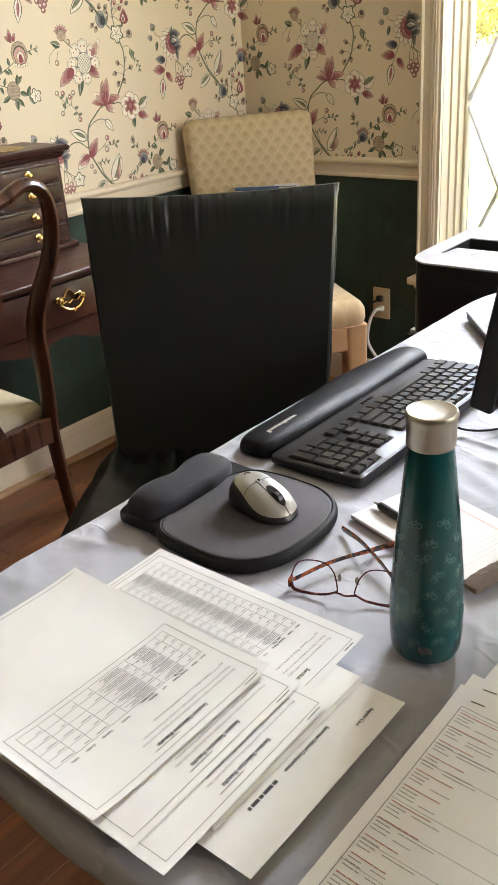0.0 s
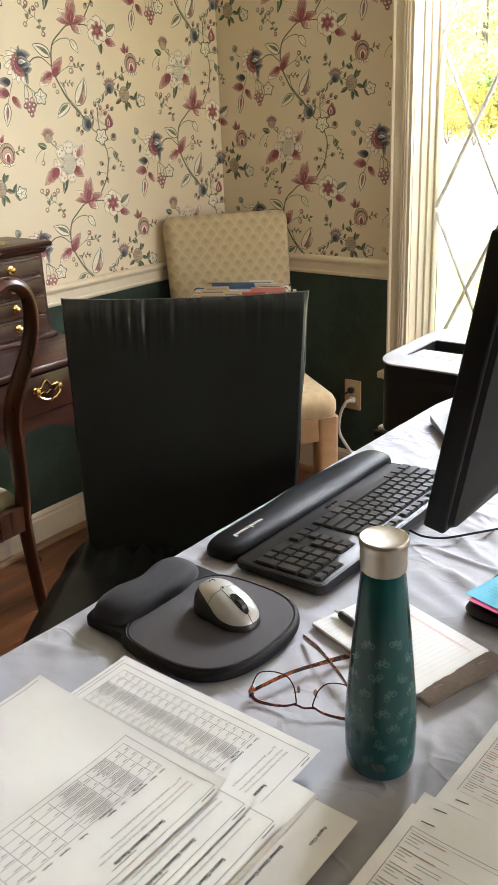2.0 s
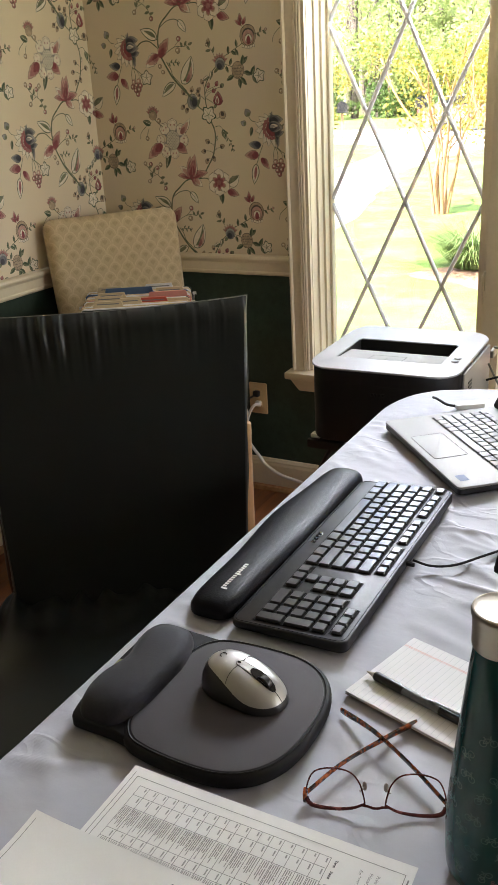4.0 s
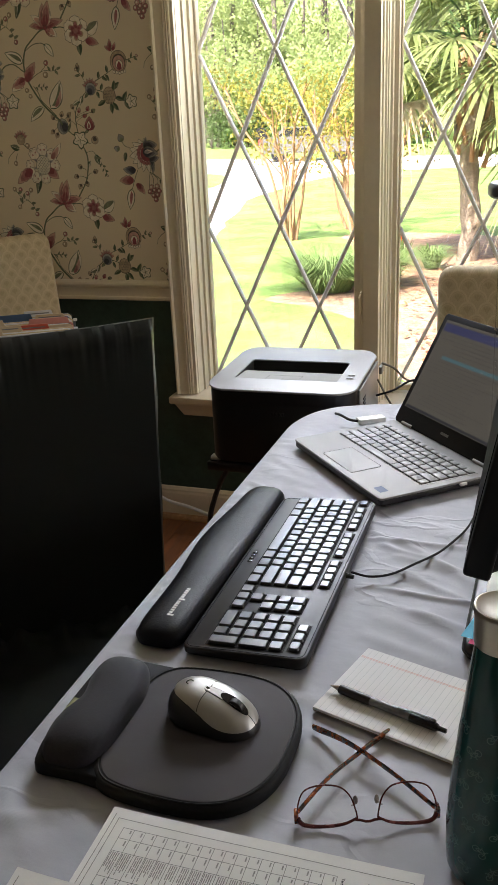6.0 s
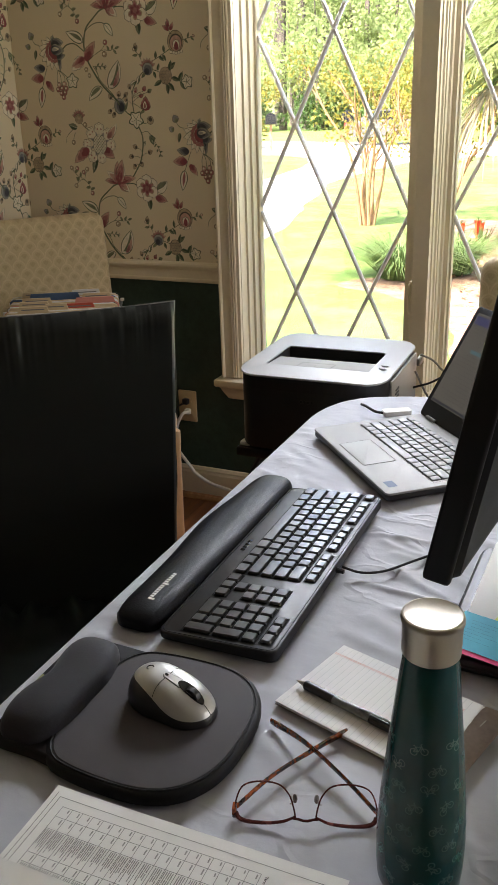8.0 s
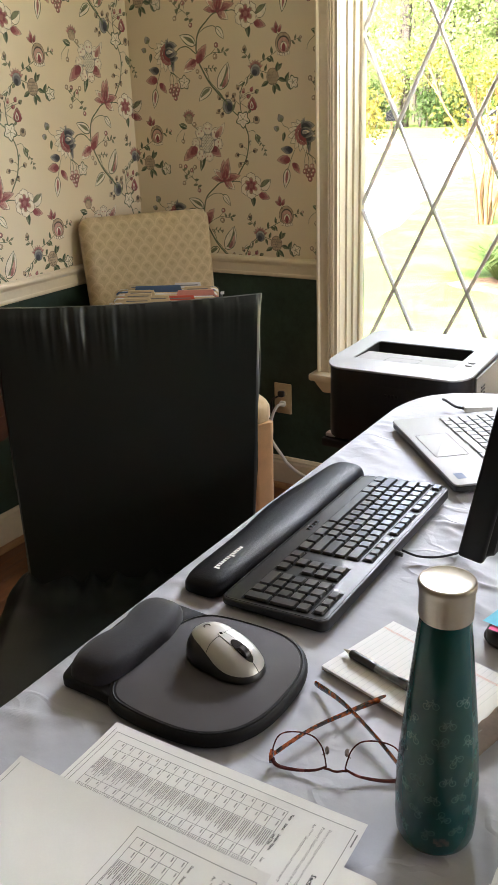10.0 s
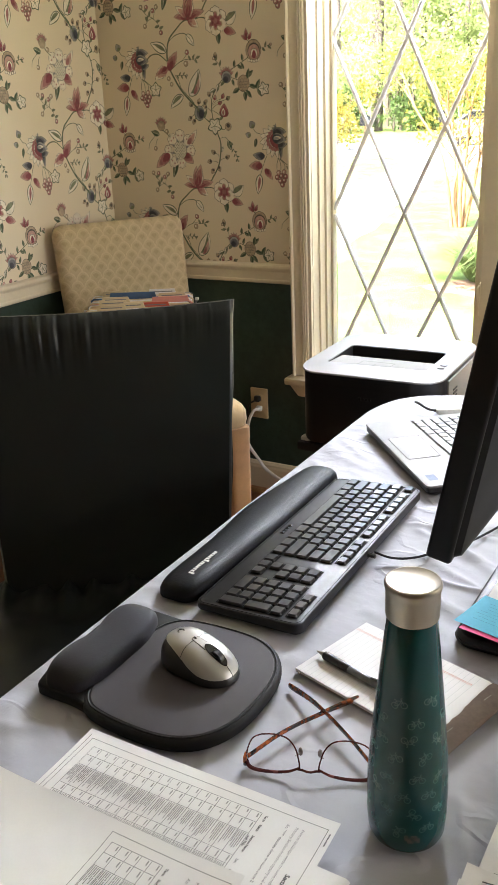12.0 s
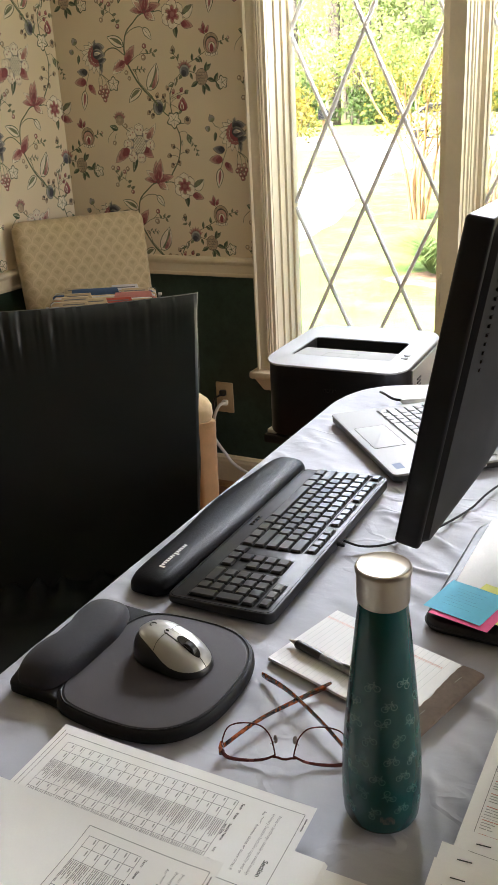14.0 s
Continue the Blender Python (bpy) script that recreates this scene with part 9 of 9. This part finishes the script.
def crepe_myrtle(x, y, h, seed, stems=7, leaves=2600):
    rng = random.Random(seed)
    ob = thing("crepe_myrtle", "many-stemmed crepe myrtle with yellow-green young leaves", "tree", pose(x, y, GROUND), group="crepe myrtles")
    clumps = []
    bm = bmesh.new()
    for k in range(stems):
        a = 2 * math.pi * k / stems + rng.uniform(-0.3, 0.3)
        sp = rng.uniform(0.45, 1.0) * h * 0.36
        p0 = Vector((0.10 * math.cos(a), 0.10 * math.sin(a), -0.02))
        p3 = Vector((sp * math.cos(a), sp * math.sin(a), h * rng.uniform(0.62, 0.8)))
        mid = p0.lerp(p3, 0.5) + Vector((rng.uniform(-0.12, 0.12), rng.uniform(-0.12, 0.12), 0.05)) - Vector((math.cos(a), math.sin(a), 0)) * 0.12
        path = smooth_path([p0, p0.lerp(mid, 0.5) + Vector((rng.uniform(-0.05, 0.05), rng.uniform(-0.05, 0.05), 0)), mid, mid.lerp(p3, 0.5) + Vector((rng.uniform(-0.08, 0.08), 0, 0)), p3], 4)
        tube(bm, path, [0.030 * (1 - 0.7 * i / len(path)) for i in range(len(path))], 7)
        for q in range(4):
            b0 = path[int(len(path) * (0.45 + 0.13 * q))]
            d = Vector((math.cos(a + rng.uniform(-1.4, 1.4)), math.sin(a + rng.uniform(-1.4, 1.4)), rng.uniform(0.7, 1.5))).normalized()
            b1 = b0 + d * rng.uniform(0.35, 0.7)
            tube(bm, [b0, b0.lerp(b1, 0.5) + Vector((0, 0, 0.03)), b1], [0.014, 0.010, 0.005], 5)
            clumps.append((b1, rng.uniform(0.20, 0.34)))
        clumps.append((p3 + Vector((0, 0, 0.1)), rng.uniform(0.28, 0.42)))
    part("trunk", bm, BARK, ob, "smooth tan stems")
    verts, faces = [], []
    crown(rng, clumps, leaves, 0.058, verts, faces)
    leaf_mesh("crown", verts, faces, MYRTLE_LEAF, ob, "airy yellow-green leaves")
    return ob


crepe_myrtle(-4.05, 13.0, 2.9, 1, 7, 2200)
crepe_myrtle(-3.35, 14.3, 2.8, 2, 6, 1900)
crepe_myrtle(-2.75, 12.2, 2.5, 3, 4, 1100)


def grass_clump(x, y, r, h, count, seed, label):
    rng = random.Random(seed)
    verts, faces = [], []
    for _ in range(count):
        a, q = rng.uniform(0, 2 * math.pi), math.sqrt(rng.random())
        base = Vector((0.30 * r * q * math.cos(a), 0.30 * r * q * math.sin(a), 0.0))
        out = Vector((math.cos(a + rng.uniform(-0.5, 0.5)), math.sin(a + rng.uniform(-0.5, 0.5)), 0))
        ln, reach = h * rng.uniform(0.6, 1.2), r * rng.uniform(0.2, 1.2)
        s = Vector((-out.y, out.x, 0)) * rng.uniform(0.006, 0.011)
        k = len(verts)
        for t in (0, 0.35, 0.7, 1.0):
            p = base + out * reach * t ** 1.5 + Vector((0, 0, ln * (1.25 * t - 0.75 * t ** 2.6)))
            w = 1 - 0.85 * t
            verts += [p - s * w, p + s * w]
        for j in range(3):
            faces.append((k + 2 * j, k + 2 * j + 1, k + 2 * j + 3, k + 2 * j + 2))
    ob = thing("grass_clump", label, "plant", pose(x, y, GROUND + 0.02), group="grass clumps")
    leaf_mesh("blades", verts, faces, GRASS_BLADE, ob, kind="stuff")
    return ob


grass_clump(-2.46, 8.95, 0.78, 0.60, 1000, 5, "large clump of arching green grass blades")
grass_clump(-2.00, 9.30, 0.62, 0.56, 700, 6, "clump of arching green grass blades")
grass_clump(-1.57, 10.45, 0.28, 0.38, 380, 7, "small clump of green grass on mulch")
grass_clump(0.4, 9.4, 0.36, 0.34, 260, 10, "small clump of green grass on mulch")


def leaf_litter():
    """Fallen leaves lying on the pine straw."""
    rng = random.Random(31)
    verts, faces = [], []
    for _ in range(5200):
        y = rng.uniform(3.4, 11.5)
        x = rng.uniform(-0.62 - (y - 4.9) * 0.34 if y > 4.9 else -0.4, 2.0)
        if y > 8.5 and x < -2.2:
            continue
        p = Vector((x, y, GROUND + rng.uniform(0.012, 0.035)))
        a, tilt = rng.uniform(0, 2 * math.pi), rng.uniform(-0.5, 0.5)
        d = Vector((math.cos(a), math.sin(a), tilt)).normalized()
        side = d.cross(Vector((0, 0, 1))).normalized()
        k = rng.uniform(0.6, 1.4)
        add_leaf(verts, faces, p, d, side, 0.052 * k, 0.015 * k)
    ob = thing("leaf_litter", "reddish fallen leaves scattered on the mulch", "leaves", kind="stuff")
    leaf_mesh("fallen_leaves", verts, faces, leaf_material("fallen_leaf", (0.26, 0.10, 0.045), (0.48, 0.27, 0.15), 0.1), ob, kind="stuff")


leaf_litter()


def fan_frond(verts, faces, base, d, side, size, droop, rng, blades=34):
    """A palmetto leaf: narrow blades spread from the stalk's end."""
    up = d.cross(side).normalized()
    for k in range(blades):
        a = radians(-118 + 236 * k / (blades - 1) + rng.uniform(-3, 3))
        ray = (d * math.cos(a) + side * math.sin(a)).normalized()
        ln = size * (0.72 + 0.28 * math.cos(a * 0.7)) * rng.uniform(0.88, 1.05)
        w = size * 0.023
        s = ray.cross(up).normalized() * w
        i = len(verts)
        for t, ww in ((0.04, 0.35), (0.45, 1.0), (0.75, 0.7), (1.0, 0.06)):
            p = base + ray * ln * t - Vector((0, 0, 1)) * droop * size * t ** 2.4 + up * 0.05 * size * math.sin(k) * t
            verts.extend((p - s * ww, p + s * ww))
        for j in range(3):
            faces.append((i + 2 * j, i + 2 * j + 1, i + 2 * j + 3, i + 2 * j + 2))


def palmetto(x, y, trunk, fronds, seed, size=0.85):
    rng = random.Random(seed)
    ob = thing("palmetto_tree", "palmetto palm with drooping fan leaves", "palm tree", pose(x, y, GROUND), group="palmettos")
    bm = bmesh.new()
    path = [Vector((0.03 * math.sin(k * 0.7), 0.02 * math.cos(k), trunk * k / 14)) for k in range(15)]
    tube(bm, path, [0.125 + 0.015 * math.sin(k * 2.3) - 0.02 * k / 14 for k in range(15)], 14)
    part("trunk", bm, GREY_BARK, ob, "grey fibrous trunk")
    bm = bmesh.new()
    for k in range(34):
        a, z = k * 2.4, trunk * (0.45 + 0.55 * k / 34)
        p = Vector((0.14 * math.cos(a), 0.14 * math.sin(a), z))
        tube(bm, [p, p + Vector((0.07 * math.cos(a), 0.07 * math.sin(a), 0.22))], [0.035, 0.02], 5, 0.5)
    part("leaf_boots", bm, BARK, ob, "criss-cross stubs of old leaf stalks")
    stalks = bmesh.new()
    verts, faces, dv, df = [], [], [], []
    for k in range(fronds):
        a = k * 2.39996 + rng.uniform(-0.2, 0.2)
        el = radians(74 - 108 * (k / fronds) ** 0.9 + rng.uniform(-8, 8))
        out = Vector((math.cos(a), math.sin(a), 0))
        d = out * math.cos(el) + Vector((0, 0, math.sin(el)))
        p0 = Vector((0, 0, trunk)) + out * 0.08
        ln = rng.uniform(0.6, 1.0)
        p1 = p0 + d * ln * 0.55 + Vector((0, 0, 0.03))
        p2 = p0 + d * ln - Vector((0, 0, 0.12 * ln))
        tube(stalks, smooth_path([p0, p1, p2], 3), 0.014, 5, 0.6)
        d2 = (p2 - p1).normalized()
        side = d2.cross(Vector((0, 0, 1))).normalized() if abs(d2.z) < 0.95 else Vector((1, 0, 0))
        dead = k > fronds * 0.92
        fan_frond(dv if dead else verts, df if dead else faces, p2, d2, side, size * rng.uniform(0.85, 1.15), 0.24 + (0.35 if dead else 0), rng)
    part("stalks", stalks, SHRUB_LEAF, ob, "green leaf stalks")
    leaf_mesh("crown", verts, faces, PALM_LEAF, ob, "green fan leaves")
    leaf_mesh("dry_fronds", dv, df, PALM_DEAD, ob, "dry brown hanging leaves")
    return ob


palmetto(-1.22, 11.1, 2.45, 26, 11, 0.95)
palmetto(-0.55, 12.3, 2.6, 30, 12, 0.95)
palmetto(0.35, 10.4, 1.9, 26, 13, 0.9)


def far_wood(name, area, count, seed, h0, h1, leaf, label, leaves=420, r=1.6, low=0.35):
    """A belt of trees, one object: trunks and loose crowns of leaf clumps."""
    rng = random.Random(seed)
    ob = thing(name, label, "woods", kind="stuff")
    bm = bmesh.new()
    verts, faces = [], []
    for _ in range(count):
        x, y = rng.uniform(*area[0]), rng.uniform(*area[1])
        h = rng.uniform(h0, h1)
        w = 0.013 * h * rng.uniform(0.8, 1.3)
        tube(bm, [(x, y, GROUND - 0.1), (x + rng.uniform(-0.2, 0.2), y, GROUND + h * 0.5), (x + rng.uniform(-0.4, 0.4), y, GROUND + h)], [w, w * 0.75, w * 0.3], 7)
        clumps = [(Vector((x + rng.gauss(0, r * 0.8), y + rng.gauss(0, r * 0.8), GROUND + h * rng.uniform(low, 1.02))), rng.uniform(0.5, 1.0) * r) for _ in range(9)]
        crown(rng, clumps, leaves, 0.34, verts, faces)
    part("trunks", bm, PINE_BARK, ob)
    leaf_mesh("foliage", verts, faces, leaf, ob)
    return ob


def shrub_row(name, spots, seed, leaf, label, ln=0.16, count=900):
    for k, (x, y, r, h) in enumerate(spots):
        rng = random.Random(seed + k)
        ob = thing(name, label, "shrub", pose(x, y, GROUND), group="shrubs by the drive")
        bm = bmesh.new()
        for q in range(5):
            a = q * 1.3
            tube(bm, [(0, 0, -0.02), (r * 0.3 * math.cos(a), r * 0.3 * math.sin(a), h * 0.4), (r * 0.55 * math.cos(a), r * 0.55 * math.sin(a), h * 0.75)], [0.03, 0.022, 0.01], 5)
        part("stems", bm, PINE_BARK, ob)
        clumps = [(Vector((rng.gauss(0, r * 0.45), rng.gauss(0, r * 0.45), h * rng.uniform(0.25, 0.85))), r * rng.uniform(0.3, 0.5)) for _ in range(12)]
        verts, faces = [], []
        crown(rng, clumps, count, ln, verts, faces)
        leaf_mesh("foliage", verts, faces, leaf, ob)


far_wood("far_woods", ((-62, 34), (66, 92)), 90, 21, 9, 22, WOOD_LEAF, "tall pines and young green trees beyond the drive", 1700, 3.0)
far_wood("near_woods", ((-44, 14), (58, 68)), 26, 22, 4, 9, WOOD_LEAF, "light green undergrowth trees at the wood's edge", 2400, 2.2)
far_wood("pine_stand", ((-30, 8), (62, 70)), 16, 27, 17, 22, WOOD_LEAF, "tall bare-stemmed pines at the edge of the wood", 500, 1.8, 0.72)
shrub_row("evergreen_shrub", [(-23.5, 61, 1.6, 2.6), (-21.0, 62.5, 1.8, 2.2), (-26.5, 60, 1.8, 3.2), (-17.5, 60, 1.3, 1.6), (-13.0, 57.5, 1.3, 1.5), (-30, 61, 2.0, 2.6), (-9.5, 56.5, 1.4, 1.6)], 40, SHRUB_LEAF, "dense dark green shrub beside the drive", 0.26, 1100)
shrub_row("yellow_shrub", [(-16.6, 36.0, 1.5, 2.9), (-18.6, 37.5, 1.6, 2.6)], 60, MYRTLE_LEAF, "tall yellow-green bush behind the mailboxes", 0.2, 1500)

# ---- the wood's depth, a soft mass of far foliage behind the trees ----
_bm = bmesh.new()
_far = []
for _k in range(161):
    _a = radians(-62 + 124 * _k / 160)
    _top = 21 + 4 * noise.noise(Vector((_k * 0.13, 2.2, 0))) + 2.5 * noise.noise(Vector((_k * 0.6, 5.1, 0)))
    _far.append([(120 * math.sin(_a), 4 + 104 * math.cos(_a), GROUND - 0.2), (121 * math.sin(_a), 4 + 106 * math.cos(_a), GROUND + _top)])
for _p, _q in zip(_far, _far[1:]):
    _bm.faces.new([_bm.verts.new(v) for v in (_p[0], _q[0], _q[1], _p[1])])
solid("backdrop", _bm, surface("far_foliage", (0.26, 0.31, 0.13), 0.9, vary=0.35, scale=0.35, fine=2.4, bump=0.0), "hazy green mass of distant woodland", "woods", kind="structure", smooth=False)

# ---- mailboxes on posts ----
for _k, (_x, _y) in enumerate(((-13.93, 32.95), (-11.5, 35.1))):
    _mb = thing("mailbox", "dark mailbox on a wooden post by the drive", "mailbox", pose(_x, _y, GROUND, 0, 0, 24), group="mailboxes")
    _bm = bmesh.new()
    box(_bm, -0.05, 0.05, -0.05, 0.05, 0, 1.05, 0.006)
    part("post", _bm, BARK, _mb, smooth=False)
    _bm = bmesh.new()
    _ring = [(0.20 * math.cos(a), 0.20 * math.sin(a)) for a in (math.pi * j / 12 for j in range(13))] + [(-0.20, -0.22), (0.20, -0.22)]
    loft(_bm, [[Vector((x, y, 1.28 + z)) for x, z in _ring] for y in (-0.28, 0.28)])
    part("box", _bm, RUBBER, _mb, smooth=False)

# ---- red lilies in the bed ----
def red_lily(x, y, seed):
    rng = random.Random(seed)
    ob = thing("red_lily", "small red lily in flower in the bed", "flower", pose(x, y, GROUND), group="red lilies")
    bm = bmesh.new()
    for k in range(2):
        a = 2.1 * k + seed
        tip = Vector((0.10 * math.cos(a), 0.10 * math.sin(a), 0.36 + 0.05 * k))
        tube(bm, [(0, 0, -0.01), tip * 0.6, tip], [0.010, 0.008, 0.006], 5)
    part("stalk", bm, SHRUB_LEAF, ob)
    verts, faces = [], []
    for k in range(2):
        a = 2.1 * k + seed
        c = Vector((0.10 * math.cos(a), 0.10 * math.sin(a), 0.36 + 0.05 * k))
        for q in range(6):
            d = Vector((math.cos(q * 1.05), math.sin(q * 1.05), 0.55)).normalized()
            add_leaf(verts, faces, c, d, d.cross(Vector((0, 0, 1))).normalized(), 0.075, 0.022)
    for v in verts:
        v.z -= 0.06
    leaf_mesh("flower_head", verts, faces, leaf_material("red_petal", (0.60, 0.07, 0.02), (0.80, 0.16, 0.05), 0.3), ob, "orange-red petals")
    verts, faces = [], []
    for k in range(24):
        a = rng.uniform(0, 2 * math.pi)
        d = Vector((math.cos(a) * 0.5, math.sin(a) * 0.5, 1)).normalized()
        add_leaf(verts, faces, Vector((0, 0, 0)), d, Vector((-math.sin(a), math.cos(a), 0)), rng.uniform(0.25, 0.4), 0.014)
    leaf_mesh("blades", verts, faces, GRASS_BLADE, ob, kind="stuff")


for _k, (_x, _y) in enumerate(((-2.30, 10.9), (-1.98, 10.95))):
    red_lily(_x, _y, _k + 1)


# ---- car on the far road ----
def parked_car(m):
    """x runs to its front."""
    ob = thing("parked_car", "dark car with red tail lights on the road", "car", m)
    paint = surface("dark_car_paint", (0.09, 0.085, 0.08), 0.35, vary=0.03, coat=0.4)
    side = [(-2.15, 0.35), (-2.2, 0.75), (-2.05, 0.98), (-1.6, 1.05), (-1.05, 1.42), (0.35, 1.45), (1.05, 1.02), (1.95, 0.88), (2.15, 0.65), (2.15, 0.35)]
    bm = bmesh.new()
    loft(bm, [[Vector((x, y, z)) for x, z in side] for y in (-0.86, 0.86)])
    part("body", bm, paint, ob, smooth=False)
    for y in (-0.866, 0.866):
        bm = bmesh.new()
        s = -1 if y < 0 else 1
        pts = [(-1.35, 1.06), (-0.95, 1.36), (0.30, 1.38), (0.85, 1.04)]
        loft(bm, [[Vector((x, y + d * s, z)) for x, z in pts] for d in (0.0, 0.006)])
        part("side_window", bm, GLOSS_BLACK, ob, smooth=False)
        for x in (-1.35, 1.35):
            bm = bmesh.new()
            lathe(bm, [(0.05, 0.0), (0.30, 0.0), (0.32, 0.04), (0.32, 0.16), (0.30, 0.2), (0.05, 0.2)], 20)
            for v in bm.verts:
                v.co = Vector((x + v.co.x, y - s * 0.1 + (v.co.z - 0.1) * 0.9, 0.32 + v.co.y))
            part("wheel", bm, RUBBER, ob)
        bm = bmesh.new()
        box(bm, -2.22, -2.02, y * 0.80 - 0.13, y * 0.80 + 0.13, 0.74, 0.94, 0.02)
        part("tail_light", bm, surface("red_lens", (0.60, 0.03, 0.02), 0.2, vary=0.05), ob, "red tail light")
    return ob


parked_car(pose(-10.5, 39.0, GROUND + 0.015, 0, 0, 12))

# ---- floor boards ----
_rng = random.Random(77)
_board = {}
_w = 0.0826
_joined = bmesh.new()
_i = 0
for _cx in range(int((EAST - WEST) / _w) + 1):
    _x = WEST + (_cx + 0.5) * _w
    _y = SOUTH - 0.02
    while _y < NORTH + 0.015:
        _l = _rng.choice((0.55, 0.75, 0.95, 1.2))
        if _y < SOUTH:
            _l = round(_l * _rng.uniform(0.3, 1.0), 2)
        if _y + _l > NORTH - 0.12:
            _l = round(NORTH + 0.02 - _y, 3)
        if _x < -0.8 and _y + _l > 0.0:
            if _l not in _board:
                _bm = bmesh.new()
                loft(_bm, [[Vector((a, b, z)) for a, b in ((-_w / 2 + o, -_l / 2 + o), (_w / 2 - o, -_l / 2 + o), (_w / 2 - o, _l / 2 - o), (-_w / 2 + o, _l / 2 - o))] for z, o in ((-0.012, 0.0004), (-0.0006, 0.0004), (0.0, 0.0008))])
                _ob = finish("floor_board", _bm, OAK, floor, smooth=False)
                _board[_l] = _ob.data
            else:
                _ob = new("floor_board", _board[_l])
                _ob.parent = floor
            _ob.matrix_basis = pose(_x, _y + _l / 2, 0)
        else:
            box(_joined, _x - _w / 2 + 0.0006, _x + _w / 2 - 0.0006, _y + 0.0006, _y + _l - 0.0006, -0.0118, 0.0)
        _y += _l
tagged(part("floor_boards", _joined, OAK, floor, smooth=False), kind="stuff")
